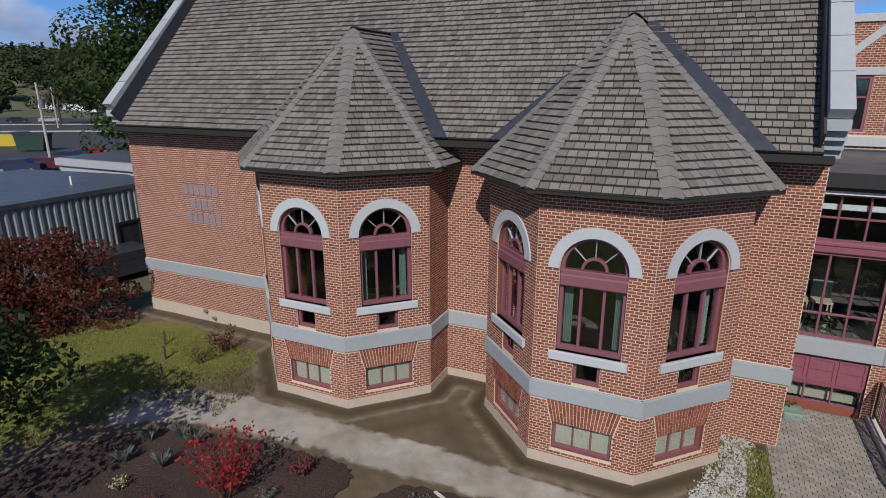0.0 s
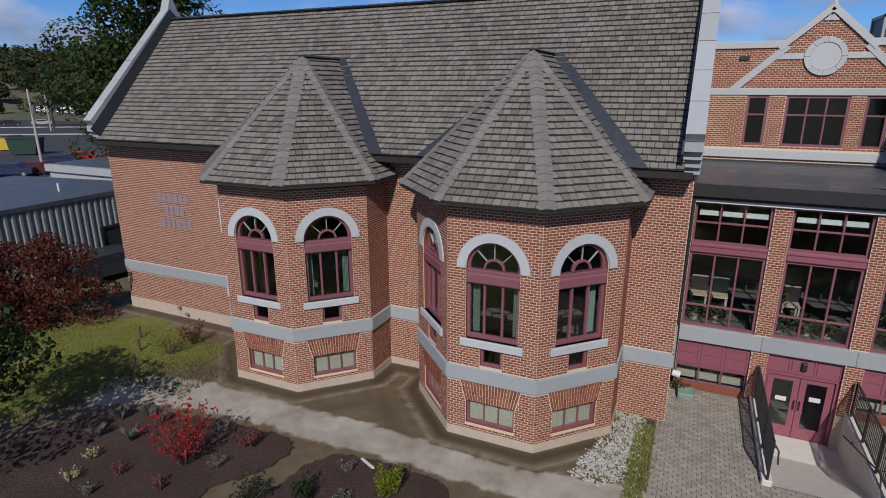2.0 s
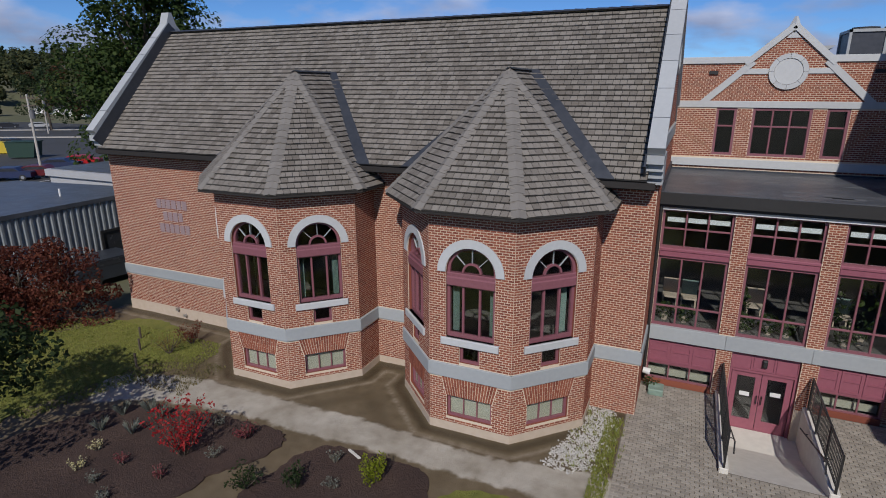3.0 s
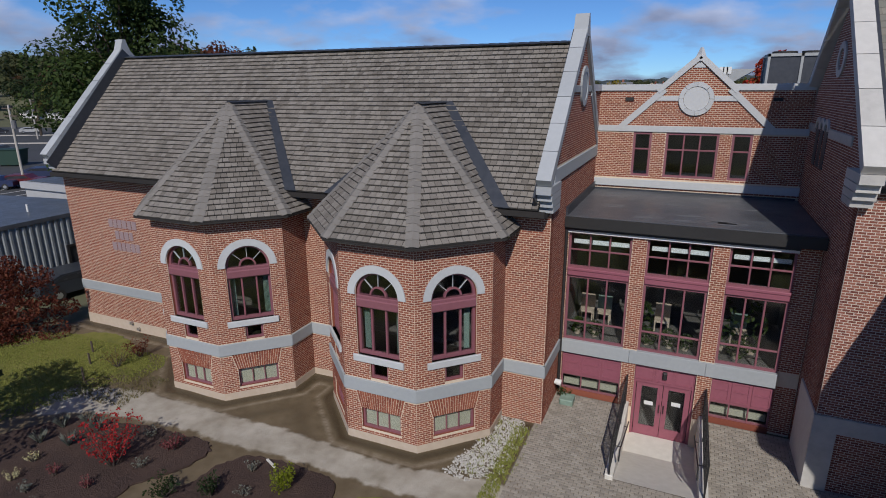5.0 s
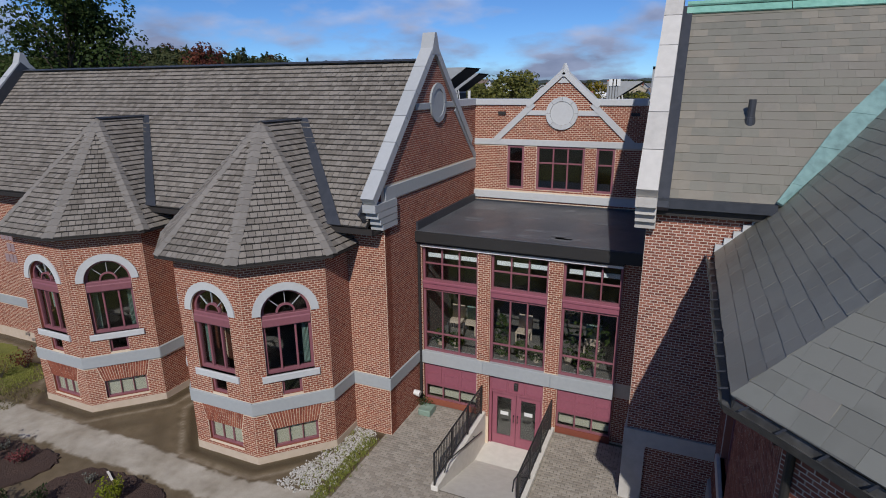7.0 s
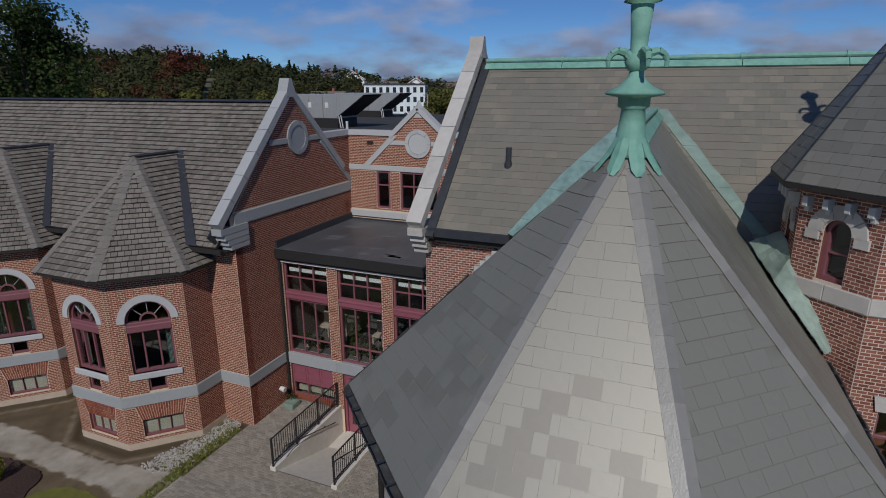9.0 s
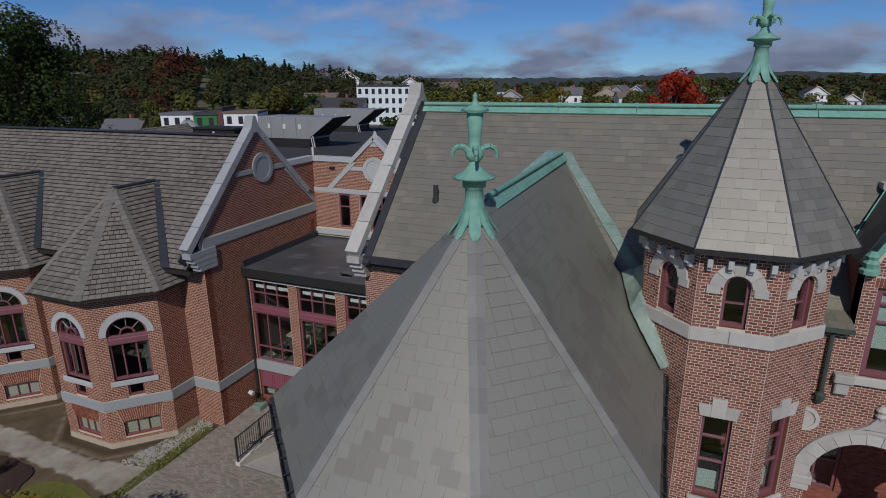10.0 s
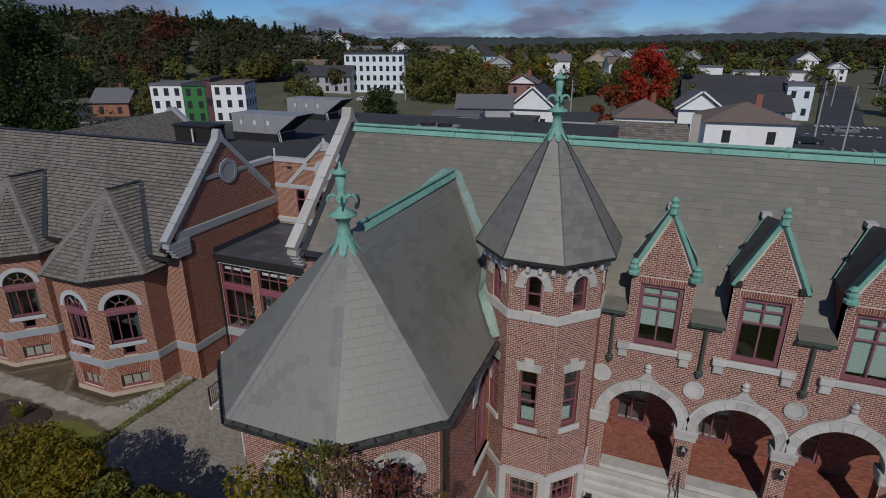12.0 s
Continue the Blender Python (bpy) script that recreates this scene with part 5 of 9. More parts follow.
# the pavilion
PX, PY, PA, PZE, PZA = 15.82, 8.25, 3.95, 7.22, 11.6
corner = [(12.15, 14.0), (12.15, 7.15), (14.05, 5.15), (17.2, 5.15), (19.2, 7.15), (19.2, 13.2)]
for k in range(5):
    F, L = upright(corner[k], corner[k + 1])
    cs = [L / 2] if k in (1, 2, 3) else [L - 2.0]
    hw = 0.62 if k in (1, 2, 3) else 0.8
    if k == 0:
        cs = [1.9]
    holes = [arch(c - hw, c + hw, 2.6, 5.35) for c in cs]
    old_wall("pavilion_wall", F, rect(0, L, 0, 7.15), holes, old, label="red brick pavilion wall")
    for c in cs:
        m = Mesh(); slab(m, F, arch(c - hw, c + hw, 2.6, 5.35), [rect(c - hw + 0.09, c - 0.03, 2.7, 5.15), rect(c + 0.03, c + hw - 0.09, 2.7, 5.15), arch(c - hw + 0.09, c + hw - 0.09, 5.27, 5.37)], -0.3, -0.16)
        w = part("window", m, MAROON, old, "arched maroon window in a stone arch")
        pane_part(F, 0, 0, 0, 0, -0.24, w, None, arch(c - hw + 0.05, c + hw - 0.05, 2.65, 5.37))
        m = Mesh(); ring(m, F, c, 5.35, 0.24, 0.3, -0.26, -0.15, 1, joint=0, sub=12); part("fan_ring", m, MAROON, w)
        for a in (50, 90, 130):
            d = Vector((math.cos(radians(a)), math.sin(radians(a))))
            m = Mesh(); beam(m, F.p(c + 0.28 * d.x, 5.35 + 0.28 * d.y, -0.2), F.p(c + (hw - 0.05) * d.x, 5.35 + (hw - 0.05) * d.y, -0.2), F.w, 0.06, 0.02, 0.02); part("fan_bar", m, MAROON, w)
        for q_ in range(7):
            m = Mesh(); ring(m, F, c, 5.35, hw + 0.01, hw + 0.38, -0.1, 0.06, 1, math.pi * q_ / 7, math.pi * (q_ + 1) / 7); part("arch_stone", m, STONE_OLD, w)
        m = Mesh(); soft_box(m, F, c - hw - 0.15, c + hw + 0.15, 2.38, 2.6, -0.1, 0.09, 0.02); part("sill", m, STONE_OLD, w)
    m = Mesh(); soft_box(m, F, -0.03, L + 0.03, -0.2, 1.2, -0.02, 0.08, 0.02); part("stone_base", m, STONE_OLD, old)
    m = Mesh(); box(m, F, -0.1, L + 0.1, 6.75, 7.2, -0.02, 0.12); part("cornice", m, DARK_TRIM, old)
m = Mesh()
for z in (1.0, 7.0):
    slab(m, WORLD, corner, (), z, z + 0.1)
part("inner_floor", m, INTERIOR_DARK, old)
ev = [Vector(q) for q in ((11.52, 7.22, PZE), (13.95, 4.74, PZE), (17.2, 4.74, PZE), (19.56, 6.95, PZE))]
top = Vector((PX, PY, PZA))
ry = MYE + (PZA - MZE) / ((MZR - MZE) / (MYR - MYE))
ey = MYE + 0.0 + (PZE - MZE) / ((MZR - MZE) / (MYR - MYE))
rend = Vector((PX, ry + 0.1, PZA))
faces = [(ev[0], ev[1], top), (ev[1], ev[2], top), (ev[2], ev[3], top),
         (ev[3], Vector((19.5, 12.4, PZE)), Vector((19.07, 13.3, PZE + 0.5)), rend, top),
         (Vector((12.68, 13.97, 8.42)), Vector((ev[0].x, 13.97, PZE)), ev[0], top, rend, Vector((12.68, 13.72, 8.42)))]
deck, sl = Mesh(), Mesh()
roof = part("pavilion_roof", Mesh(), SLATE_PATCH, old, "steep grey slate pavilion roof")
for i, fc in enumerate(faces):
    if i == 3:
        F = Plane(fc[0], fc[1] - fc[0], top - Vector((19.5, PY, PZE)))
    elif i == 4:
        F = Plane(fc[1], ev[0] - fc[1], top - Vector((ev[0].x, PY, PZE)))
    else:
        F = Plane(fc[0], fc[1] - fc[0], fc[2] - fc[0])
    out = [F.uv(q) for q in fc]
    slab(deck, F, out, (), -0.08, 0)
    one = ["slate", SLATE_PAV, roof, lambda u, v: True, 150] if i in (1, 2) else None
    courses(sl, F, out, (), (0.36, 0.26), 0.003, 0.012, rng, True, 0.03, one, open_joint=0.0065)
roof.data.from_pydata(deck.v, [], deck.f)
stuff(part("slate_field", sl, SLATE_PAV, roof))
for i, spots in ((0, [(0.72, 1), (1.26, 3), (1.62, 4), (2.16, 4), (2.34, 7)]), (1, [(0.54, 2), (0.9, 2), (0.72, 3), (1.08, 3), (1.62, 3), (0.9, 4), (1.44, 4), (1.08, 5), (1.26, 6), (2.16, 4), (2.34, 3), (1.62, 7)])):
    F = Plane(faces[i][0], faces[i][1] - faces[i][0], faces[i][2] - faces[i][0])
    for u, k in spots:
        m = Mesh(); box(m, F, u, u + 0.35, k * 0.26 + 0.01, k * 0.26 + 0.27, 0.004, 0.0155); part("patch_slate", m, SLATE_PATCH, roof)
for e in ev[1:]:
    each("hip_cap", caps(None, e + UP * 0.03, top + UP * 0.03, 0.3, 0.4, (0, 0, 1), rng, 0.01), SLATE_CAP, roof, "pale slate hip cap")
m = Mesh()
for s in (-1, 1):
    beam(m, (PX + s * 0.13, PY + 0.9, PZA - 0.1), (PX + s * 0.13, ry, PZA - 0.1), (1, 0, -s * 1.1), 0.22, 0.03)
rod(m, (PX, PY + 0.8, PZA + 0.06), (PX, ry + 0.1, PZA + 0.06), 0.06, None, 10)
part("ridge", m, COPPER, roof, "copper ridge roll")
for i in range(7):
    x = ev[0].x + i * 0.17
    m = Mesh(); cuboid(m, x, x + 0.18, 13.9, 13.985, PZE - 0.05 + i * 0.173, PZE + 0.19 + i * 0.173)
    part("step_flashing", m, STONE_PALE, roof, "pale stepped metal flashing" if i == 0 else "")
# copper valleys
nrm = Vector((0, -(MZR - MZE), MYR - MYE)).normalized()
for s in (1, -1):
    lo = (Vector((PX + PA - 0.1, ey + 0.3, PZE + 0.3)) if s > 0 else Vector((12.66, 13.70, 8.42))) + nrm * 0.06
    hi = rend + nrm * 0.06
    n = 9
    for k in range(n):
        m = Mesh()
        a, b = lo.lerp(hi, k / n), lo.lerp(hi, (k + 1.02) / n)
        wa, wb = (0.26 + 0.05 * (k % 2), 0.26 + 0.05 * ((k + 1) % 2)) if s > 0 else (0.1 + 0.36 * min(1.0, 2.2 * k / n), 0.1 + 0.36 * min(1.0, 2.2 * (k + 1) / n))
        da, db = Vector((s * wa, 0, 0)), Vector((s * wb, 0, 0))
        up_ = nrm * (0.02 + 0.012 * (k % 2))
        lip = nrm * (0.0 if s > 0 else 0.10)
        pts = [a - da * 0.25 + up_, a + da + up_ + lip, b + db + up_ + lip, b - db * 0.25 + up_]
        pts += [q - nrm * 0.07 for q in pts]
        fs = [(0, 1, 2, 3), (7, 6, 5, 4), (0, 4, 5, 1), (1, 5, 6, 2), (2, 6, 7, 3), (3, 7, 4, 0)]
        m.add(pts, fs if s > 0 else [f[::-1] for f in fs])
        part("valley_sheet", m, VALLEY if s > 0 else VALLEY_TEAL, roof, "streaked copper valley lining" if k == 0 else "")
m = Mesh()
gp = [Vector((ev[0].x - 0.02, 13.95, PZE))] + ev + [Vector((19.5, 12.2, PZE))]
for a, b in zip(gp, gp[1:]):
    d = (b - a).normalized()
    s = Vector((d.y, -d.x, 0))
    n_ = max(2, int((b - a).length / 0.45))
    m, row_ = Mesh(), []
    for k in range(n_ + 1):
        p = a.lerp(b, k / n_) - UP * (0.12 + rng.uniform(0, 0.025))
        o_ = rng.uniform(-0.012, 0.018)
        row_.append([p + s * -0.05 + UP * 0.07, p + s * -0.03 - UP * 0.05, p + s * (0.07 + o_) - UP * 0.06, p + s * (0.115 + o_) + UP * (0.04 + o_), p + s * (0.135 + o_) + UP * (0.05 + o_), p + s * (0.13 + o_) + UP * (0.03 + o_), p + s * (0.08 + o_) - UP * 0.085, p + s * -0.05 - UP * 0.07])
    m.add([q for r8 in row_ for q in r8], [(8 * k + e, 8 * k + 8 + e, 8 * k + 8 + (e + 1) % 8, 8 * k + (e + 1) % 8) for k in range(n_) for e in range(8)])
    gt = part("gutter", m, GUTTER, roof, "dented dark metal gutter trough along the eave")
    for k in range(n_):
        p = a.lerp(b, (k + 0.5) / n_) - UP * 0.12
        m = Mesh(); beam(m, p + s * -0.05 + UP * 0.085, p + s * 0.135 + UP * 0.06, d, 0.03, 0.012); part("bracket", m, LEAD, gt)
for x in (PX - 3.6, PX + 3.6):
    m = Mesh(); rod(m, (x, 7.0, 0), (x, 7.0, 7.0), 0.055, None, 10); part("downpipe", m, DARK_TRIM, old)


def finial(parent, x, y, z, k=1.0, arms=True, fat=1.25):
    """A copper spire foot with splayed leaves, a collar, curled arms and a fluted cap."""
    m = Mesh()
    lathe(m, (x, y, z), [(0.30 * k * fat, -0.12 * k), (0.20 * k * fat, 0.12 * k), (0.165 * k * fat, 0.4 * k), (0.15 * k * fat, 0.62 * k), (0.2 * k * fat, 0.66 * k), (0.2 * k * fat, 0.8 * k), (0.36 * k * fat, 0.84 * k), (0.37 * k * fat, 0.88 * k), (0.2 * k * fat, 0.98 * k), (0.1 * k * fat, 1.12 * k), (0.08 * k * fat, 1.25 * k)], 16)
    f = part("finial", m, COPPER, parent, "green copper finial with curled arms", True)
    for i in range(8):
        a = 2 * math.pi * (i + 0.5) / 8
        d, t = Vector((math.cos(a), math.sin(a), 0)), Vector((-math.sin(a), math.cos(a), 0))
        m = Mesh(); c = Vector((x, y, z))
        rows = [(0.18, 0.16, 0.075), (0.27, -0.08, 0.10), (0.40, -0.30, 0.09), (0.45, -0.40, 0.035)]
        pts = []
        for r, h, w in rows:
            pts += [c + d * r * k * fat + UP * h * k - t * w * k * fat, c + d * (r + 0.02) * k * fat + UP * (h + 0.02) * k, c + d * r * k * fat + UP * h * k + t * w * k * fat]
        fs = []
        for j in range(3):
            fs += [(3 * j, 3 * j + 3, 3 * j + 4, 3 * j + 1), (3 * j + 1, 3 * j + 4, 3 * j + 5, 3 * j + 2)]
        m.add(pts, [q[::-1] for q in fs])
        part("leaf_foot", m, COPPER, f)
    m = Mesh(); lathe(m, (x, y, z + 1.22 * k), [(0.05 * k * fat, -0.05 * k), (0.13 * k * fat, 0.02 * k), (0.16 * k * fat, 0.12 * k), (0.13 * k * fat, 0.22 * k), (0.1 * k * fat, 0.25 * k), (0.11 * k * fat, 0.5 * k), (0.14 * k * fat, 0.95 * k), (0.12 * k * fat, 0.96 * k), (0.23 * k * fat, 1.0 * k), (0.2 * k * fat, 1.06 * k), (0.06 * k * fat, 1.12 * k), (0.03 * k * fat, 1.25 * k), (0.045 * k * fat, 1.3 * k), (0.01 * k * fat, 1.36 * k)], 18)
    part("fluted_cap", m, COPPER, f, "", True)
    if arms:
        for i in range(4):
            a = 2 * math.pi * i / 4 + 0.4
            d = Vector((math.cos(a), math.sin(a), 0))
            c = Vector((x, y, z + 1.38 * k))
            pr = [(0.1, 0.0), (0.2, 0.1), (0.32, 0.13), (0.42, 0.08), (0.47, -0.02), (0.46, -0.12)]
            m = Mesh()
            for j in range(5):
                rod(m, c + d * pr[j][0] * k + UP * pr[j][1] * k, c + d * pr[j + 1][0] * k + UP * pr[j + 1][1] * k, 0.07 * k * (1.1 - j * 0.13), 0.07 * k * (1.1 - (j + 1) * 0.13), 7)
            part("curled_arm", m, COPPER, f)
    return f


finial(old, PX, PY, 11.42, 0.88)

# the turret
TX, TY, TA, TEA, TZE, TZA = 20.76, 13.16, 1.93, 2.29, 10.5, 13.75
R8 = TA / math.cos(math.pi / 8)
oc = [(TX + R8 * math.cos(radians(a)), TY + R8 * math.sin(radians(a))) for a in (157.5, 202.5, 247.5, 292.5, 337.5, 382.5, 427.5, 472.5)]
for k in range(8):
    F, L = upright(oc[k], oc[(k + 1) % 8])
    c = L / 2
    seen = k in (0, 1, 2, 3, 4)
    holes = []
    if seen:
        holes = [arch(c - 0.26, c + 0.26, 8.68, 9.62)]
        if k in (1, 2, 3):
            holes += [rect(c - 0.32, c + 0.32, 4.25, 6.45)]
        if k in (2, 3):
            holes += [rect(c - 0.45, c + 0.45, 0.9, 1.9)]
    old_wall("turret_wall", F, rect(0, L, 0, 10.35), holes, old, cuts=[rect(-1, 3, 8.30, 8.62), rect(-1, 3, -0.2, 0.5), rect(-1, 3, 2.06, 2.35)], label="red brick turret wall" if k == 2 else "")
    m = Mesh()
    for a, b in ((-0.02, L * 0.48), (L * 0.485, L + 0.02)):
        soft_box(m, F, a, b, 8.30, 8.62, -0.02, 0.06, 0.012)
    part("stone_band", m, STONE_OLD, old)
    m = Mesh()
    slab(m, F, rect(-0.04, L + 0.04, -0.2, 2.35), [rect(0.2, L - 0.2, 0.5, 2.06)], -0.02, 0.09)
    part("stone_base", m, STONE_OLD, old)
    if not seen:
        continue
    m = Mesh(); slab(m, F, arch(c - 0.26, c + 0.26, 8.68, 9.62), [arch(c - 0.19, c + 0.19, 8.76, 9.62)], -0.22, -0.1)
    w = part("window", m, MAROON, old, "narrow round-headed maroon window")
    m = Mesh(); box(m, F, c - 0.19, c + 0.19, 9.2, 9.24, -0.2, -0.13); part("rail", m, MAROON, w)
    pane_part(F, 0, 0, 0, 0, -0.16, w, None, arch(c - 0.2, c + 0.2, 8.7, 9.62))
    for q_ in range(5):
        m = Mesh(); ring(m, F, c, 9.62, 0.28, 0.55, -0.1, 0.05, 1, math.pi * q_ / 5, math.pi * (q_ + 1) / 5); part("arch_stone", m, STONE_OLD, w)
    for s in (-1, 1):
        m = Mesh(); soft_box(m, F, c + s * 0.46 - 0.14, c + s * 0.46 + 0.14, 9.44, 9.64, -0.02, 0.045, 0.01); part("stone_ear", m, STONE_OLD, w)
    if k in (1, 2, 3):
        w = grid_window(F, c - 0.32, c + 0.32, 4.25, 6.45, 1, (5.2, 5.85), old, -0.14, 0.07, 0.06, label="tall narrow maroon sash window")
        m = Mesh(); box(m, F, c - 0.25, c + 0.25, 4.3, 4.8, -0.34, -0.32); part("half_shade", m, SHADE_GREEN, w)
        m = Mesh()
        for u0, u1, v1 in ((-0.44, -0.16, 6.76), (-0.155, 0.155, 6.93), (0.16, 0.44, 6.76)):
            t = 0.06
            slab(m, F, [(c + u0 + (t if u0 < -0.3 else 0), 6.46), (c + u1 - (t if u1 > 0.3 else 0), 6.46), (c + u1, v1), (c + u0, v1)], (), -0.02, 0.05)
        part("lintel", m, STONE_OLD, w, "stone lintel with keystone")
        m = Mesh(); soft_box(m, F, c - 0.42, c + 0.42, 4.05, 4.25, -0.02, 0.08, 0.015); part("sill", m, STONE_OLD, w)
    if k in (2, 3):
        grid_window(F, c - 0.45, c + 0.45, 0.9, 1.9, 3, (1.4,), old, -0.14, 0.06, 0.04, name="basement_window")
    for i in range(4):
        u = L * (i + 0.5) / 4
        m = Mesh(); soft_box(m, F, u - 0.055, u + 0.055, 10.06, 10.26, -0.02, 0.2, 0.01); soft_box(m, F, u - 0.045, u + 0.045, 9.96, 10.06, -0.02, 0.1, 0.01)
        part("corbel", m, STONE_PALE, old)
m = Mesh(); slab(m, WORLD, oc, (), 10.30, 10.36); slab(m, WORLD, oc, (), 3.9, 4.0)
part("inner_floor", m, INTERIOR_DARK, old)
RE = TEA / math.cos(math.pi / 8)
oe = [Vector((TX + RE * math.cos(radians(a)), TY + RE * math.sin(radians(a)), TZE)) for a in (157.5, 202.5, 247.5, 292.5, 337.5, 382.5, 427.5, 472.5)]
top = Vector((TX, TY, TZA + 0.6))
deck, sl = Mesh(), Mesh()
roof = part("turret_roof", Mesh(), SLATE_PATCH, old, "pointed grey slate turret roof")
for k in range(8):
    a, b = oe[k], oe[(k + 1) % 8]
    F = Plane(a, b - a, top - a)
    courses(sl, F, [F.uv(q) for q in (a, b, top)], (), (0.34, 0.23), 0.004, 0.010, rng, True, 0.01, open_joint=0.006)
deck.add(list(oe) + [top], [(k, (k + 1) % 8, 8) for k in range(8)] + [tuple(range(7, -1, -1))])
roof.data.from_pydata(deck.v, [], deck.f)
stuff(part("slate_field", sl, SLATE_TURRET, roof))
for a in oe:
    m = Mesh(); beam(m, a + UP * 0.012, top + UP * 0.012, (a - Vector((TX, TY, TZE))).cross(UP).normalized(), 0.035, 0.02); part("hip_seam", m, LEAD, roof, "thin dark metal hip seam")
m = Mesh()
m.add([q - UP * 0.004 for q in oe] + [q - UP * 0.11 for q in oe] + [Vector((*q, TZE - 0.13)) for q in oc], [(8 + k, 8 + (k + 1) % 8, (k + 1) % 8, k) for k in range(8)] + [(16 + k, 16 + (k + 1) % 8, 8 + (k + 1) % 8, 8 + k) for k in range(8)])
part("soffit", m, DARK_TRIM, roof, "dark eave")
finial(old, TX, TY, TZA + 0.36, 0.72)

# copper apron where the pavilion roof meets the turret
def east_z(x):
    return PZE + (19.56 - x) * (PZA - PZE) / (19.56 - PX)


foot_ = [Vector((18.22, 13.75, 0)), Vector((18.42, 12.95, 0)), Vector((18.58, 12.3, 0)), Vector((18.9, 11.85, 0)), Vector((19.2, 11.5, 0)), Vector((19.42, 11.28, 0))]
head_ = [Vector((18.82, 13.75, 1.05)), Vector((18.82, 13.0, 1.0)), Vector((18.82, 12.4, 0.8)), Vector((19.08, 12.1, 0.55)), Vector((19.38, 11.82, 0.38)), Vector((19.62, 11.58, 0.2))]
ra = random.Random(71)
for i in range(5):
    m = Mesh()
    rows = []
    for t_ in (0.0, 0.25, 0.5, 0.75, 1.0):
        row = []
        for k in range(4):
            f0, h0 = foot_[i].lerp(foot_[i + 1], k / 3 * 1.03), head_[i].lerp(head_[i + 1], k / 3 * 1.03)
            q = f0.lerp(h0, t_)
            row.append(Vector((q.x, q.y, east_z(f0.x) * (1 - t_) + (east_z(h0.x) + h0.z) * t_ + 0.04 + 0.02 * (i % 2) + ra.uniform(0, 0.05))))
        rows.append(row)
    pts = [q for row in rows for q in row]
    pts += [q - Vector((-0.01, 0, 0.03)) for q in pts]
    fs = [(4 * a + b, 4 * a + b + 4, 4 * a + b + 5, 4 * a + b + 1) for a in range(4) for b in range(3)]
    fs += [tuple(20 + q for q in f[::-1]) for f in fs]
    m.add(pts, fs)
    part("apron_sheet", m, APRON, old, "pale crumpled copper apron against the turret" if i == 0 else "")

# the loggia front
PIPE = surface("dark_tarnished_copper", [(0.035, 0.045, 0.038), (0.075, 0.10, 0.082)], 0.6, 6, 0.2)
GRANITE = surface("stained_granite", [(0.36, 0.34, 0.30), (0.52, 0.50, 0.45), (0.64, 0.62, 0.57)], 0.85, 3, 0.3, big=0.8, spread=0.6)
F, L = upright((22.0, FY), (MX1, FY))
AC = [24.45, 27.45, 30.45, 33.45]
def fu(x):
    return x - 22.0
holes = [arch(fu(c) - 1.22, fu(c) + 1.22, 1.75, 4.1, 24) for c in AC]
DORM = [c + 0.07 for c in AC]
holes += [rect(fu(c) - 0.68, fu(c) + 0.68, 7.08, 9.32) for c in DORM]
outl = [(0.3, 0), (L, 0), (L, 8.25)]
for c in reversed(DORM):
    outl += [(fu(c) + 0.97, 8.25), (fu(c) + 0.97, 9.7), (fu(c), 11.75), (fu(c) - 0.97, 9.7), (fu(c) - 0.97, 8.25)]
outl += [(0.3, 8.25)]
tiles = Mesh()
w0 = laid_wall("loggia_front", F, outl, holes, old, BRICK_OLD, MORTAR_OLD, (), "red brick loggia front with arches", -0.5, rect(0.3, L, 1.0, 8.2), rg=rng)
for c in DORM:
    courses(tiles, F, rect(fu(c) - 0.97, fu(c) + 0.97, 8.2, 9.7), holes + [rect(fu(c) - 0.75, fu(c) + 0.75, 9.32, 9.56)], rng=rng)
    courses(tiles, F, [(fu(c) - 0.84, 9.7), (fu(c) + 0.84, 9.7), (fu(c), 11.6)], (), rng=rng)
    for i in range(20):
        u = fu(c) - 0.75 + 1.5 * i / 20
        box(tiles, F, u + 0.006, u + 0.069, 9.32, 9.55, 0, 0.008)
stuff(part("gable_brickwork", tiles, BRICK_OLD, w0))
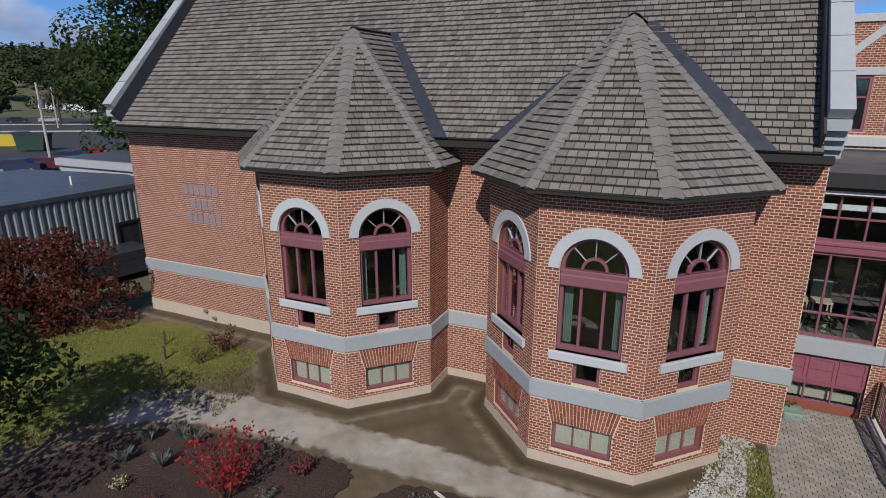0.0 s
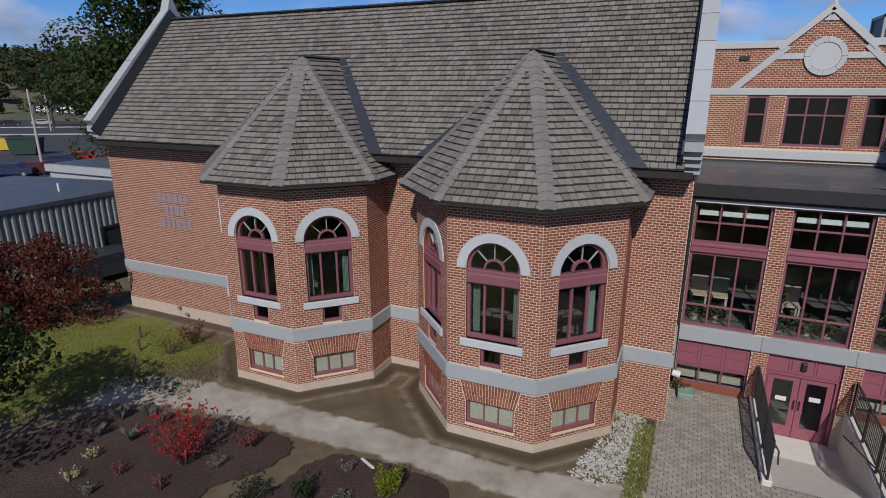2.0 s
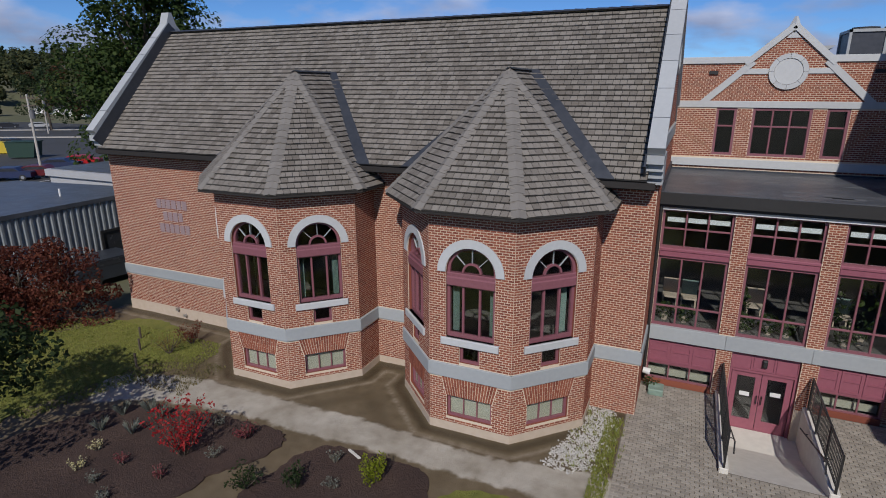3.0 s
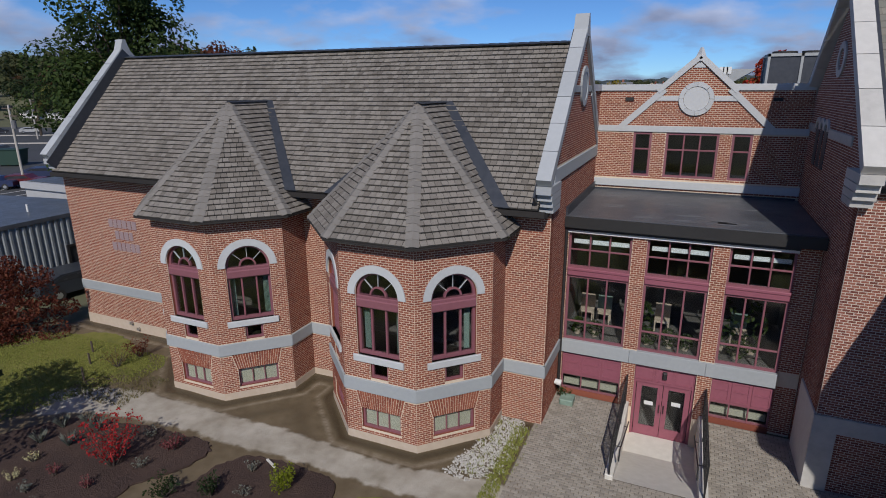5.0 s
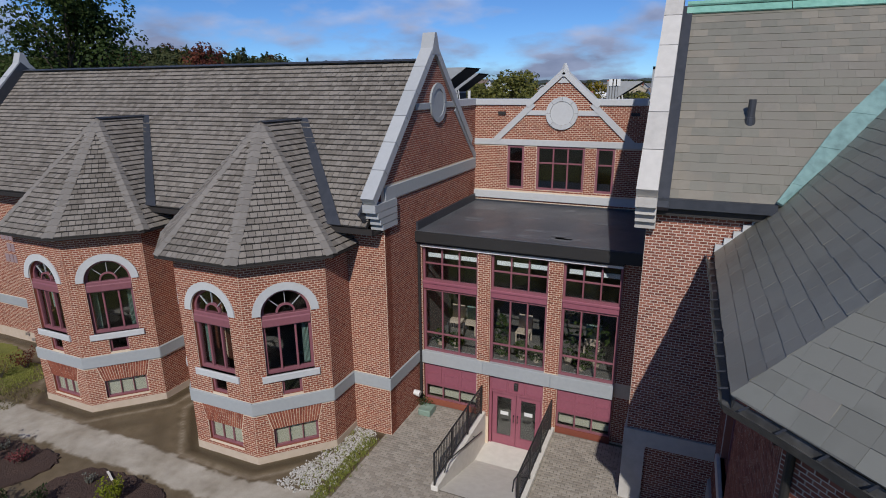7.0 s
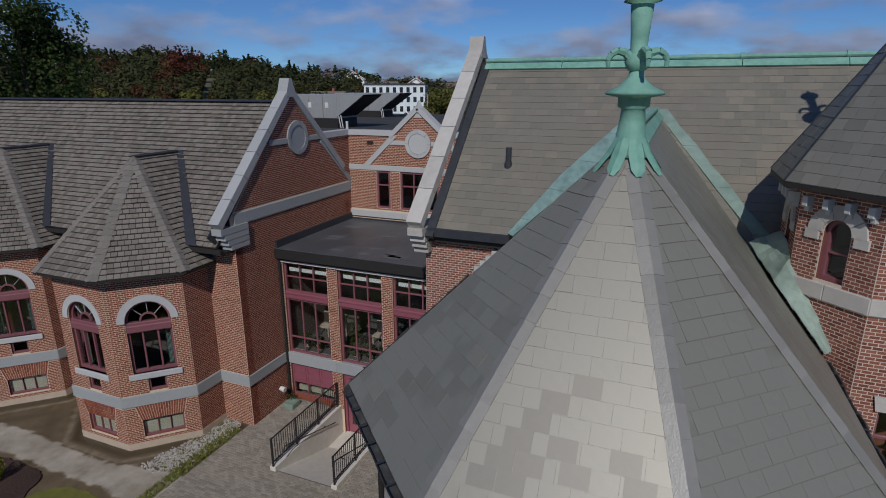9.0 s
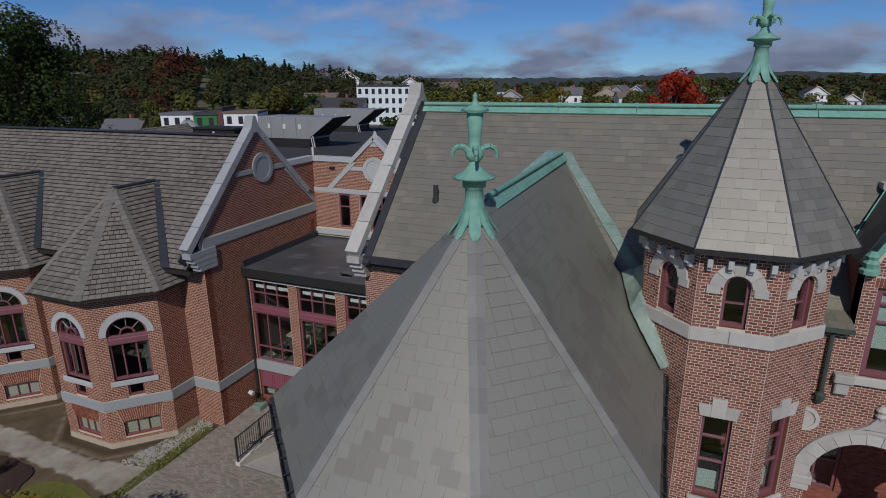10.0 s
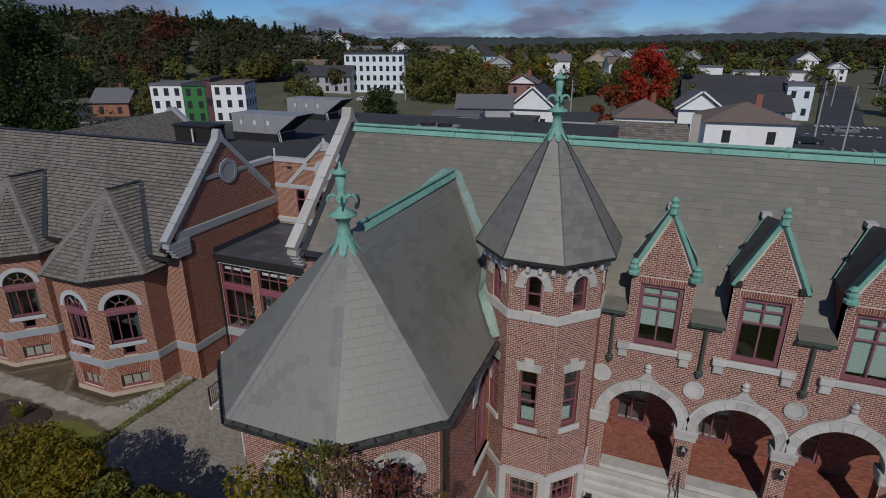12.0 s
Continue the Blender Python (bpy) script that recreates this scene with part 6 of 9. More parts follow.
for i, c in enumerate(AC):
    cc = fu(c)
    m = Mesh(); ring(m, F, cc, 4.1, 1.525, 1.62, -0.05, 0.09, 1, radians(0), radians(180), 0.0, 28)
    a_ = part("stone_arch", m, STONE_OLD, old, "weathered stone arch with an ogee tip")
    for k in range(13):
        m = Mesh(); ring(m, F, cc, 4.1, 1.21, 1.52, -0.5, 0.06, 1, math.pi * k / 13, math.pi * (k + 1) / 13); part("arch_stone", m, STONE_OLD, a_)
    m = Mesh(); slab(m, F, [(cc - 0.5, 5.62), (cc - 0.25, 5.74), (cc + 0.25, 5.74), (cc + 0.5, 5.62), (cc + 0.2, 5.86), (cc + 0.07, 6.06), (cc - 0.07, 6.06), (cc - 0.2, 5.86)], (), -0.02, 0.1); part("ogee", m, STONE_OLD, a_)
    m = Mesh(); lathe(m, F.p(cc, 6.04, 0.06), [(0.06, 0), (0.12, 0.1), (0.09, 0.18), (0.13, 0.26), (0.05, 0.36)], 10); part("crocket", m, STONE_OLD, a_)
    for x0, x1 in ((cc + 1.1, cc + 1.9),) + (((cc - 1.95, cc - 1.1),) if i == 0 else ()):
        m = Mesh(); soft_box(m, F, x0, x1, 3.86, 4.1, -0.52, 0.12, 0.03); soft_box(m, F, x0 + 0.04, x1 - 0.04, 3.66, 3.86, -0.5, 0.08, 0.02)
        part("impost", m, STONE_OLD, old, "moulded stone impost")
    for x in ((fu(22.93), fu(25.95)) if i == 0 else (cc + 1.5,)):
        m = Mesh(); ring(m, F, x, 5.72, 0.24, 0.33, -0.02, 0.07, 1, 0, 2 * math.pi, 0, 24); part("roundel_rim", m, STONE_OLD, old)
        m = Mesh(); slab(m, F, [(x + 0.25 * math.cos(j * math.pi / 12), 5.72 + 0.25 * math.sin(j * math.pi / 12)) for j in range(24)], (), -0.02, 0.03); part("roundel", m, STONE_OLD, old, "round stone roundel")
    # lantern on the pier
    t = part("lantern", Mesh(), BLACK_METAL, old, "black wall lantern on the pier")
    m = Mesh(); p = F.p(cc + 1.5, 3.3, 0.25); lathe(m, p, [(0.03, -0.18), (0.09, -0.12), (0.13, 0.12), (0.16, 0.14), (0.04, 0.26), (0.01, 0.3)], 6); rod(m, p + UP * 0.1, F.p(cc + 1.5, 3.4, 0), 0.02)
    t.data.from_pydata(m.v, [], m.f)
    # dormer
    cc += 0.07
    c = c + 0.07
    w = grid_window(F, cc - 0.68, cc + 0.68, 7.08, 9.32, 2, (8.45, 8.9), old, -0.12, 0.14, 0.06, label="large maroon dormer window")
    m = Mesh(); box(m, F, cc - 0.56, cc + 0.56, (7.75, 8.35, 7.3, 7.2)[i], 9.25, -0.24, -0.22); part("shade", m, SHADE_GREEN, w, "pale green roller shade part down")
    m = Mesh()
    soft_box(m, F, cc - 0.8, cc + 0.8, 6.86, 7.08, -0.02, 0.1, 0.02)
    for s in (-1, 1):
        soft_box(m, F, cc + s * 0.98 - 0.2, cc + s * 0.98 + 0.2, 6.88, 7.1, -0.02, 0.2, 0.02)
        soft_box(m, F, cc + s * 0.98 - 0.15, cc + s * 0.98 + 0.15, 6.56, 6.88, -0.02, 0.14, 0.03)
    part("sill", m, STONE_OLD, w, "stone sill with brackets")
    peak = F.p(cc, 11.85, 0)
    for s in (-1, 1):
        m = Mesh()
        foot = F.p(cc + s * 1.0, 9.72, 0)
        beam(m, foot + F.w * 0.0, peak + F.w * 0.0, F.w, 0.17, 0.05, 0.05)
        beam(m, foot + F.w * 0.1, peak + F.w * 0.1, F.w, 0.05, 0.09, 0.02)
        part("dormer_coping", m, COPPER, old, "green copper gable coping")
        # copper dormer roof running back into the slates
        m = Mesh()
        fb = Vector((foot.x, MYE + (9.72 - MZE) / ((MZR - MZE) / (MYR - MYE)), 9.72))
        pb = Vector((peak.x, 16.5, 11.12))
        pts = [foot, fb, pb, Vector((peak.x, FY, 11.8))]
        pts += [q + UP * 0.05 for q in pts]
        fs = [(0, 1, 2, 3), (7, 6, 5, 4), (0, 4, 5, 1), (1, 5, 6, 2), (2, 6, 7, 3)]
        m.add(pts, fs if s < 0 else [f[::-1] for f in fs])
        part("dormer_roof", m, LEAD, old, "dark metal-lined dormer roof with copper edges")
        m = Mesh(); beam(m, fb + Vector((-s * 0.03, -0.1, 0.06)), pb + Vector((-s * 0.03, -0.1, 0.06)), (-s * 0.45, 1, 0), 0.3, 0.03); part("valley_flashing", m, COPPER, old, "green copper valley flashing")
        m = Mesh(); beam(m, foot + Vector((0, 0.24, 0.07)), Vector((peak.x, FY + 0.24, 11.87)), (0, 1, 0), 0.34, 0.02); part("verge_sheet", m, COPPER_DULL, old, "dull copper verge sheet")
        # brick cheek
        m = Mesh(); x = F.p(cc + s * 0.97, 0, 0).x
        yb = MYE + (9.7 - MZE) / ((MZR - MZE) / (MYR - MYE))
        m.add([(x, FY, 8.0), (x, MYE + 0.3, 8.0), (x, yb, 9.7), (x, FY, 9.7)], [(0, 1, 2, 3)])
        m.add([(x - s * 0.25, FY, 8.0), (x - s * 0.25, MYE + 0.3, 8.0), (x - s * 0.25, yb, 9.7), (x - s * 0.25, FY, 9.7)], [(0, 1, 2, 3)])
        part("dormer_cheek", m, BRICK_OLD, old)
        m = Mesh(); p = F.p(cc + s * 0.94, 9.72, 0.1)
        if i == 1:
            soft_box(m, F, cc + s * 0.92 - 0.16, cc + s * 0.92 + 0.16, 9.66, 9.86, -0.3, 0.1, 0.02)
            part("pier_cap", m, DARK_TRIM, old, "dark metal pier cap")
            continue
        lathe(m, p, [(0.2, -0.06), (0.21, 0.04), (0.14, 0.08), (0.17, 0.2), (0.11, 0.28), (0.15, 0.36), (0.06, 0.46)], 8)
        part("dormer_urn", m, COPPER, old, "ribbed copper urn at the gable foot")
    m = Mesh(); lathe(m, peak + F.w * 0.1 + UP * 0.05, [(0.14, -0.1), (0.12, 0.08), (0.16, 0.14), (0.09, 0.22), (0.13, 0.32), (0.05, 0.42)], 8); part("dormer_finial", m, COPPER, old)
    m = Mesh(); cuboid(m, peak.x - 0.15, peak.x + 0.15, 16.2, 16.6, 11.12, 11.28); part("ridge_stop", m, STONE_OLD, old)
    # eave piece, gutter and hopper between the dormers
    for x0, x1 in ((fu(c) + 0.99, fu(c) + 2.01),) + (((0.75, fu(c) - 0.99),) if i == 0 else ()):
        m = Mesh(); G, go = roof_plane([(22 + x0, 13.08, 8.3), (22 + x1, 13.08, 8.3), (22 + x1, 13.78, main_z(13.78) + 0.01), (22 + x0, 13.78, main_z(13.78) + 0.01)])
        slab(m, G, go, (), -0.1, 0.0); es = part("eave_slating", m, SLATE, old); m = Mesh(); courses(m, G, go, (), (0.36, 0.27), 0.005, 0.011, rng, True, 0.01, open_joint=0.006); stuff(part("slate_field", m, SLATE, es))
        m = Mesh(); box(m, F, x0, x1, 8.19, 8.3, 0.06, 0.27); part("gutter", m, PIPE, old, "dark copper box gutter between dormers")
        xm = (x0 + x1) / 2
        m = Mesh(); rod(m, F.p(xm, 8.14, 0.1), F.p(xm, 6.5, 0.1), 0.055, None, 8); dp = part("downpipe", m, PIPE, old, "dull dark copper rain pipe")
        m = Mesh(); lathe(m, F.p(xm, 6.35, 0.1), [(0.03, -0.12), (0.11, 0), (0.13, 0.14), (0.06, 0.2)], 8); part("hopper", m, PIPE, dp)
# the roof edge between the dormers is the main roof; inside of the loggia
m = Mesh()
LB = Plane((22.0, 15.9, 0), (1, 0, 0), UP)
slab(m, LB, rect(0, 24, 1.6, 6.8), [rect(fu(c) - 0.95, fu(c) + 0.25, 2.0, 4.6) for c in AC], -0.3, 0)
part("loggia_back_wall", m, BRICK_OLD, old, "brick back wall of the loggia")
tl = Mesh(); courses(tl, LB, rect(0, 24, 1.7, 6.7), [rect(fu(c) - 0.97, fu(c) + 0.27, 2.0, 4.6) for c in AC], rng=rng)
stuff(part("brickwork", tl, BRICK_OLD, w0))
for c in AC:
    w = grid_window(LB, fu(c) - 0.95, fu(c) + 0.25, 2.0, 4.6, 2, (3.0,), old, -0.1, 0.09, 0.07, label="maroon window inside the loggia")
m = Mesh(); cuboid(m, 22.0, 46, 13.82, 16.7, 1.5, 1.745); part("loggia_floor", m, GRANITE, old, "grey granite loggia floor edge")
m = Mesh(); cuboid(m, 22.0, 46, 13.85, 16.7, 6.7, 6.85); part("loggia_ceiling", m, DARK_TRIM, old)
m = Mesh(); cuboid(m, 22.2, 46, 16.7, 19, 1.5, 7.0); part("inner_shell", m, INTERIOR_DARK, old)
pv = Mesh(); courses(pv, Plane((22.2, 13.87, 1.75), (1, 0, 0), (0, 1, 0)), rect(0, 14, 0, 2.6), (), (0.2, 0.1), 0.01, 0.01, rng)
stuff(part("loggia_paving", pv, surface("red_paving_brick", [(0.26, 0.08, 0.052), (0.40, 0.145, 0.096)], 0.85, 8, 0.2, pieces=0.5), old, "red brick loggia paving"))
for i, c in enumerate(AC[:-1]):
    m = Mesh(); F2 = Plane((c + 1.22 + 0.1, 13.81, 0), (0, 1, 0), UP)
    cuboid(m, c + 1.35, c + 1.62, 13.81, 16.4, 5.3, 6.7); part("cross_wall", m, BRICK_OLD, old)
for c in AC:
    m = Mesh(); soft_box(m, F, fu(c) - 1.215, fu(c) + 1.215, 1.6, 1.79, -0.55, 0.04, 0.02); part("arch_sill", m, GRANITE, old, "worn granite sill across the arch")
# front steps
for i in range(9):
    t = Mesh(); F2 = Plane((22.4, 13.1 - 0.0, 0), (1, 0, 0), UP)
    soft_box(t, F2, 0.2 if i < 3 else 0.75, 14, 1.56 - 0.17 * (i + 1), 1.56 - 0.17 * i, -0.4, 0.12 + 0.30 * i, 0.02)
    part("step", t, GRANITE, old, "grey stained granite entrance step" if i == 0 else "")
for x in (25.95, 28.95):
    h = thing("stair_rail", (x, 12, 0.6), "thin black iron handrail on the entrance steps", "handrail", "handrails on the steps")
    m = Mesh(); rod(m, (x, 13.0, 2.5), (x, 10.6, 1.15), 0.025); part("rail", m, BLACK_METAL, h)
    for y, z in ((12.95, 2.47), (11.8, 1.83), (10.65, 1.18)):
        m = Mesh(); rod(m, (x, y, z - 1.05), (x, y, z), 0.022); part("post", m, BLACK_METAL, h)
# closing walls
m = Mesh()
cuboid(m, MX1 - 0.3, MX1, FY, 23.5, 0, 9); cuboid(m, MX0, MX1, 23.2, 23.5, 0, 8.6); cuboid(m, 19.0, 22.4, 13.9, 14.3, 0, 8.0)
part("closing_wall", m, BRICK_OLD, old)


# ---- the ground ----
rng = random.Random(31)


def terrain(x, y):
    hill = 26 * math.exp(-(((x + 310) / 170) ** 2 + ((y - 265) / 150) ** 2))
    far = 7 * math.exp(-(((y - 700) / 260) ** 2)) + 4 * math.sin(x * 0.004) * min(1, max(0, (y - 250) / 300))
    d = math.hypot(x + 5, y - 10)
    k = min(1.0, max(0.0, (d - 30) / 40))
    west = -0.5 * min(1, max(0, (-x - 15) / 10)) if y < 40 else -0.5
    z = k * (hill + far - 1.0) + (1 - k) * west - 0.06
    off = max(-192 - x, x + 46, y - 112, 8 - y, 0.0)
    return min(z, -0.75) + (z - min(z, -0.75)) * min(1.0, off / 25) if off < 25 else z


xs = [-3000, -1500, -900, -650] + list(range(-520, -60, 20)) + list(range(-60, 60, 4)) + list(range(60, 420, 20)) + [500, 700, 1000, 1600, 3000]
ys = [-1500, -600, -200, -100] + list(range(-60, 60, 4)) + list(range(60, 900, 20)) + [1000, 1300, 1800, 2600, 3600]
m = Mesh()
m.add([(x, y, terrain(x, y)) for y in ys for x in xs], [(j * len(xs) + i, j * len(xs) + i + 1, (j + 1) * len(xs) + i + 1, (j + 1) * len(xs) + i) for j in range(len(ys) - 1) for i in range(len(xs) - 1) if not (xs[i] == 4 and ys[j] in (12, 16))])
setting("ground", m, FIELD, "grassy ground reaching to the wooded horizon", "ground")


def ragged(pts, step=0.25, amp=0.08, rg=rng):
    """An outline with its edges broken up."""
    out = []
    for i in range(len(pts)):
        a, b = Vector(pts[i]), Vector(pts[(i + 1) % len(pts)])
        n = max(1, int((b - a).length / step))
        for k in range(n):
            p = a.lerp(b, k / n)
            out.append((p.x + rg.uniform(-amp, amp), p.y + rg.uniform(-amp, amp)))
    return out


def smooth_loop(pts, n=6):
    out = []
    k = len(pts)
    for i in range(k):
        p0, p1, p2, p3 = (Vector(pts[(i + j - 1) % k]) for j in range(4))
        for s in range(n):
            t = s / n
            out.append(tuple(0.5 * ((2 * p1) + (p2 - p0) * t + (2 * p0 - 5 * p1 + 4 * p2 - p3) * t * t + (3 * p1 - p0 - 3 * p2 + p3) * t ** 3)))
    return out


def sheet(name, pts, z, material, label, category, amp=0.06, relief=0.0):
    out = ragged(pts, 0.2, amp)
    m = Mesh()
    slab(m, WORLD, out, (), z - 0.12, z)
    return setting(name, m, material, label, category)


sheet("lawn", smooth_loop([(-24, 8.0), (-19.4, 10.4), (-17.4, 12.9), (-15.8, 13.4), (-14.3, 12.9), (-12.6, 12.3), (-12.2, 11.2), (-13.3, 10.4), (-13.7, 8.6), (-14.2, 7.0), (-14.6, 4.5), (-22, 4)]), 0.02, TURF, "short dry green lawn", "lawn", 0.08)
PATH_LOOP = smooth_loop([(-13.6, 9.3), (-12.6, 9.95), (-11.1, 10.4), (-9.3, 10.5), (-8.0, 10.53), (-6.2, 10.5), (-4.5, 10.57), (-2.85, 10.5), (-0.5, 10.4), (0.7, 10.65), (1.5, 10.8), (2.7, 10.75), (2.7, 9.3), (0.6, 9.4), (-0.9, 9.42), (-2.6, 9.4), (-3.8, 9.42), (-5.9, 9.28), (-7.1, 9.32), (-8.5, 9.24), (-9.9, 9.06), (-11.5, 8.7), (-12.8, 8.0)])


def earth_material():
    """Damp soil, worn into a pale dusty path and washed along the drip lines."""
    m = bpy.data.materials.new("damp_soil_and_dust")
    m.use_nodes = True
    n, l = m.node_tree.nodes, m.node_tree.links
    p = n["Principled BSDF"]
    tc = n.new("ShaderNodeTexCoord")

    def noise(scale, detail=5):
        t = n.new("ShaderNodeTexNoise"); t.inputs["Scale"].default_value, t.inputs["Detail"].default_value = scale, detail
        l.new(tc.outputs["Object"], t.inputs["Vector"])
        return t.outputs["Fac"]

    def ramp(fac, cols, lo=0.3, hi=0.7):
        r = n.new("ShaderNodeValToRGB")
        r.color_ramp.elements[0].position, r.color_ramp.elements[1].position = lo, hi
        r.color_ramp.elements[0].color, r.color_ramp.elements[1].color = (*cols[0], 1), (*cols[1], 1)
        l.new(fac, r.inputs[0])
        return r.outputs[0]

    def ragged_mask(name, amount, lo, hi):
        at_ = n.new("ShaderNodeAttribute"); at_.attribute_name = name
        k = n.new("ShaderNodeMath"); k.operation = "MULTIPLY_ADD"; k.inputs[1].default_value = amount
        l.new(mid, k.inputs[0]); l.new(at_.outputs["Fac"], k.inputs[2])
        r = n.new("ShaderNodeMapRange"); r.interpolation_type = "SMOOTHSTEP"
        r.inputs["From Min"].default_value, r.inputs["From Max"].default_value = lo + amount * 0.5, hi + amount * 0.5
        l.new(k.outputs[0], r.inputs["Value"])
        return r.outputs[0]

    def mix(fac, a_, b_):
        x = n.new("ShaderNodeMix"); x.data_type = "RGBA"
        l.new(fac, x.inputs["Factor"]); l.new(a_, x.inputs["A"]); l.new(b_, x.inputs["B"])
        return x.outputs["Result"]
    mid, grit, broad = noise(2.6, 8), noise(38, 4), noise(0.8, 4)
    soil_c = mix(grit, ramp(broad, ((0.085, 0.060, 0.030), (0.155, 0.115, 0.066))), ramp(mid, ((0.10, 0.073, 0.040), (0.19, 0.148, 0.094))))
    dust_c = mix(grit, ramp(mid, ((0.22, 0.19, 0.145), (0.42, 0.38, 0.315))), ramp(broad, ((0.30, 0.265, 0.21), (0.52, 0.48, 0.415)), 0.35, 0.65))
    wash_c = ramp(grit, ((0.20, 0.16, 0.11), (0.33, 0.28, 0.21)))
    worn, wash, wet = ragged_mask("worn", 0.9, 0.35, 0.7), ragged_mask("wash", 1.0, 0.35, 1.4), ragged_mask("wet", 0.8, 0.3, 0.9)
    wet_c = ramp(mid, ((0.045, 0.033, 0.017), (0.075, 0.057, 0.032)))
    c = mix(wet, soil_c, wet_c)
    c = mix(wash, c, wash_c)
    c = mix(worn, c, dust_c)
    l.new(c, p.inputs["Base Color"])
    rg_ = n.new("ShaderNodeMapRange"); rg_.inputs["To Min"].default_value, rg_.inputs["To Max"].default_value = 0.75, 0.42
    l.new(wet, rg_.inputs["Value"]); l.new(rg_.outputs[0], p.inputs["Roughness"])
    bp = n.new("ShaderNodeBump"); bp.inputs["Strength"].default_value, bp.inputs["Distance"].default_value = 0.55, 0.03
    ad = n.new("ShaderNodeMath"); ad.operation = "MULTIPLY_ADD"; ad.inputs[1].default_value = 0.5
    l.new(grit, ad.inputs[0]); l.new(mid, ad.inputs[2]); l.new(ad.outputs[0], bp.inputs["Height"]); l.new(bp.outputs[0], p.inputs["Normal"])
    return m


EARTH = earth_material()


def inside_depth(x, y, loop):
    """Distance to a loop, positive inside it."""
    import numpy as np
    lp = np.array(loop)
    a_, b_ = lp, np.roll(lp, -1, 0)
    d = b_ - a_
    t_ = np.clip(((x - a_[:, 0]) * d[:, 0] + (y - a_[:, 1]) * d[:, 1]) / (d ** 2).sum(1), 0, 1)
    dist = np.hypot(a_[:, 0] + t_ * d[:, 0] - x, a_[:, 1] + t_ * d[:, 1] - y).min()
    cr_ = ((a_[:, 1] > y) != (b_[:, 1] > y)) & (x < a_[:, 0] + (y - a_[:, 1]) * d[:, 0] / np.where(d[:, 1] == 0, 1e-9, d[:, 1]))
    return dist if cr_.sum() % 2 else -dist


def bay_gap(x, y):
    """Distance out from the nearer bay's walls."""
    best = 99
    for cx in (-8.735, -1.355):
        dx, dy = abs(x - cx), max(0.0, 14.01 - y)
        best = min(best, max(dx - 2.86, dy - 2.86, (dx + dy) * 0.70711 - 2.86))
    return min(best, 14.0 - y) if y > 13.0 else best


def earth_sheet():
    step = 0.13
    nx, ny = int(22.3 / step), int(11.0 / step)
    pts, worn, wash, wet = [], [], [], []
    for j in range(ny + 1):
        for i in range(nx + 1):
            x, y = -19.1 + i * step, 3.25 + j * step
            g = bay_gap(x, y)
            w_ = inside_depth(x, y, PATH_LOOP)
            pts.append((x, y, 0.008 * math.sin(x * 3.1 + y) * math.sin(y * 2.7 - x) + (0.006 if w_ > 0 else -0.004) - 0.012 * math.exp(-((g - 0.57) / 0.14) ** 2)))
            worn.append(min(1, max(0, 0.5 + w_ / 0.5)))
            wash.append(math.exp(-((g - 0.57) / 0.13) ** 2))
            wet.append(0.9 * math.exp(-((g - 0.22) / 0.24) ** 2) + 0.55 * math.exp(-((g - 1.3) / 0.5) ** 2))
    for name, keep, label, cat in (("soil", lambda v: v < 0.5, "bare damp brown soil round the bays", "soil"), ("path", lambda v: v >= 0.5, "pale worn stone-dust path", "path")):
        used, fs = {}, []
        for j in range(ny):
            for i in range(nx):
                k = j * (nx + 1) + i
                if pts[k][0] > 3.0 and pts[k][1] < 4.5:
                    continue
                if keep(worn[k]):
                    fs.append([used.setdefault(q, len(used)) for q in (k, k + 1, k + nx + 2, k + nx + 1)])
        me = bpy.data.meshes.new(name)
        me.from_pydata([pts[q] for q in used], [], fs)
        for an, vals in (("worn", worn), ("wash", wash), ("wet", wet)):
            me.attributes.new(an, "FLOAT", "POINT").data.foreach_set("value", [vals[q] for q in used])
        me.update()
        tagged(part(name, me, EARTH, None), label, cat, "", "structure")


earth_sheet()
sheet("mulch_bed", smooth_loop([(-13.0, 5.6), (-11.95, 7.7), (-11.05, 8.5), (-9.6, 8.76), (-8.3, 9.0), (-7.3, 9.06), (-6.35, 9.05), (-5.9, 8.8), (-5.88, 8.2), (-6.15, 7.5), (-6.65, 6.9), (-6.8, 6.0), (-7.6, 5.0), (-9.5, 3.8), (-12.0, 3.6)]), 0.05, MULCH, "dark bark mulch planting bed", "planting bed")
sheet("mulch_bed", smooth_loop([(-5.5, 6.9), (-5.25, 7.6), (-5.15, 8.35), (-4.6, 9.02), (-3.6, 9.24), (-2.5, 9.18), (-1.75, 9.1), (-1.35, 8.5), (-0.9, 7.4), (-0.9, 5.8), (-2.6, 4.8), (-4.8, 5.2)]), 0.05, MULCH, "dark bark mulch planting bed", "planting bed")
sheet("verge", smooth_loop([(-1.0, 7.6), (-0.9, 8.7), (0.2, 9.1), (1.4, 8.95), (2.6, 8.7), (2.6, 5.0), (0.5, 4.2)]), 0.02, TURF, "strip of rough grass beside the paving", "lawn")
sheet("south_lawn", [(12.05, 3), (40, 3), (40, -40), (-40, -40), (-40, 3), (-16, 3.2), (-9, 3.2), (-1, 3.3), (1, 3.5), (12.05, 3.5)], -0.01, TURF, "open lawn south of the building", "lawn")
sheet("forecourt", rect(19.8, 46, 3.2, 10.8), 0.0, CONCRETE, "concrete forecourt before the steps", "pavement", 0.02)
sheet("border", [(11.2, 2.9), (19.6, 2.9), (19.6, 5.8), (18.2, 4.6), (13.3, 4.6), (11.6, 6.4)], 0.03, MULCH, "planting border under the pavilion", "planting bed")
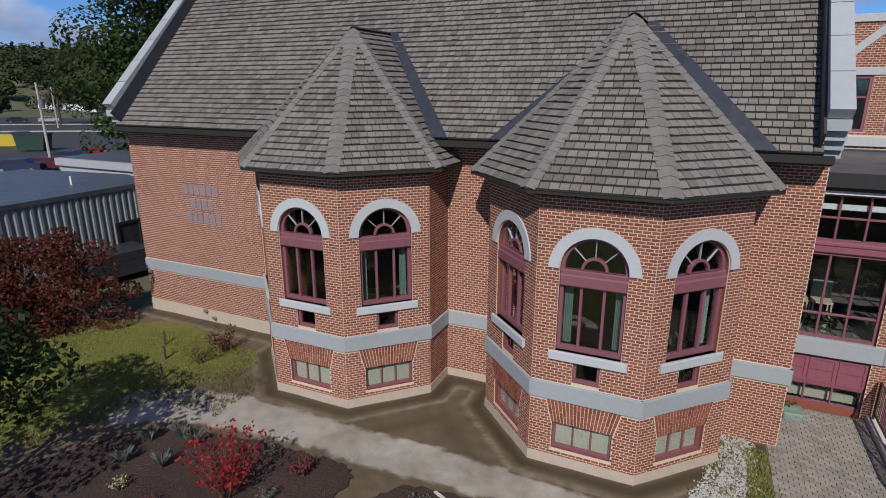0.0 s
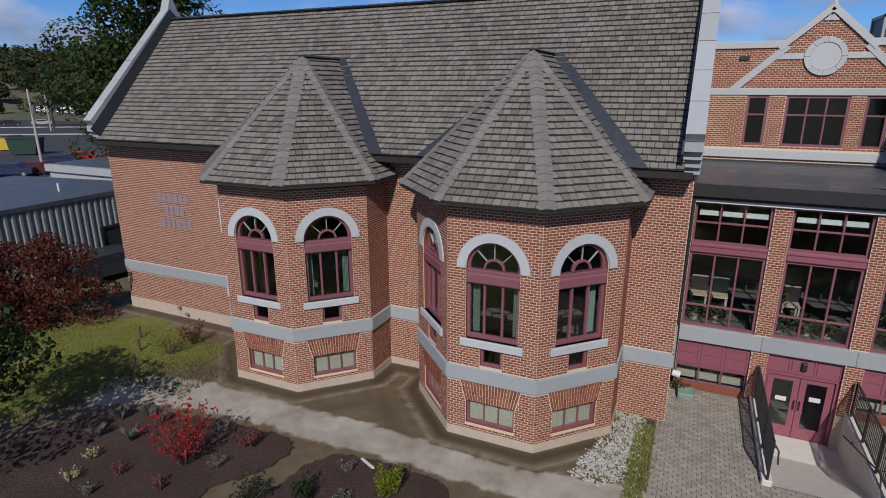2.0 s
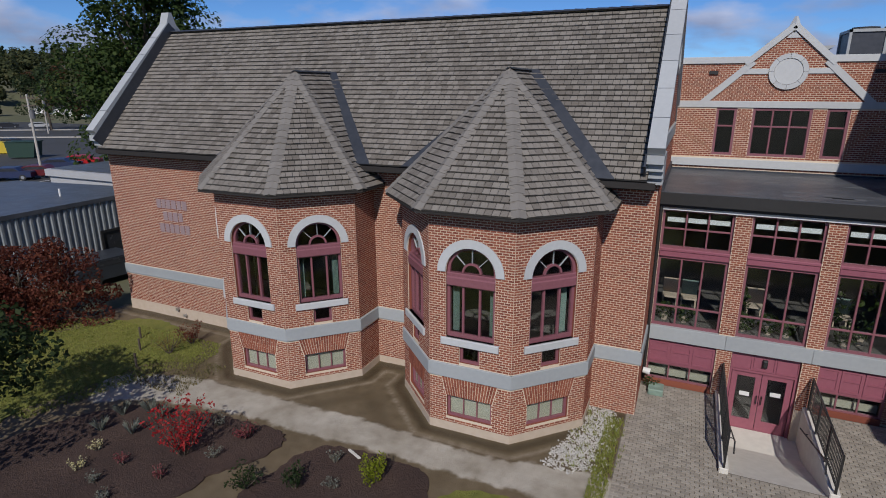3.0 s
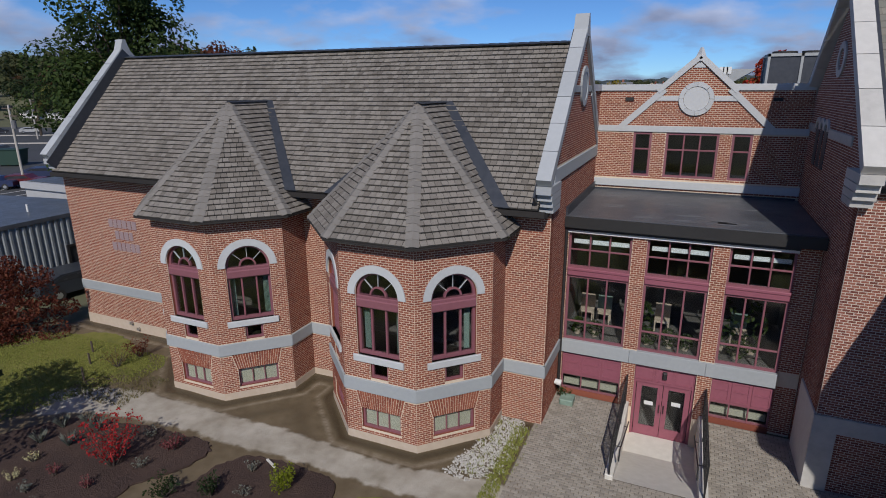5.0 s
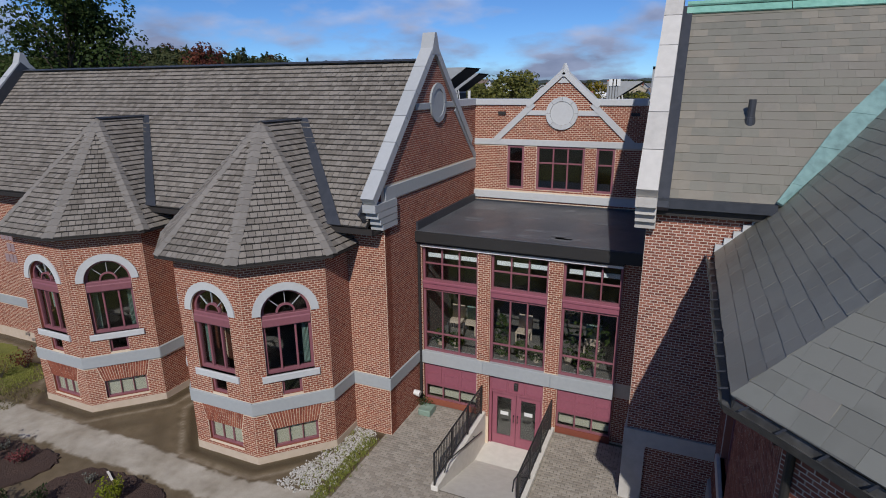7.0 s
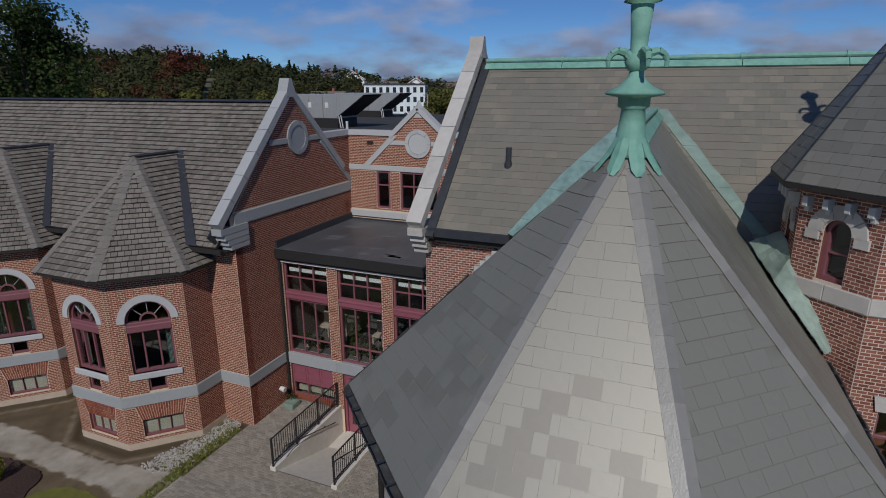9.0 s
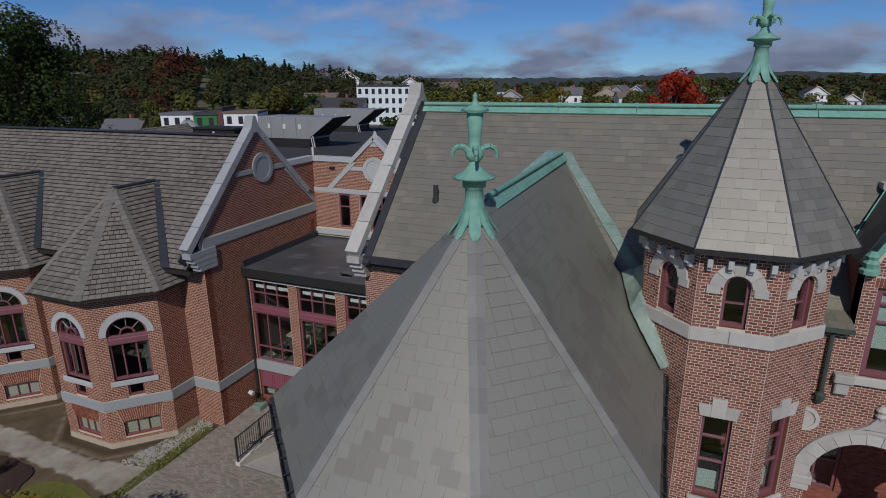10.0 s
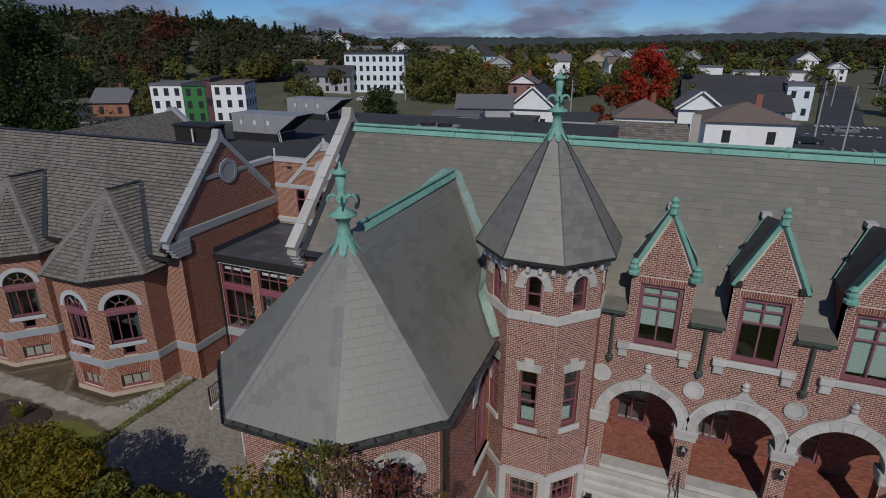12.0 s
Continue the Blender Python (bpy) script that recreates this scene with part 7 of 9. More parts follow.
GRAVEL_LOOP = smooth_loop([(0.95, 10.75), (1.0, 11.5), (1.42, 12.5), (1.5, 13.5), (1.75, 13.98), (2.35, 13.98), (2.4, 13.0), (2.3, 12.0), (2.2, 11.1), (1.7, 10.72)])
sheet("gravel_bed", GRAVEL_LOOP, 0.012, SOIL, "strip of soil and white gravel beside the bay", "gravel", 0.1)
m = Mesh()
for i in range(5200):
    x, y = rng.uniform(0.8, 2.5), rng.uniform(10.5, 13.97)
    dep = inside_depth(x, y, GRAVEL_LOOP) - 0.16 * math.sin(x * 7 + y * 5) * math.sin(y * 6.3 - x * 3)
    if dep < rng.uniform(-0.12, 0.3):
        continue
    s = rng.uniform(0.012, 0.04)
    a = rng.uniform(0, 6.28)
    pts = [(x + s * math.cos(a + k * 1.57) * rng.uniform(0.7, 1.1), y + s * math.sin(a + k * 1.57) * rng.uniform(0.7, 1.1), 0.008) for k in range(4)]
    pts += [((p[0] - x) * 0.55 + x, (p[1] - y) * 0.55 + y, 0.015 + s * 0.8) for p in pts]
    m.add(pts, [(4, 5, 6, 7), (0, 1, 5, 4), (1, 2, 6, 5), (2, 3, 7, 6), (3, 0, 4, 7)])
tagged(part("gravel", m, GRAVEL, None), "loose white gravel stones", "gravel", "", "stuff")


def tufts(n, inside, h, material, label, rg):
    m = Mesh()
    k = 0
    while k < n:
        x, y = inside(rg)
        k += 1
        for b in range(3):
            a, hh = rg.uniform(0, 6.28), h * rg.uniform(0.5, 1.3)
            dx, dy = 0.012 * math.cos(a), 0.012 * math.sin(a)
            lx, ly = hh * rg.uniform(-0.5, 0.5), hh * rg.uniform(-0.5, 0.5)
            m.add([(x - dx, y - dy, 0.01), (x + dx, y + dy, 0.01), (x + lx, y + ly, hh)], [(0, 1, 2)])
            x += rg.uniform(-0.03, 0.03); y += rg.uniform(-0.03, 0.03)
    return tagged(part("grass", m, material, None), label, "grass", "", "stuff")


def in_lawn(rg):
    while True:
        x, y = rg.uniform(-20, -11.6), rg.uniform(6.5, 12.7)
        if y < 12.75 + 0.4 * min(0, x + 18) and x < -12.2 - 0.36 * (10.4 - y) + (0.5 if y > 10.6 else 0) - max(0, y - 11.6) * 1.1:
            return x, y


tufts(14000, in_lawn, 0.07, GRASS, "short yellow-green grass blades", rng)
tufts(420, lambda r: (r.uniform(1.2, 2.5) + r.uniform(0, 0.3), r.uniform(10.8, 13.8)), 0.1, GRASS, "weeds growing through the gravel", rng)
tufts(1500, lambda r: (r.uniform(0.0, 2.5), r.uniform(5.5, 8.6)), 0.09, GRASS, "rough grass beside the paving", rng)
tufts(900, lambda r: (2.40 + r.uniform(-0.28, 0.14), r.uniform(8.6, 13.6)), 0.12, GRASS, "weeds along the paving edge", rng)
tufts(700, lambda r: (r.uniform(-13, -10.5), r.uniform(9.3, 11.4)), 0.1, surface("dry_grass", [(0.10, 0.085, 0.03), (0.19, 0.16, 0.07)], 0.9, 2, 0, pieces=0.6), "dry grass tufts", rng)

# paving
PAV = [(2.6, 16.25), (2.6, 8.6), (3.0, 3.6), (12.0, 3.6), (12.0, 16.25), (7.66, 16.25), (7.66, 12.25), (5.06, 12.25), (5.06, 16.25)]
m = Mesh(); slab(m, WORLD, PAV, (), -0.15, 0.0)
pavement = setting("pavement", m, PAVER_JOINT, "grey brick pavers in running bond", "pavement")
m = Mesh()
courses(m, WORLD, rect(2.62, 12.0, 3.6, 16.2), [rect(5.06, 7.66, 12.25, 16.3)], (0.21, 0.105), 0.018, 0.014, rng,
        singles=["paver", PAVER, pavement, lambda u, v: u < 5.0 and 12.6 < v < 15.4, 300])
stuff(part("paver_field", m, PAVER, pavement))

# sunken ramp
ramp = thing("entrance_ramp", (6.36, 14.3, -1.0), "concrete ramp sinking to the entrance between walls with black railings", "ramp")
m = Mesh()
m.add([(5.28, 12.2, 0.0), (7.44, 12.2, 0.0), (7.44, 15.2, -1.05), (5.28, 15.2, -1.05), (5.28, 16.4, -1.06), (7.44, 16.4, -1.06),
       (5.28, 12.2, -0.2), (7.44, 12.2, -0.2), (7.44, 15.2, -1.25), (5.28, 15.2, -1.25)], [(0, 1, 2, 3), (3, 2, 5, 4), (0, 6, 7, 1)])
part("slab", m, CONCRETE_PALE, ramp, "pale concrete ramp floor")
for x0, x1 in ((5.06, 5.28), (7.44, 7.66)):
    m = Mesh(); F2 = Plane((x0, 12.15, 0), (1, 0, 0), UP)
    soft_box(m, F2, 0, x1 - x0, -1.3, 0.16, -4.15, 0, 0.02)
    part("side_wall", m, CONCRETE_PALE, ramp, "pale concrete retaining wall")
for s, x in ((1, 5.17), (-1, 7.55)):
    f = part("railing", Mesh(), BLACK_METAL, ramp, "black steel picket railing")
    m = Mesh()
    for z in (0.3, 1.18):
        beam(m, (x, 12.2, z), (x, 16.15, z), (1, 0, 0), 0.04, 0.03)
    f.data.from_pydata(m.v, [], m.f)
    for k in range(4):
        m = Mesh(); cuboid(m, x - 0.025, x + 0.025, 12.2 + k * 1.3 - 0.025, 12.2 + k * 1.3 + 0.025, 0.1, 1.22); part("post", m, BLACK_METAL, f)
    for k in range(34):
        m = Mesh(); y = 12.25 + k * 0.115; cuboid(m, x - 0.009, x + 0.009, y - 0.009, y + 0.009, 0.31, 1.18); part("picket", m, BLACK_METAL, f)
    m = Mesh()
    xi = x + s * 0.2
    rod(m, (xi, 12.6, 0.72), (xi, 15.6, -0.2), 0.02); rod(m, (xi, 12.6, 0.72), (xi, 12.45, 0.45), 0.02)
    rod(m, (xi, 12.9, 0.62), (x, 12.9, 0.62), 0.014); rod(m, (xi, 15.0, -0.02), (x, 15.0, -0.02), 0.014)
    part("handrail", m, BLACK_METAL, ramp, "bent black handrail")


LEAF_OLIVE = leaves("olive_leaf", [(0.075, 0.085, 0.02), (0.165, 0.165, 0.034), (0.285, 0.235, 0.055)])


# ---- plants ----
def limb(mb, a, b, r0, r1, rg, n=4, wander=0.12):
    a, b = Vector(a), Vector(b)
    p = a
    L_ = (b - a).length
    for i in range(n):
        t = (i + 1) / n
        q = a.lerp(b, t) + Vector((rg.uniform(-1, 1), rg.uniform(-1, 1), rg.uniform(-0.4, 0.4))) * wander * L_ * (1 - t) * 0.5
        rod(mb, p, q, r0 + (r1 - r0) * i / n, r0 + (r1 - r0) * (i + 1) / n, 7)
        p = q


def tree(x, y, z, h, spread, leaf_mat, leaf, n, label, trunk=0.3, rg=None, name="tree", bare=0.3, clumps=22, group=""):
    rg = rg or rng
    t = thing(name, (x, y, z), label, "tree" if name == "tree" else "shrub", group)
    m = Mesh()
    limb(m, (x, y, z), (x + rg.uniform(-0.3, 0.3), y, z + h * 0.7), trunk, trunk * 0.35, rg, 5, 0.08)
    cl = Mesh()
    for i in range(clumps):
        a = rg.uniform(0, 6.28)
        hh = bare + (1 - bare) * (i + 0.5) / clumps
        r = spread * math.sqrt(max(0.05, 1 - ((hh - bare - 0.3 * (1 - bare)) / (0.75 * (1 - bare))) ** 2)) * rg.uniform(0.35, 0.95)
        c = Vector((x + r * math.cos(a), y + r * math.sin(a), z + h * hh))
        limb(m, (x, y, z + h * max(0.15, hh * 0.65)), c, trunk * 0.3, trunk * 0.08, rg, 3)
        s = spread * rg.uniform(0.28, 0.48)
        blob_leaves(cl, c, (s, s, s * 0.75), n // clumps, leaf, rg, 0.5 if leaf > 0.3 else 0.0)
    part("trunk", m, BARK, t)
    part("crown", cl, leaf_mat, t)
    return t


def bush(x, y, h, r, leaf_mat, leaf, n, label, stems=7, up=1.0, name="shrub", group=""):
    t = thing(name, (x, y, 0.04), label, "shrub", group)
    m, cl = Mesh(), Mesh()
    for i in range(stems):
        a = 6.28 * i / stems + rng.uniform(-0.3, 0.3)
        rr = r * rng.uniform(0.3, 0.95)
        tip = Vector((x + rr * math.cos(a), y + rr * math.sin(a), 0.04 + h * rng.uniform(0.6, 1.0)))
        limb(m, (x + 0.04 * math.cos(a), y + 0.04 * math.sin(a), 0.03), tip, 0.018, 0.006, rng, 4)
        base = Vector((x, y, 0.04))
        for k in range(3):
            c = base.lerp(tip, 0.5 + 0.22 * k)
            blob_leaves(cl, c, (r * 0.26, r * 0.26, h * 0.2 * up), n // (stems * 3), leaf, rng)
    part("stem", m, BARK, t)
    part("foliage", cl, leaf_mat, t)
    return t


def fan_shrub(x, y, h, r, stems, leaf_mat, label):
    """An open fan of upright stems with leaves along them."""
    t = thing("shrub", (x, y, 0.04), label, "shrub")
    m, cl = Mesh(), Mesh()
    for i in range(stems):
        a = 6.28 * i / stems * 2.4
        rr = r * math.sqrt((i + 0.5) / stems)
        base = Vector((x + 0.12 * rr * math.cos(a), y + 0.12 * rr * math.sin(a), 0.03))
        tip = Vector((x + rr * math.cos(a), y + rr * math.sin(a), h * (1.05 - 0.35 * (rr / r) ** 2) * rng.uniform(0.85, 1.05)))
        limb(m, base, tip, 0.014, 0.004, rng, 4, 0.06)
        for k in range(7):
            blob_leaves(cl, base.lerp(tip, 0.3 + 0.7 * k / 6), (0.11, 0.11, 0.12), 6, 0.085, rng)
    part("stem", m, BARK, t)
    part("foliage", cl, leaf_mat, t)


fan_shrub(-7.95, 7.2, 1.65, 0.9, 20, LEAF_RED, "open scarlet autumn shrub in the mulch bed")
bush(-6.9, 8.4, 0.42, 0.36, LEAF_PINK, 0.07, 260, "low dull red mound plant in mulch")
bush(-2.72, 8.3, 0.66, 0.44, LEAF_LIME, 0.06, 900, "bright lime dwarf conifer in mulch", 9, 1.6)
bush(-13.1, 12.3, 0.75, 0.62, LEAF_RUST, 0.07, 420, "dark red shrub at the lawn edge")
bush(-13.2, 11.35, 0.75, 0.7, LEAF_DRY, 0.06, 360, "dry tan shrub at the lawn edge")
bush(-5.5, 6.85, 0.5, 0.5, LEAF_DARK, 0.07, 420, "dark green low shrub in mulch", group="low shrubs")
bush(-4.4, 7.35, 0.55, 0.42, LEAF_DARK, 0.07, 380, "dark green low shrub in mulch", group="low shrubs")
for x, y in ((-11.1, 7.85), (-10.5, 8.3), (-9.95, 8.2), (-10.0, 7.3), (-10.95, 7.05)):
    t = thing("grass_clump", (x, y, 0.04), "pale grey-green grass clump in mulch", "plant", "grass clumps")
    m = Mesh()
    for i in range(40):
        a, s = rng.uniform(0, 6.28), rng.uniform(0.1, 0.26)
        d = Vector((math.cos(a), math.sin(a), 0))
        b = Vector((x, y, 0.04)) + d * 0.04
        w = Vector((-d.y, d.x, 0)) * 0.012
        m.add([b - w, b + w, b + d * s * 0.5 + UP * 0.3, b + d * s + UP * rng.uniform(0.3, 0.48)], [(0, 1, 2), (0, 2, 3)])
    part("blade_tuft", m, LEAF_GREY, t)
for x, y, mt, lb in ((-9.9, 5.65, FLOWER, "small pale yellow flowers"), (-10.2, 6.4, FLOWER, "small pale yellow flowers"), (-9.05, 5.5, LEAF_GREY, "small silver-grey mound plant"), (-9.05, 6.25, LEAF_PINK, "small dull pink mound plant"), (-7.1, 7.45, LEAF_GREY, "small grey plant"), (-8.3, 5.2, LEAF_GREY, "small silver-grey mound plant"), (-7.7, 6.25, LEAF_PINK, "small dark red plant"), (-4.05, 8.55, LEAF_GREY, "small grey plant"), (-3.6, 7.7, LEAF_GREY, "small pale grey plant"), (-8.05, 8.6, LEAF_GREY, "small grey-green weed by the path")):
    bush(x, y, 0.3, 0.25, mt, 0.05, 160, lb + " in the bed", 6, name="bedding_plant", group="bedding plants")
t = thing("garden_stake", (-3.7, 8.95, 0.05), "fallen pale timber stake on mulch", "stake")
m = Mesh(); beam(m, (-3.95, 9.05, 0.1), (-3.5, 8.85, 0.1), (1, 1, 0), 0.06, 0.04); part("board", m, CONCRETE_PALE, t)
for x, y, h in ((-15.3, 11.8, 0.5), (-13.4, 10.1, 0.55), (-14.4, 11.05, 0.5)):
    t = thing("wooden_post", (x, y, 0.02), "short weathered grey wooden post in the lawn", "post", "posts in the lawn")
    m = Mesh(); soft_box(m, Plane((x, y, 0), (1, 0, 0), UP), -0.03, 0.03, 0, h, -0.06, 0, 0.008); part("stake", m, BARK, t)
t = thing("utility_box", (3.35, 15.7, 0), "small grey-green metal hatch by the wall", "hatch")
m = Mesh(); soft_box(m, Plane((3.1, 15.4, 0), (1, 0, 0), UP), 0, 0.45, 0, 0.22, -0.5, 0, 0.03); part("box", m, COPPER_DULL, t)
bush(3.1, 15.9, 0.4, 0.3, LEAF_GREEN, 0.07, 160, "small weed by the wall", 6, name="weed")
tree(-12.6, 4.5, 0, 5.0, 2.5, LEAF_DARK, 0.15, 6500, "leafy dark green young tree beside the lawn", 0.08, bare=0.3)
for x, y, h, r in ((-19.3, 11.9, 3.8, 1.6), (-20.9, 11.0, 3.6, 1.7), (-22.6, 10.2, 3.2, 1.6), (-21.0, 9.3, 2.4, 1.5)):
    tree(x, y, -0.4, h, r, LEAF_RUST, 0.12, 6500, "dense rust-red autumn shrub at the lawn edge", 0.07, name="tall_shrub", bare=0.12, group="red shrubs")
for x, y, h, r, mt in ((4.7, 3.5, 4.7, 2.0, LEAF_YELLOW), (6.4, 4.1, 4.6, 1.8, LEAF_YELLOW), (8.2, 3.9, 4.5, 1.7, LEAF_YELLOW), (10.2, 3.9, 4.3, 1.5, LEAF_OLIVE), (12.3, 3.7, 4.4, 1.2, LEAF_OLIVE)):
    tree(x, y, 0, h, r, mt, 0.14, 8000, "yellowing leafy shrub beside the paved court", 0.06, name="tall_shrub", bare=0.15, group="shrubs by the court")
for x, y, h, r, mt in ((15.4, 3.7, 6.7, 0.9, LEAF_YELLOW), (16.3, 3.9, 7.4, 0.9, LEAF_YELLOW), (17.1, 4.0, 7.9, 0.8, LEAF_OLIVE), (18.0, 4.1, 7.7, 0.8, LEAF_DRY), (18.9, 4.4, 7.5, 0.8, LEAF_RUST), (19.9, 4.9, 6.4, 0.8, LEAF_DRY)):
    tree(x, y, 0, h, r, mt, 0.13, 1500, "tall thin shrub against the pavilion wall", 0.06, name="tall_shrub", bare=0.3, group="shrubs by the pavilion")


# ---- beyond the library ----
rng = random.Random(47)
ROOF_DARK = paint("dark_roofing", (0.06, 0.06, 0.065), 0.8)
ROOF_BROWN = paint("brown_roofing", (0.20, 0.15, 0.125), 0.85)
ROOF_GREY = paint("grey_roofing", (0.16, 0.16, 0.17), 0.8)
SIDING = {"white": paint("white_siding", (0.93, 0.93, 0.93)), "grey": paint("grey_siding", (0.46, 0.46, 0.47)), "pink": paint("brick_red_siding", (0.30, 0.15, 0.13)), "green": paint("green_siding", (0.04, 0.19, 0.05)),
          "maroon": paint("maroon_siding", (0.13, 0.05, 0.05)), "orange": paint("orange_siding", (0.33, 0.14, 0.08)), "blue": paint("pale_blue_siding", (0.82, 0.90, 0.94)), "tan": paint("tan_siding", (0.45, 0.38, 0.28))}
PANE_FAR = surface("dark_far_glass", [(0.02, 0.022, 0.026), (0.04, 0.042, 0.05)], 0.25, 3, 0)


def house(x, y, w, d, h, yaw, wall, roof, kind="gable", storeys=2, cols=4, ridge="x", label="", name="house", pitch=0.35, base=-1.5, chimney=True, white_gable=False):
    """A far house, its front towards -y before the turn."""
    z0 = terrain(x, y) + base
    t = thing(name, (x, y, z0), label, "house")
    c, s = math.cos(radians(yaw)), math.sin(radians(yaw))

    def q(a, b, z):
        return (x + a * c - b * s, y + a * s + b * c, z0 + z)
    H = h - base
    m = Mesh()
    m.add([q(*p) for p in ((-w / 2, -d / 2, 0), (w / 2, -d / 2, 0), (w / 2, d / 2, 0), (-w / 2, d / 2, 0), (-w / 2, -d / 2, H), (w / 2, -d / 2, H), (w / 2, d / 2, H), (-w / 2, d / 2, H))],
          [(0, 1, 5, 4), (1, 2, 6, 5), (2, 3, 7, 6), (3, 0, 4, 7), (4, 5, 6, 7)])
    r, o = Mesh(), 0.5
    if kind == "flat":
        m2 = [(-w / 2 - 0.2, -d / 2 - 0.2), (w / 2 + 0.2, -d / 2 - 0.2), (w / 2 + 0.2, d / 2 + 0.2), (-w / 2 - 0.2, d / 2 + 0.2)]
        r.add([q(*p, H) for p in m2] + [q(*p, H + 0.45) for p in m2], [(0, 1, 5, 4), (1, 2, 6, 5), (2, 3, 7, 6), (3, 0, 4, 7), (4, 5, 6, 7), (3, 2, 1, 0)])
    else:
        rise = pitch * (d if ridge == "x" else w) / 1.0
        e = [(-w / 2 - o, -d / 2 - o), (w / 2 + o, -d / 2 - o), (w / 2 + o, d / 2 + o), (-w / 2 - o, d / 2 + o)]
        if kind == "hip":
            k = max(0.0, w / 2 - d / 2) if ridge == "x" else 0
            top = [(-k, 0), (k, 0)]
            r.add([q(*p, H - 0.1) for p in e] + [q(*p, H + rise) for p in top], [(0, 1, 5, 4), (2, 3, 4, 5), (1, 2, 5), (3, 0, 4), (3, 2, 1, 0)])
        elif ridge == "x":
            r.add([q(*p, H - 0.1) for p in e] + [q(-w / 2 - o, 0, H + rise), q(w / 2 + o, 0, H + rise)], [(0, 1, 5, 4), (2, 3, 4, 5), (3, 2, 1, 0)])
            m.add([q(-w / 2, -d / 2, H), q(-w / 2, d / 2, H), q(-w / 2, 0, H + rise * 0.93)], [(0, 2, 1)])
            m.add([q(w / 2, -d / 2, H), q(w / 2, d / 2, H), q(w / 2, 0, H + rise * 0.93)], [(0, 1, 2)])
        else:
            r.add([q(*p, H - 0.1) for p in e] + [q(0, -d / 2 - o, H + rise), q(0, d / 2 + o, H + rise)], [(1, 2, 5, 4), (3, 0, 4, 5), (3, 2, 1, 0)])
            tri_ = Mesh() if white_gable else m
            tri_.add([q(-w / 2, -d / 2, H), q(w / 2, -d / 2, H), q(0, -d / 2, H + rise * 0.93)], [(0, 1, 2)])
            if white_gable:
                part("gable", tri_, SIDING["white"], t, "white boarded gable")
            for sgn in (-1, 1):
                b0, b1 = (q(sgn * (w / 2 + o), -d / 2 - o - 0.05, H - 0.1), q(0, -d / 2 - o - 0.05, H + rise))
                beam(m, b0, b1, (c * 0 - s, c, 0), 0.12, 0.3)
    part("wall", m, SIDING[wall], t)
    part("roof", r, roof, t)
    n = 0
    for side in (0, 1):
        wd = w if side == 0 else d
        cc = cols if side == 0 else max(2, int(cols * d / w))
        for i in range(cc):
            for j in range(storeys):
                a = -wd / 2 + wd * (i + 0.5) / cc
                zz = -base + (h) * (j + 0.5) / storeys
                g = Mesh()
                ww, hh = 0.5, 0.8
                for (du0, du1, dv0, dv1, out_, mt) in ((-ww, ww, -hh, hh, 0.06, PANE_FAR),):
                    if side == 0:
                        pts = [q(a + u, -d / 2 - o_, zz + v) for o_ in (0.0, out_) for u, v in ((du0, dv0), (du1, dv0), (du1, dv1), (du0, dv1))]
                    else:
                        pts = [q(w / 2 + o_, a + u, zz + v) for o_ in (0.0, out_) for u, v in ((du0, dv0), (du1, dv0), (du1, dv1), (du0, dv1))]
                    g.add(pts, [(4, 5, 6, 7), (0, 1, 5, 4), (1, 2, 6, 5), (2, 3, 7, 6), (3, 0, 4, 7)])
                part("window", g, PANE_FAR, t)
                n += 1
    if chimney and kind != "flat":
        g = Mesh()
        p = q(w * 0.15, d * 0.05, 0)
        cuboid(g, p[0] - 0.4, p[0] + 0.4, p[1] - 0.4, p[1] + 0.4, z0 + H, z0 + H + (pitch * d if ridge == "x" else pitch * w) + 1.0)
        part("chimney", g, BRICK_OLD, t)
    return t


house(-68.5, 168, 19, 15, 11.5, 20, "blue", ROOF_DARK, "flat", 4, 9, label="white four-storey flat-roofed apartment house", name="apartment_house")
house(-83.6, 96.8, 6.9, 10, 8.2, 26, "white", ROOF_GREY, "flat", 3, 3, label="white three-storey flat-roofed tenement", name="tenement")
house(-78.0, 99.2, 4.9, 10, 8.1, 26, "green", ROOF_DARK, "flat", 3, 2, label="bright green three-storey tenement", name="tenement")
house(-75.2, 100.6, 1.2, 10, 9.3, 26, "maroon", ROOF_DARK, "flat", 1, 1, label="narrow maroon party wall block", name="tenement")
house(-71.3, 102.6, 7.3, 10, 8.4, 26, "white", ROOF_BROWN, "flat", 3, 3, label="weathered white three-storey tenement", name="tenement")
house(-104, 98, 8.5, 9, 3.6, 26, "orange", ROOF_GREY, "gable", 1, 2, label="orange house with a grey gable roof")
house(-80.5, 156, 18, 9, 4.9, 12, "grey", ROOF_DARK, "gable", 2, 6, label="long pale grey house with gabled roof")
house(-92, 164, 11, 9, 5.5, 20, "tan", ROOF_BROWN, "gable", 2, 2, "x", label="tan house with a brown gable roof")
house(-132, 219, 15, 10, 5.8, 20, "white", ROOF_BROWN, "hip", 2, 4, label="far pale house with a low hipped roof", pitch=0.12)
house(-1.6, 111, 8.6, 14, 5.2, 4, "white", ROOF_DARK, "gable", 1, 2, "y", label="white gable-fronted house with dark roof", pitch=0.46, chimney=False)
house(8.5, 103, 6, 10, 4.2, 4, "grey", ROOF_DARK, "flat", 1, 2, label="low dark flat-roofed annex", name="shed")
house(19.3, 102, 9.6, 9.6, 5.5, 6, "white", ROOF_BROWN, "hip", 1, 3, label="low white house with brown hipped roof", pitch=0.28)
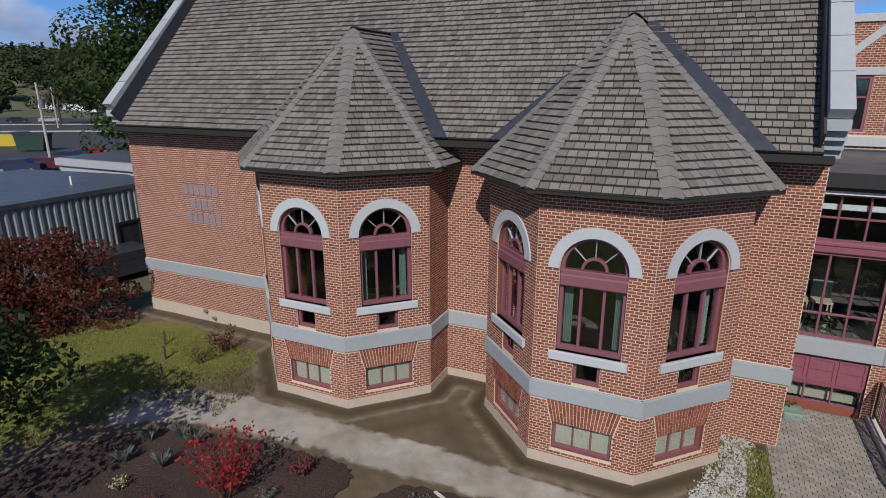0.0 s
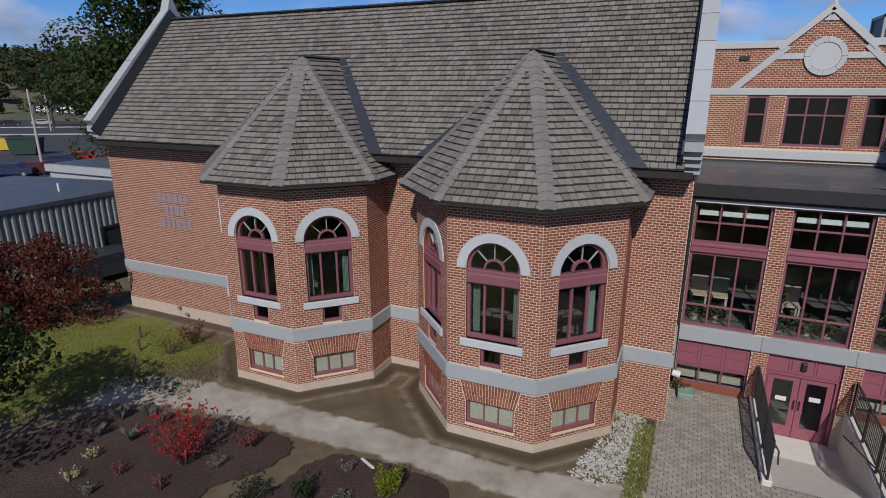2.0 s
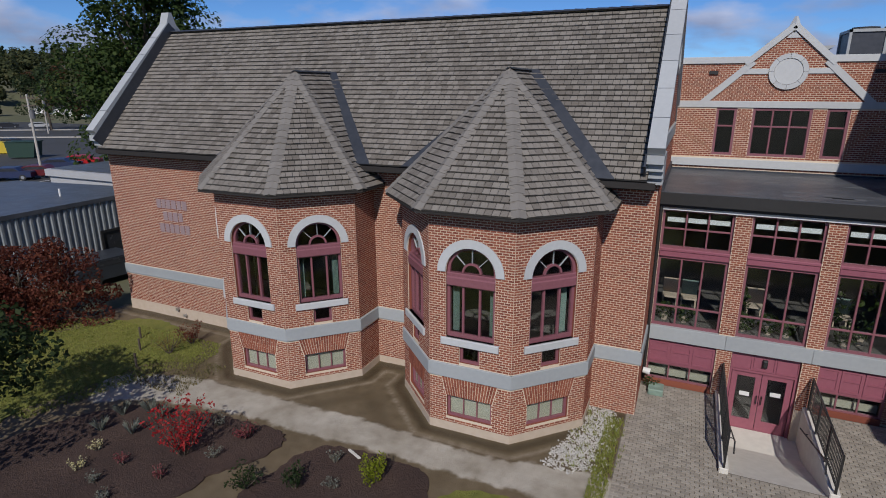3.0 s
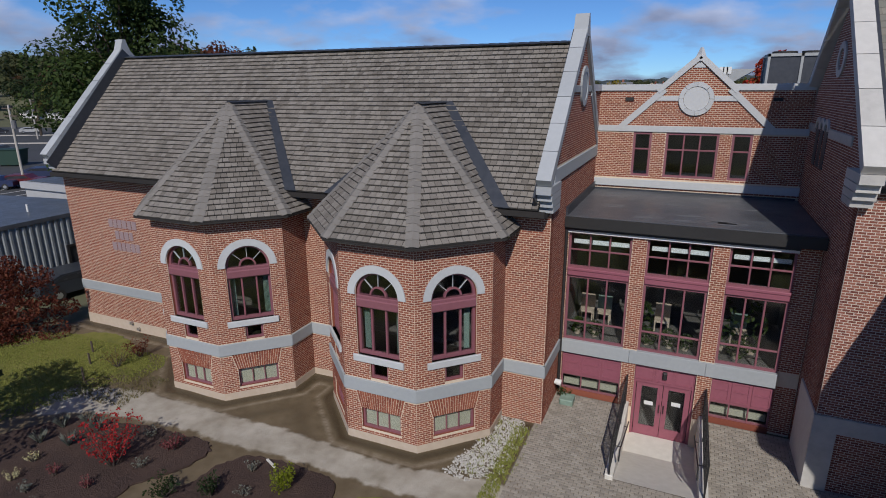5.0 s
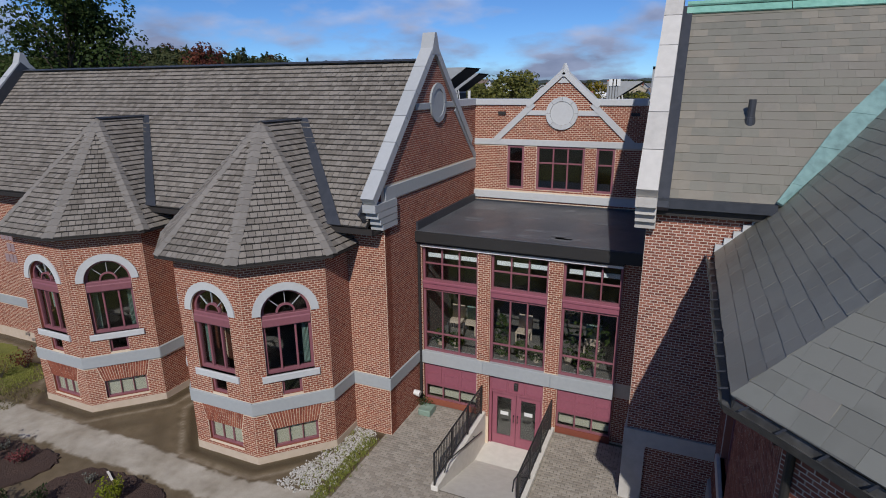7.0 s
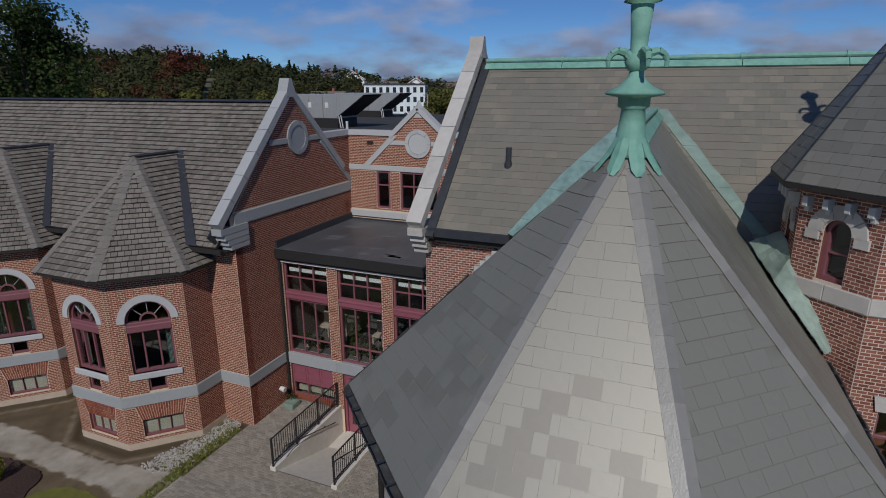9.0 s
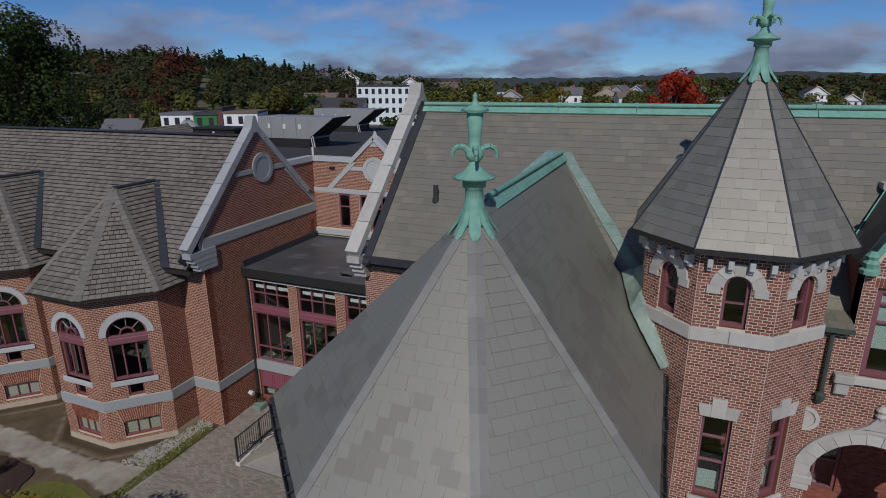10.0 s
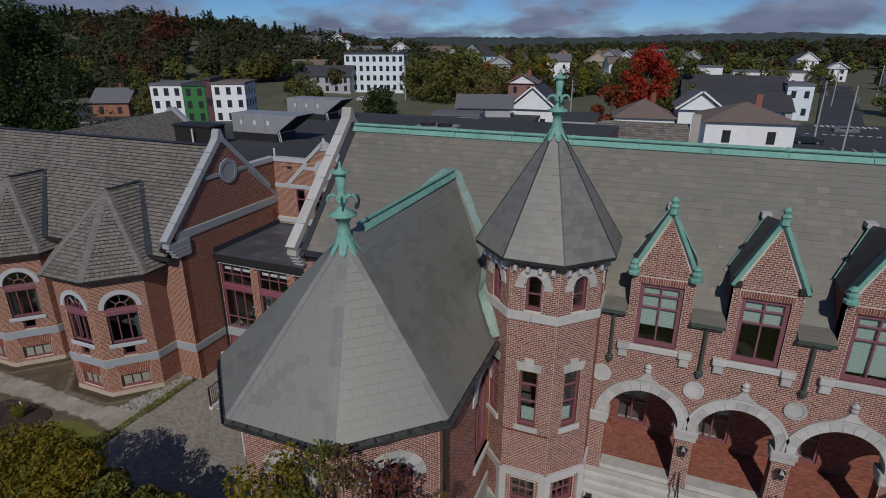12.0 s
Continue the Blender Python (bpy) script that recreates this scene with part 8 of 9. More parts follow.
house(27.9, 106, 6.6, 12, 6.9, 4, "white", ROOF_GREY, "gable", 1, 1, "y", label="white gable-fronted timber house", pitch=0.42, chimney=False)
house(33.2, 83.2, 10.6, 10, 7.9, 5, "white", ROOF_BROWN, "hip", 2, 2, label="white two-storey house with brown-grey hipped roof", pitch=0.2)
house(37, 160, 23, 34, 2.6, 2, "grey", ROOF_DARK, "gable", 1, 6, label="long low hall with dark roof", pitch=0.2, chimney=False)
house(50.9, 156, 5.4, 10, 7.8, 2, "blue", ROOF_GREY, "flat", 2, 2, label="pale blue two-storey flat-roofed block", name="tenement")
house(31, 236, 16, 10, 8.0, 0, "white", ROOF_GREY, "flat", 1, 6, label="white flat-roofed shop with a red sign", name="shop")
house(56, 240, 26, 10, 6.6, 0, "white", ROOF_GREY, "flat", 1, 6, label="low long white shop building", name="shop")
house(-14, 149.5, 7.4, 9, 6.6, 6, "pink", ROOF_GREY, "gable", 2, 2, "y", label="dull red house with a white gable", pitch=0.3, white_gable=True)
house(-22, 238, 9, 8, 8.4, 10, "white", ROOF_GREY, "gable", 2, 2, label="distant white house with grey roof")
house(-45, 232, 9, 9, 6.5, 10, "grey", ROOF_BROWN, "gable", 2, 2, "y", label="distant grey-brown gabled house")
house(89, 303, 7.5, 8, 5.4, 0, "white", ROOF_GREY, "gable", 2, 2, "y", label="distant white gabled timber house")
t = thing("shop_sign", (27, 230.6, 6), "red sign board on the shop front", "sign")
mm = Mesh()
for k in range(7):
    cuboid(mm, 24.6 + k * 0.95, 25.3 + k * 0.95, 230.55, 230.8, 6.0, 7.3)
part("sign_bar", mm, paint("sign_red", (0.35, 0.02, 0.03)), t)
house(150, 330, 16, 10, 7, -5, "tan", ROOF_GREY, "gable", 2, 2, "x", label="distant house among trees")
house(-140, 260, 12, 9, 7, 25, "white", ROOF_GREY, "gable", 2, 2, "y", label="distant white house on the hill")
house(-110, 235, 14, 9, 6, 25, "grey", ROOF_GREY, "gable", 2, 3, label="distant grey houses below the hill")
house(-100, 250, 9, 9, 8, 25, "white", ROOF_GREY, "gable", 2, 2, "y", label="distant white gabled timber house")
for i in range(26):
    a = rng.uniform(-0.9, 0.55)
    r = rng.uniform(230, 420)
    x, y = 20 + r * math.sin(a), r * math.cos(a)
    if x < -170 and y < 330:
        continue
    house(x, y, rng.uniform(9, 14), rng.uniform(8, 10), rng.uniform(5, 7.5), rng.uniform(-30, 30), rng.choice(["white", "white", "grey", "tan", "blue"]), rng.choice([ROOF_GREY, ROOF_BROWN, ROOF_DARK]), "gable", 2, 2, rng.choice("xy"), label="distant house half hidden in trees")
# low roofs just behind the library
house(-8, 96, 9.5, 8, 6.4, 14, "grey", ROOF_GREY, "gable", 1, 3, label="grey low building with gabled roof", chimney=False, pitch=0.25)
house(-10.2, 88, 8, 5, 5.6, 8, "grey", ROOF_GREY, "flat", 1, 2, label="flat-roofed grey shed building with a door", name="shed", chimney=False)
house(-2.5, 94, 9, 7, 4.4, 5, "grey", ROOF_DARK, "flat", 1, 2, label="low flat dark-roofed garage block", name="shed")
house(0.5, 85, 9, 5, 4.0, 5, "grey", ROOF_GREY, "flat", 1, 2, label="low pale grey lean-to block", name="shed")
m = thing("rear_shingled_roof", (20, 62, 0), "rear hall with a brown shingled hipped roof", "building")
mm = Mesh(); cuboid(mm, 14.5, 25.6, 57.5, 66, -1, 6.2); part("wall", mm, MORTAR, m)
mm = Mesh(); mm.add([(14, 57, 6.2), (26, 57, 6.2), (26, 66.5, 6.2), (14, 66.5, 6.2), (16.9, 61, 8.5), (26, 61, 8.5)], [(0, 1, 5, 4), (2, 3, 4, 5), (1, 2, 5), (3, 0, 4)])
rr_ = part("roof", mm, FELT, m)
sh = Mesh(); F, out = roof_plane([(14, 57, 6.2), (26, 57, 6.2), (26, 61, 8.5), (16.9, 61, 8.5)])
courses(sh, F, out, (), (0.5, 0.4), 0.02, 0.04, rng, True, 0.04, open_joint=0.03); stuff(part("shingle_field", sh, SHINGLE, rr_))
sh = Mesh(); F, out = roof_plane([(14, 66.5, 6.2), (14, 57, 6.2), (16.9, 61, 8.5)])
courses(sh, F, out, (), (0.5, 0.4), 0.02, 0.04, rng, True, 0.04, open_joint=0.03); stuff(part("shingle_field", sh, SHINGLE, rr_))
mm = Mesh(); cuboid(mm, 26.1, 26.9, 59.6, 60.6, 4, 9.6); part("chimney", mm, CONCRETE, m, "pale square chimney")
# shingled hall behind the wing
m = thing("rear_wing", (-18, 29, 0), "rear brick wing under a weathered shingle roof", "building")
ax, ay = Vector((-17.2, 23.2, 10.6)), Vector((-19.9, 36.0, 10.6))
side = Vector((0.978, 0.207, 0)) * 4.2
mm = Mesh(); slab(mm, WORLD, [tuple((ax - side * 0.93)[:2]), tuple((ax + side * 0.93)[:2]), tuple((ay + side * 0.93)[:2]), tuple((ay - side * 0.93)[:2])], (), -0.6, 7.0); part("wall", mm, MORTAR, m)
mm = Mesh(); sh = Mesh()
low_ = UP * -3.8
for c4 in ((ax + side + low_, ay + side + low_, ay, ax), (ay - side + low_, ax - side + low_, ax, ay)):
    F, out = roof_plane(c4)
    slab(mm, F, out, (), -0.1, 0); courses(sh, F, out, (), (0.22, 0.22), 0.01, 0.03, rng, True, 0.02, open_joint=0.022)
r_ = part("roof", mm, FELT, m); stuff(part("shingle_field", sh, SHINGLE, r_))
way = (ay - ax).normalized()
for s_ in (1, -1):
    mm = Mesh(); beam(mm, ay + side * s_ + low_ + way * 0.1, ay + UP * 0.1 + way * 0.1, way, 0.5, 0.3); part("end_coping", mm, STONE, m, "pale stone coping on the end gable" if s_ > 0 else "")
mm = Mesh(); mm.add([ay + side + low_, ay - side + low_, ay], [(0, 1, 2)]); part("gable", mm, BRICK_NEW, m)

# metal shed west of the lawn
shed = thing("metal_shed", (-27, 14, -0.5), "grey ribbed metal shed with a flat black roof", "shed")
SX = -26.3
RIB = surface("grey_ribbed_metal", [(0.22, 0.24, 0.25), (0.33, 0.35, 0.36)], 0.5, 4, 0.05, metal=0.2)
mm = Mesh()
FS, LS = upright((SX, -6), (SX, 20.6))
prof = []
while len(prof) * 0.34 / 4 < LS - 0.3:
    k = len(prof) // 4 * 0.34
    prof += [(k, 0), (k + 0.1, 0), (k + 0.14, 0.05), (k + 0.24, 0.05)]
strip(mm, [FS.p(u, -0.7, w) for u, w in prof], [FS.p(u, 3.42, w) for u, w in prof])
part("ribbed_wall", mm, RIB, shed)
mm = Mesh(); slab(mm, WORLD, [(SX - 0.15, -6), (SX - 0.15, 20.6), (-29.5, 21.6), (-37, 20.5), (-39, -6)], (), -0.7, 3.3); part("core", mm, ROOF_GREY, shed)
mm = Mesh(); slab(mm, WORLD, [(SX + 0.1, -6), (SX + 0.1, 20.65), (-29.5, 21.7), (-37.1, 20.6), (-39.1, -6)], (), 3.3, 3.52); part("roof", mm, MEMBRANE, shed, "flat black roof")
mm = Mesh(); slab(mm, FS, rect(24.3, 25.7, 0.1, 1.7), [rect(24.43, 25.57, 0.23, 1.57)], 0.0, 0.13); w = part("window", mm, DARK_TRIM, shed)
mm = Mesh(); slab(mm, FS, rect(24.35, 25.65, 0.15, 1.65), (), 0.0, 0.07); part("pane", mm, PANE_FAR, w)
mm = Mesh(); rod(mm, (-28.8, 18.1, 3.1), (-28.8, 18.1, 3.95), 0.06); part("vent_pipe", mm, WHITE_TRIM, shed, "white vent pipe")
low = thing("low_annex", (-36, 27, 0), "low flat-roofed annex with a pale parapet", "building")
mm = Mesh(); cuboid(mm, -41.0, -31.8, 25.1, 30, -0.7, 3.0); part("wall", mm, SIDING["grey"], low)
mm = Mesh(); cuboid(mm, -41.2, -31.6, 24.9, 30.2, 3.0, 3.5); part("parapet", mm, SIDING["grey"], low, "pale grey parapet")
mm = Mesh(); cuboid(mm, -40.9, -31.9, 25.2, 29.9, 3.4, 3.55); part("roof", mm, MEMBRANE, low)
mm = Mesh(); cuboid(mm, -37.2, -36.4, 28.4, 29.2, 3.5, 4.8); part("chimney", mm, BRICK_OLD, low)

# car park and roads
def flat(name, pts, z, mt, label, cat):
    m_ = Mesh(); slab(m_, WORLD, pts, (), z - 0.3, z)
    return setting(name, m_, mt, label, cat)


flat("car_park", rect(-190, -46, 12, 108), -0.42, ASPHALT, "grey asphalt car park", "car park")
flat("side_yard", rect(-46, -24, 19.6, 60), -0.43, ASPHALT, "asphalt yard", "yard")
flat("rear_lot", [(-66, 104), (-36, 104), (-44, 137), (-72, 143)], -0.5, ASPHALT, "pale asphalt lot behind the library", "car park")
flat("road", [(54, 143), (63, 143), (104, 345), (93, 345)], -0.35, ASPHALT, "asphalt street", "road")
flat("street", [(44, 122), (46, 116), (200, 134), (200, 146), (44, 143)], -0.5, ASPHALT, "asphalt cross street", "road")
flat("parking_lot", rect(41, 90, 60, 116), -0.36, ASPHALT, "asphalt parking lot", "car park")
mm = Mesh()
for i in range(8):
    cuboid(mm, 50 + i * 3.0, 50.15 + i * 3.0, 103, 109, -0.36, -0.33)
for i in range(11):
    cuboid(mm, 53 + i * 1.1, 53.55 + i * 1.1, 138.5, 141, -0.5, -0.46)
    cuboid(mm, 49 + i * 1.5, 49.7 + i * 1.5, 126, 126.5, -0.5, -0.46)
for i in range(10):
    cuboid(mm, -80 + i * 2.7, -79.85 + i * 2.7, 32, 37, -0.42, -0.40)
setting("road_marking", mm, WHITE_TRIM, "white painted bay lines and crossing", "road marking")


def car(x, y, z, yaw, colour, van=False, label=""):
    t = thing("van" if van else "car", (0, 0, 0), label, "van" if van else "car", "parked vehicles")
    pm = paint("car_paint", colour, 0.35)
    L_, W_, H_ = (5.2, 1.95, 2.1) if van else (4.5, 1.8, 1.42)
    prof = [(0, 0.35), (L_, 0.35), (L_, 0.85), (L_ - 0.1, 0.95), (L_ * 0.78, 1.0), (L_ * 0.66, H_), (L_ * (0.04 if van else 0.25), H_), (0.03, 1.0)]
    F = Plane((-L_ / 2, -W_ / 2, 0), (1, 0, 0), UP)
    m_ = Mesh(); slab(m_, F, prof, (), -W_, 0); part("body", m_, pm, t)
    m_ = Mesh(); slab(m_, F, [(L_ * 0.75, 1.03), (L_ * 0.65, H_ - 0.1), (L_ * (0.1 if van else 0.28), H_ - 0.1), (L_ * (0.08 if van else 0.14), 1.03)], (), -W_ - 0.01, 0.01); part("window", m_, PANE_FAR, t)
    for wx in (L_ * 0.19, L_ * 0.81):
        for wy in (0.02, -W_ - 0.02 + 0.2):
            m_ = Mesh(); p = F.p(wx, 0.33, wy); rod(m_, p, p + Vector((0, 0.2, 0)), 0.33, None, 16); wh = part("wheel", m_, DARK_TRIM, t)
            m_ = Mesh(); p = F.p(wx, 0.33, wy + 0.01); rod(m_, p, p + Vector((0, 0.18, 0)), 0.18, None, 12); part("rim", m_, STEEL, wh)
    t.matrix_basis = pose(x, y, z, 0, 0, yaw)
    return t


car(-24.3, 17.4, -0.5, 80, (0.03, 0.035, 0.045), False, "dark blue-grey car parked beside the metal shed")
for x, y, yw, c, lb in ((-65.0, 35.6, 35, (0.025, 0.035, 0.09), "dark blue parked car"), (-70.5, 34.0, 35, (0.02, 0.02, 0.025), "black parked car"), (-63.8, 37.9, 35, (0.12, 0.014, 0.018), "dark red parked car"), (-69.0, 46.3, 35, (0.45, 0.015, 0.02), "bright red parked car"), (-104, 58, 10, (0.04, 0.045, 0.05), "dark parked car"), (-70, 66, 10, (0.5, 0.5, 0.5), "pale parked car"), (-68.0, 42.9, 35, (0.03, 0.04, 0.09), "blue parked car"), (-155, 86, 60, (0.03, 0.03, 0.035), "dark parked car"), (-149, 90, 60, (0.5, 0.5, 0.5), "pale parked car"), (57, 132, 8, (0.2, 0.2, 0.21), "grey car on the street"), (62.5, 106, 90, (0.3, 0.01, 0.012), "red parked car"), (47, 112, 0, (0.02, 0.03, 0.03), "dark green parked car"), (-58, 140, 5, (0.6, 0.6, 0.6), "white parked van")):
    car(x, y, terrain(x, y) + 0.0 if y > 120 else -0.4, yw, c, False, lb + " on the asphalt")
BIN_GREEN = paint("dark_green_bin", (0.015, 0.045, 0.03))
t = thing("skip_container", (-84.5, 48, -0.4), "dark green steel waste container in the car park", "container")
F = Plane((-86.2, 47.2, -0.4), (1, 0.55, 0), UP)
mm = Mesh(); slab(mm, F, [(0, 0.15), (3.4, 0.15), (3.8, 2.3), (-0.3, 2.3)], (), -2.0, 0.0); part("bin", mm, BIN_GREEN, t)
mm = Mesh(); box(mm, F, -0.4, 3.9, 2.3, 2.42, -2.1, 0.1); part("lid", mm, BIN_GREEN, t)
t = thing("yellow_container", (-93.5, 50, -0.4), "yellow open-topped waste container in the car park", "container")
F = Plane((-95.6, 49.4, -0.4), (1, 0.55, 0), UP)
mm = Mesh(); slab(mm, F, [(0, 0.1), (4.0, 0.1), (4.3, 1.8), (-0.3, 1.8)], (), -2.0, 0.0); part("bin", mm, paint("yellow_steel", (0.55, 0.40, 0.03)), t)
mm = Mesh()
slab(mm, WORLD, [(-150, 56), (-149, 55), (-95, 84), (-96, 85.2)], (), -0.45, -0.28); slab(mm, WORLD, [(-160, 75), (-159.3, 74), (-118, 97), (-119, 98.2)], (), -0.45, -0.28)
setting("kerb_island", mm, CONCRETE, "pale concrete kerb islands in the car park", "kerb")
t = thing("market_hall", (-183, 123, 0), "long low pale building across the car park", "building")
mm = Mesh(); cuboid(mm, -200, -166, 118, 128, -1, 3.2); part("wall", mm, SIDING["white"], t)
mm = Mesh(); cuboid(mm, -200.5, -165.5, 117.5, 128.5, 3.2, 3.6); part("roof", mm, ROOF_GREY, t)


def pole(x, y, h, arms=True):
    z = terrain(x, y)
    t = thing("utility_pole", (x, y, z), "grey wooden utility pole with crossarm", "utility pole", "utility poles")
    m_ = Mesh(); rod(m_, (x, y, z - 0.5), (x, y, z + h), 0.17, 0.11, 8); part("post", m_, CONCRETE, t)
    if arms:
        for k in (0.4, 1.2):
            m_ = Mesh(); cuboid(m_, x - 1.2, x + 1.2, y - 0.06, y + 0.06, z + h - k - 0.08, z + h - k + 0.06); part("crossarm", m_, BARK, t)
        for dx in (-1.05, -0.5, 0.5, 1.05):
            m_ = Mesh(); rod(m_, (x + dx, y, z + h - 0.34), (x + dx, y, z + h - 0.1), 0.05, None, 6); part("insulator", m_, DARK_TRIM, t)
        m_ = Mesh(); rod(m_, (x + 0.35, y, z + h - 2.6), (x + 0.35, y, z + h - 1.7), 0.25, None, 10); part("transformer", m_, ROOF_GREY, t)
    return t


for x, y, h in ((-63.4, 37.8, 9.5), (49, 117.6, 11), (50.9, 105.5, 11), (65, 185, 12), (79, 200, 11), (-40, 180, 11), (-50, 150, 10), (20, 128, 9), (2, 130, 9), (-128, 79, 9)):
    pole(x, y, h, h > 6)
mm = Mesh()
for z in (8.6, 9.3):
    for a, b in (((50.9, 105.5), (49, 117.6)), ((49, 117.6), (20, 128)), ((49, 117.6), (65, 185)), ((20, 128), (-50, 150)), ((50.9, 105.5), (110, 96))):
        n = 12
        prev = None
        for i in range(n + 1):
            u = i / n
            p = Vector((a[0] + (b[0] - a[0]) * u, a[1] + (b[1] - a[1]) * u, z - 3.2 * u * (1 - u)))
            if prev:
                rod(mm, prev, p, 0.025, None, 4)
            prev = p
tagged(part("overhead_wire", mm, DARK_TRIM, None), "thin dark overhead wires strung between poles", "wire", "", "stuff")

# wooded ridge on the horizon, distance haze mixed into its blue-green colour
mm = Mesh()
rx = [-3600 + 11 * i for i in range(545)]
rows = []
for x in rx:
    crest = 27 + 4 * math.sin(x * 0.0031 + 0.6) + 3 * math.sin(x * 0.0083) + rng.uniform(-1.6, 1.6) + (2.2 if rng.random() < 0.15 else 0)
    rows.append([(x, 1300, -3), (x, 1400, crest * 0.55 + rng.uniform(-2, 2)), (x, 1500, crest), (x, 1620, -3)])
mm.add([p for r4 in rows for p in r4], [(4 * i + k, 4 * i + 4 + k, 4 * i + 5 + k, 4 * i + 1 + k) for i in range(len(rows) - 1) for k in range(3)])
setting("backdrop_ridge", mm, surface("haze_tinted_ridge", [(0.034, 0.047, 0.048), (0.048, 0.061, 0.056), (0.065, 0.072, 0.052)], 0.95, 0.03, 0.0, big=0.01), "low wooded ridge on the horizon, tinted with painted haze", "hills")

# trees and woods
tree(-44.5, 37.8, -0.5, 20.5, 7.2, LEAF_GREEN, 0.34, 26000, "large broad dark green tree behind the wing", 0.55, bare=0.12, clumps=46)
tree(-51, 42, -0.5, 13, 5.0, LEAF_GREEN, 0.34, 11000, "large dark green tree behind the wing", 0.4, bare=0.15, clumps=26)
tree(18.6, 117, -1, 16.0, 5.0, LEAF_MAPLE, 0.55, 7000, "big bright scarlet maple", 0.5, bare=0.12, clumps=34)
tree(12.6, 115, -1, 9.2, 3.4, LEAF_MAPLE_DULL, 0.5, 3000, "orange-red maple beside the scarlet one", 0.3, bare=0.12, clumps=20)
tree(-5.5, 188, -1, 8.5, 4.0, LEAF_LIME_FAR, 0.6, 2200, "yellow-green tree along the street", 0.3, bare=0.12, clumps=22)
tree(23.5, 156, -1, 15, 6.0, LEAF_OLIVE_FAR, 0.8, 3000, "olive-green tree beside the maple", 0.4, bare=0.1, clumps=26)
tree(-17.5, 192, -1, 12.5, 4.2, LEAF_YELLOW, 0.65, 2200, "golden-yellow autumn tree among houses", 0.3, bare=0.1, clumps=20)
tree(-37, 190, -1, 10.0, 5.5, LEAF_ORANGE, 0.65, 2600, "orange autumn tree among houses", 0.3, bare=0.1, clumps=22)
tree(-28, 200, -1, 9.0, 6.0, LEAF_ORANGE, 0.7, 2000, "orange autumn tree among houses", 0.3, bare=0.1, clumps=20)
tree(-21, 132, -1, 7.0, 5.5, LEAF_DRY, 0.6, 2200, "olive-brown shrubby tree behind the sheds", 0.3, bare=0.1, clumps=22)
tree(-34, 152, -1, 14.5, 8.5, LEAF_OLIVE_FAR, 0.75, 6500, "broad olive-green tree among houses", 0.4, bare=0.1, clumps=40)
tree(-45, 152, -1, 11.5, 6.5, LEAF_OLIVE_FAR, 0.75, 4200, "broad olive-green tree among houses", 0.4, bare=0.1, clumps=32)
tree(-26, 142, -1, 10.0, 6.0, LEAF_OLIVE_FAR, 0.7, 3400, "broad olive-green tree among houses", 0.35, bare=0.1, clumps=28)
tree(-43, 122, -1, 6.5, 4.8, LEAF_GREEN, 0.6, 2600, "dense green tree at the edge of the lot", 0.3, bare=0.1, clumps=24)
tree(-64, 120, -1, 8.6, 5.2, LEAF_OLIVE_FAR, 0.6, 3000, "yellow-green tree beside the tenement", 0.3, bare=0.1, clumps=26)
tree(-88, 150, -1, 11.0, 5.0, LEAF_GREEN, 0.7, 2400, "dark green tree behind the grey house", 0.3, bare=0.1, clumps=24)
tree(-95, 97.5, -1, 11.0, 2.6, LEAF_OLIVE_FAR, 0.5, 1900, "tall narrow yellow-green tree by tenements", 0.25, bare=0.1, clumps=24)
tree(-89.5, 95.5, -1, 9.5, 2.2, LEAF_OLIVE_FAR, 0.5, 1300, "tall narrow yellow-green tree by tenements", 0.25, bare=0.2, clumps=20)
tree(70, 235, -1, 9.5, 5.0, LEAF_OLIVE_FAR, 0.7, 2000, "olive-green tree along the street", 0.3, bare=0.1, clumps=22)
tree(20, 205, -1, 12, 6.5, LEAF_OLIVE_FAR, 0.8, 2600, "olive-green tree behind the maple", 0.3, bare=0.1, clumps=24)
tree(8, 210, -1, 11, 6.5, LEAF_OLIVE_FAR, 0.8, 2600, "olive-green tree behind the maple", 0.3, bare=0.1, clumps=24)
tree(76, 168, -1, 10.5, 5.5, LEAF_OLIVE_FAR, 0.7, 2600, "olive tree along the street", 0.3, bare=0.1, clumps=24)
tree(84, 150, -1, 8.5, 5.0, LEAF_OLIVE_FAR, 0.7, 2200, "olive tree along the street", 0.3, bare=0.1, clumps=22)
tree(96, 205, -1, 13, 7, LEAF_YELLOW, 0.8, 1500, "olive tree along the street", 0.3, bare=0.1, clumps=18)
tree(92, 160, -1, 10, 6, LEAF_DRY, 0.8, 1500, "brown-orange autumn tree by the street", 0.3, bare=0.1, clumps=18)
tree(-165, 175, 10, 16, 9, LEAF_RUST, 1.0, 1600, "red maple at the foot of the hill", 0.4, bare=0.1, clumps=20)
for x, y, h in ((-138, 86, 14), (-128, 104, 12), (-150, 108, 12)):
    tree(x, y, -0.5, h, h * 0.42, LEAF_DARK, 0.38, 5000, "dark green tree beside the car park", 0.3, bare=0.25, clumps=20, group="car park trees")

cl, gold, rust = Mesh(), Mesh(), Mesh()
olive = Mesh()
mixes = [cl] * 10 + [gold, rust]
conif = Mesh()


def woods_tree(x, y, h, mb):
    z = terrain(x, y) - 0.5
    r = h * rng.uniform(0.36, 0.55)
    d = math.hypot(x, y)
    size = (0.4 if d < 270 else 0.7) + d * 0.002
    n = int(520 if d < 270 else 150)
    for b in range(5):
        a = rng.uniform(0, 6.28)
        q = r * rng.uniform(0.1, 0.6)
        blob_leaves(mb, (x + q * math.cos(a), y + q * math.sin(a), z + h * rng.uniform(0.35, 0.8)), (r * 0.65, r * 0.65, h * 0.26), n // 5, size * 1.25, rng, 0.85)


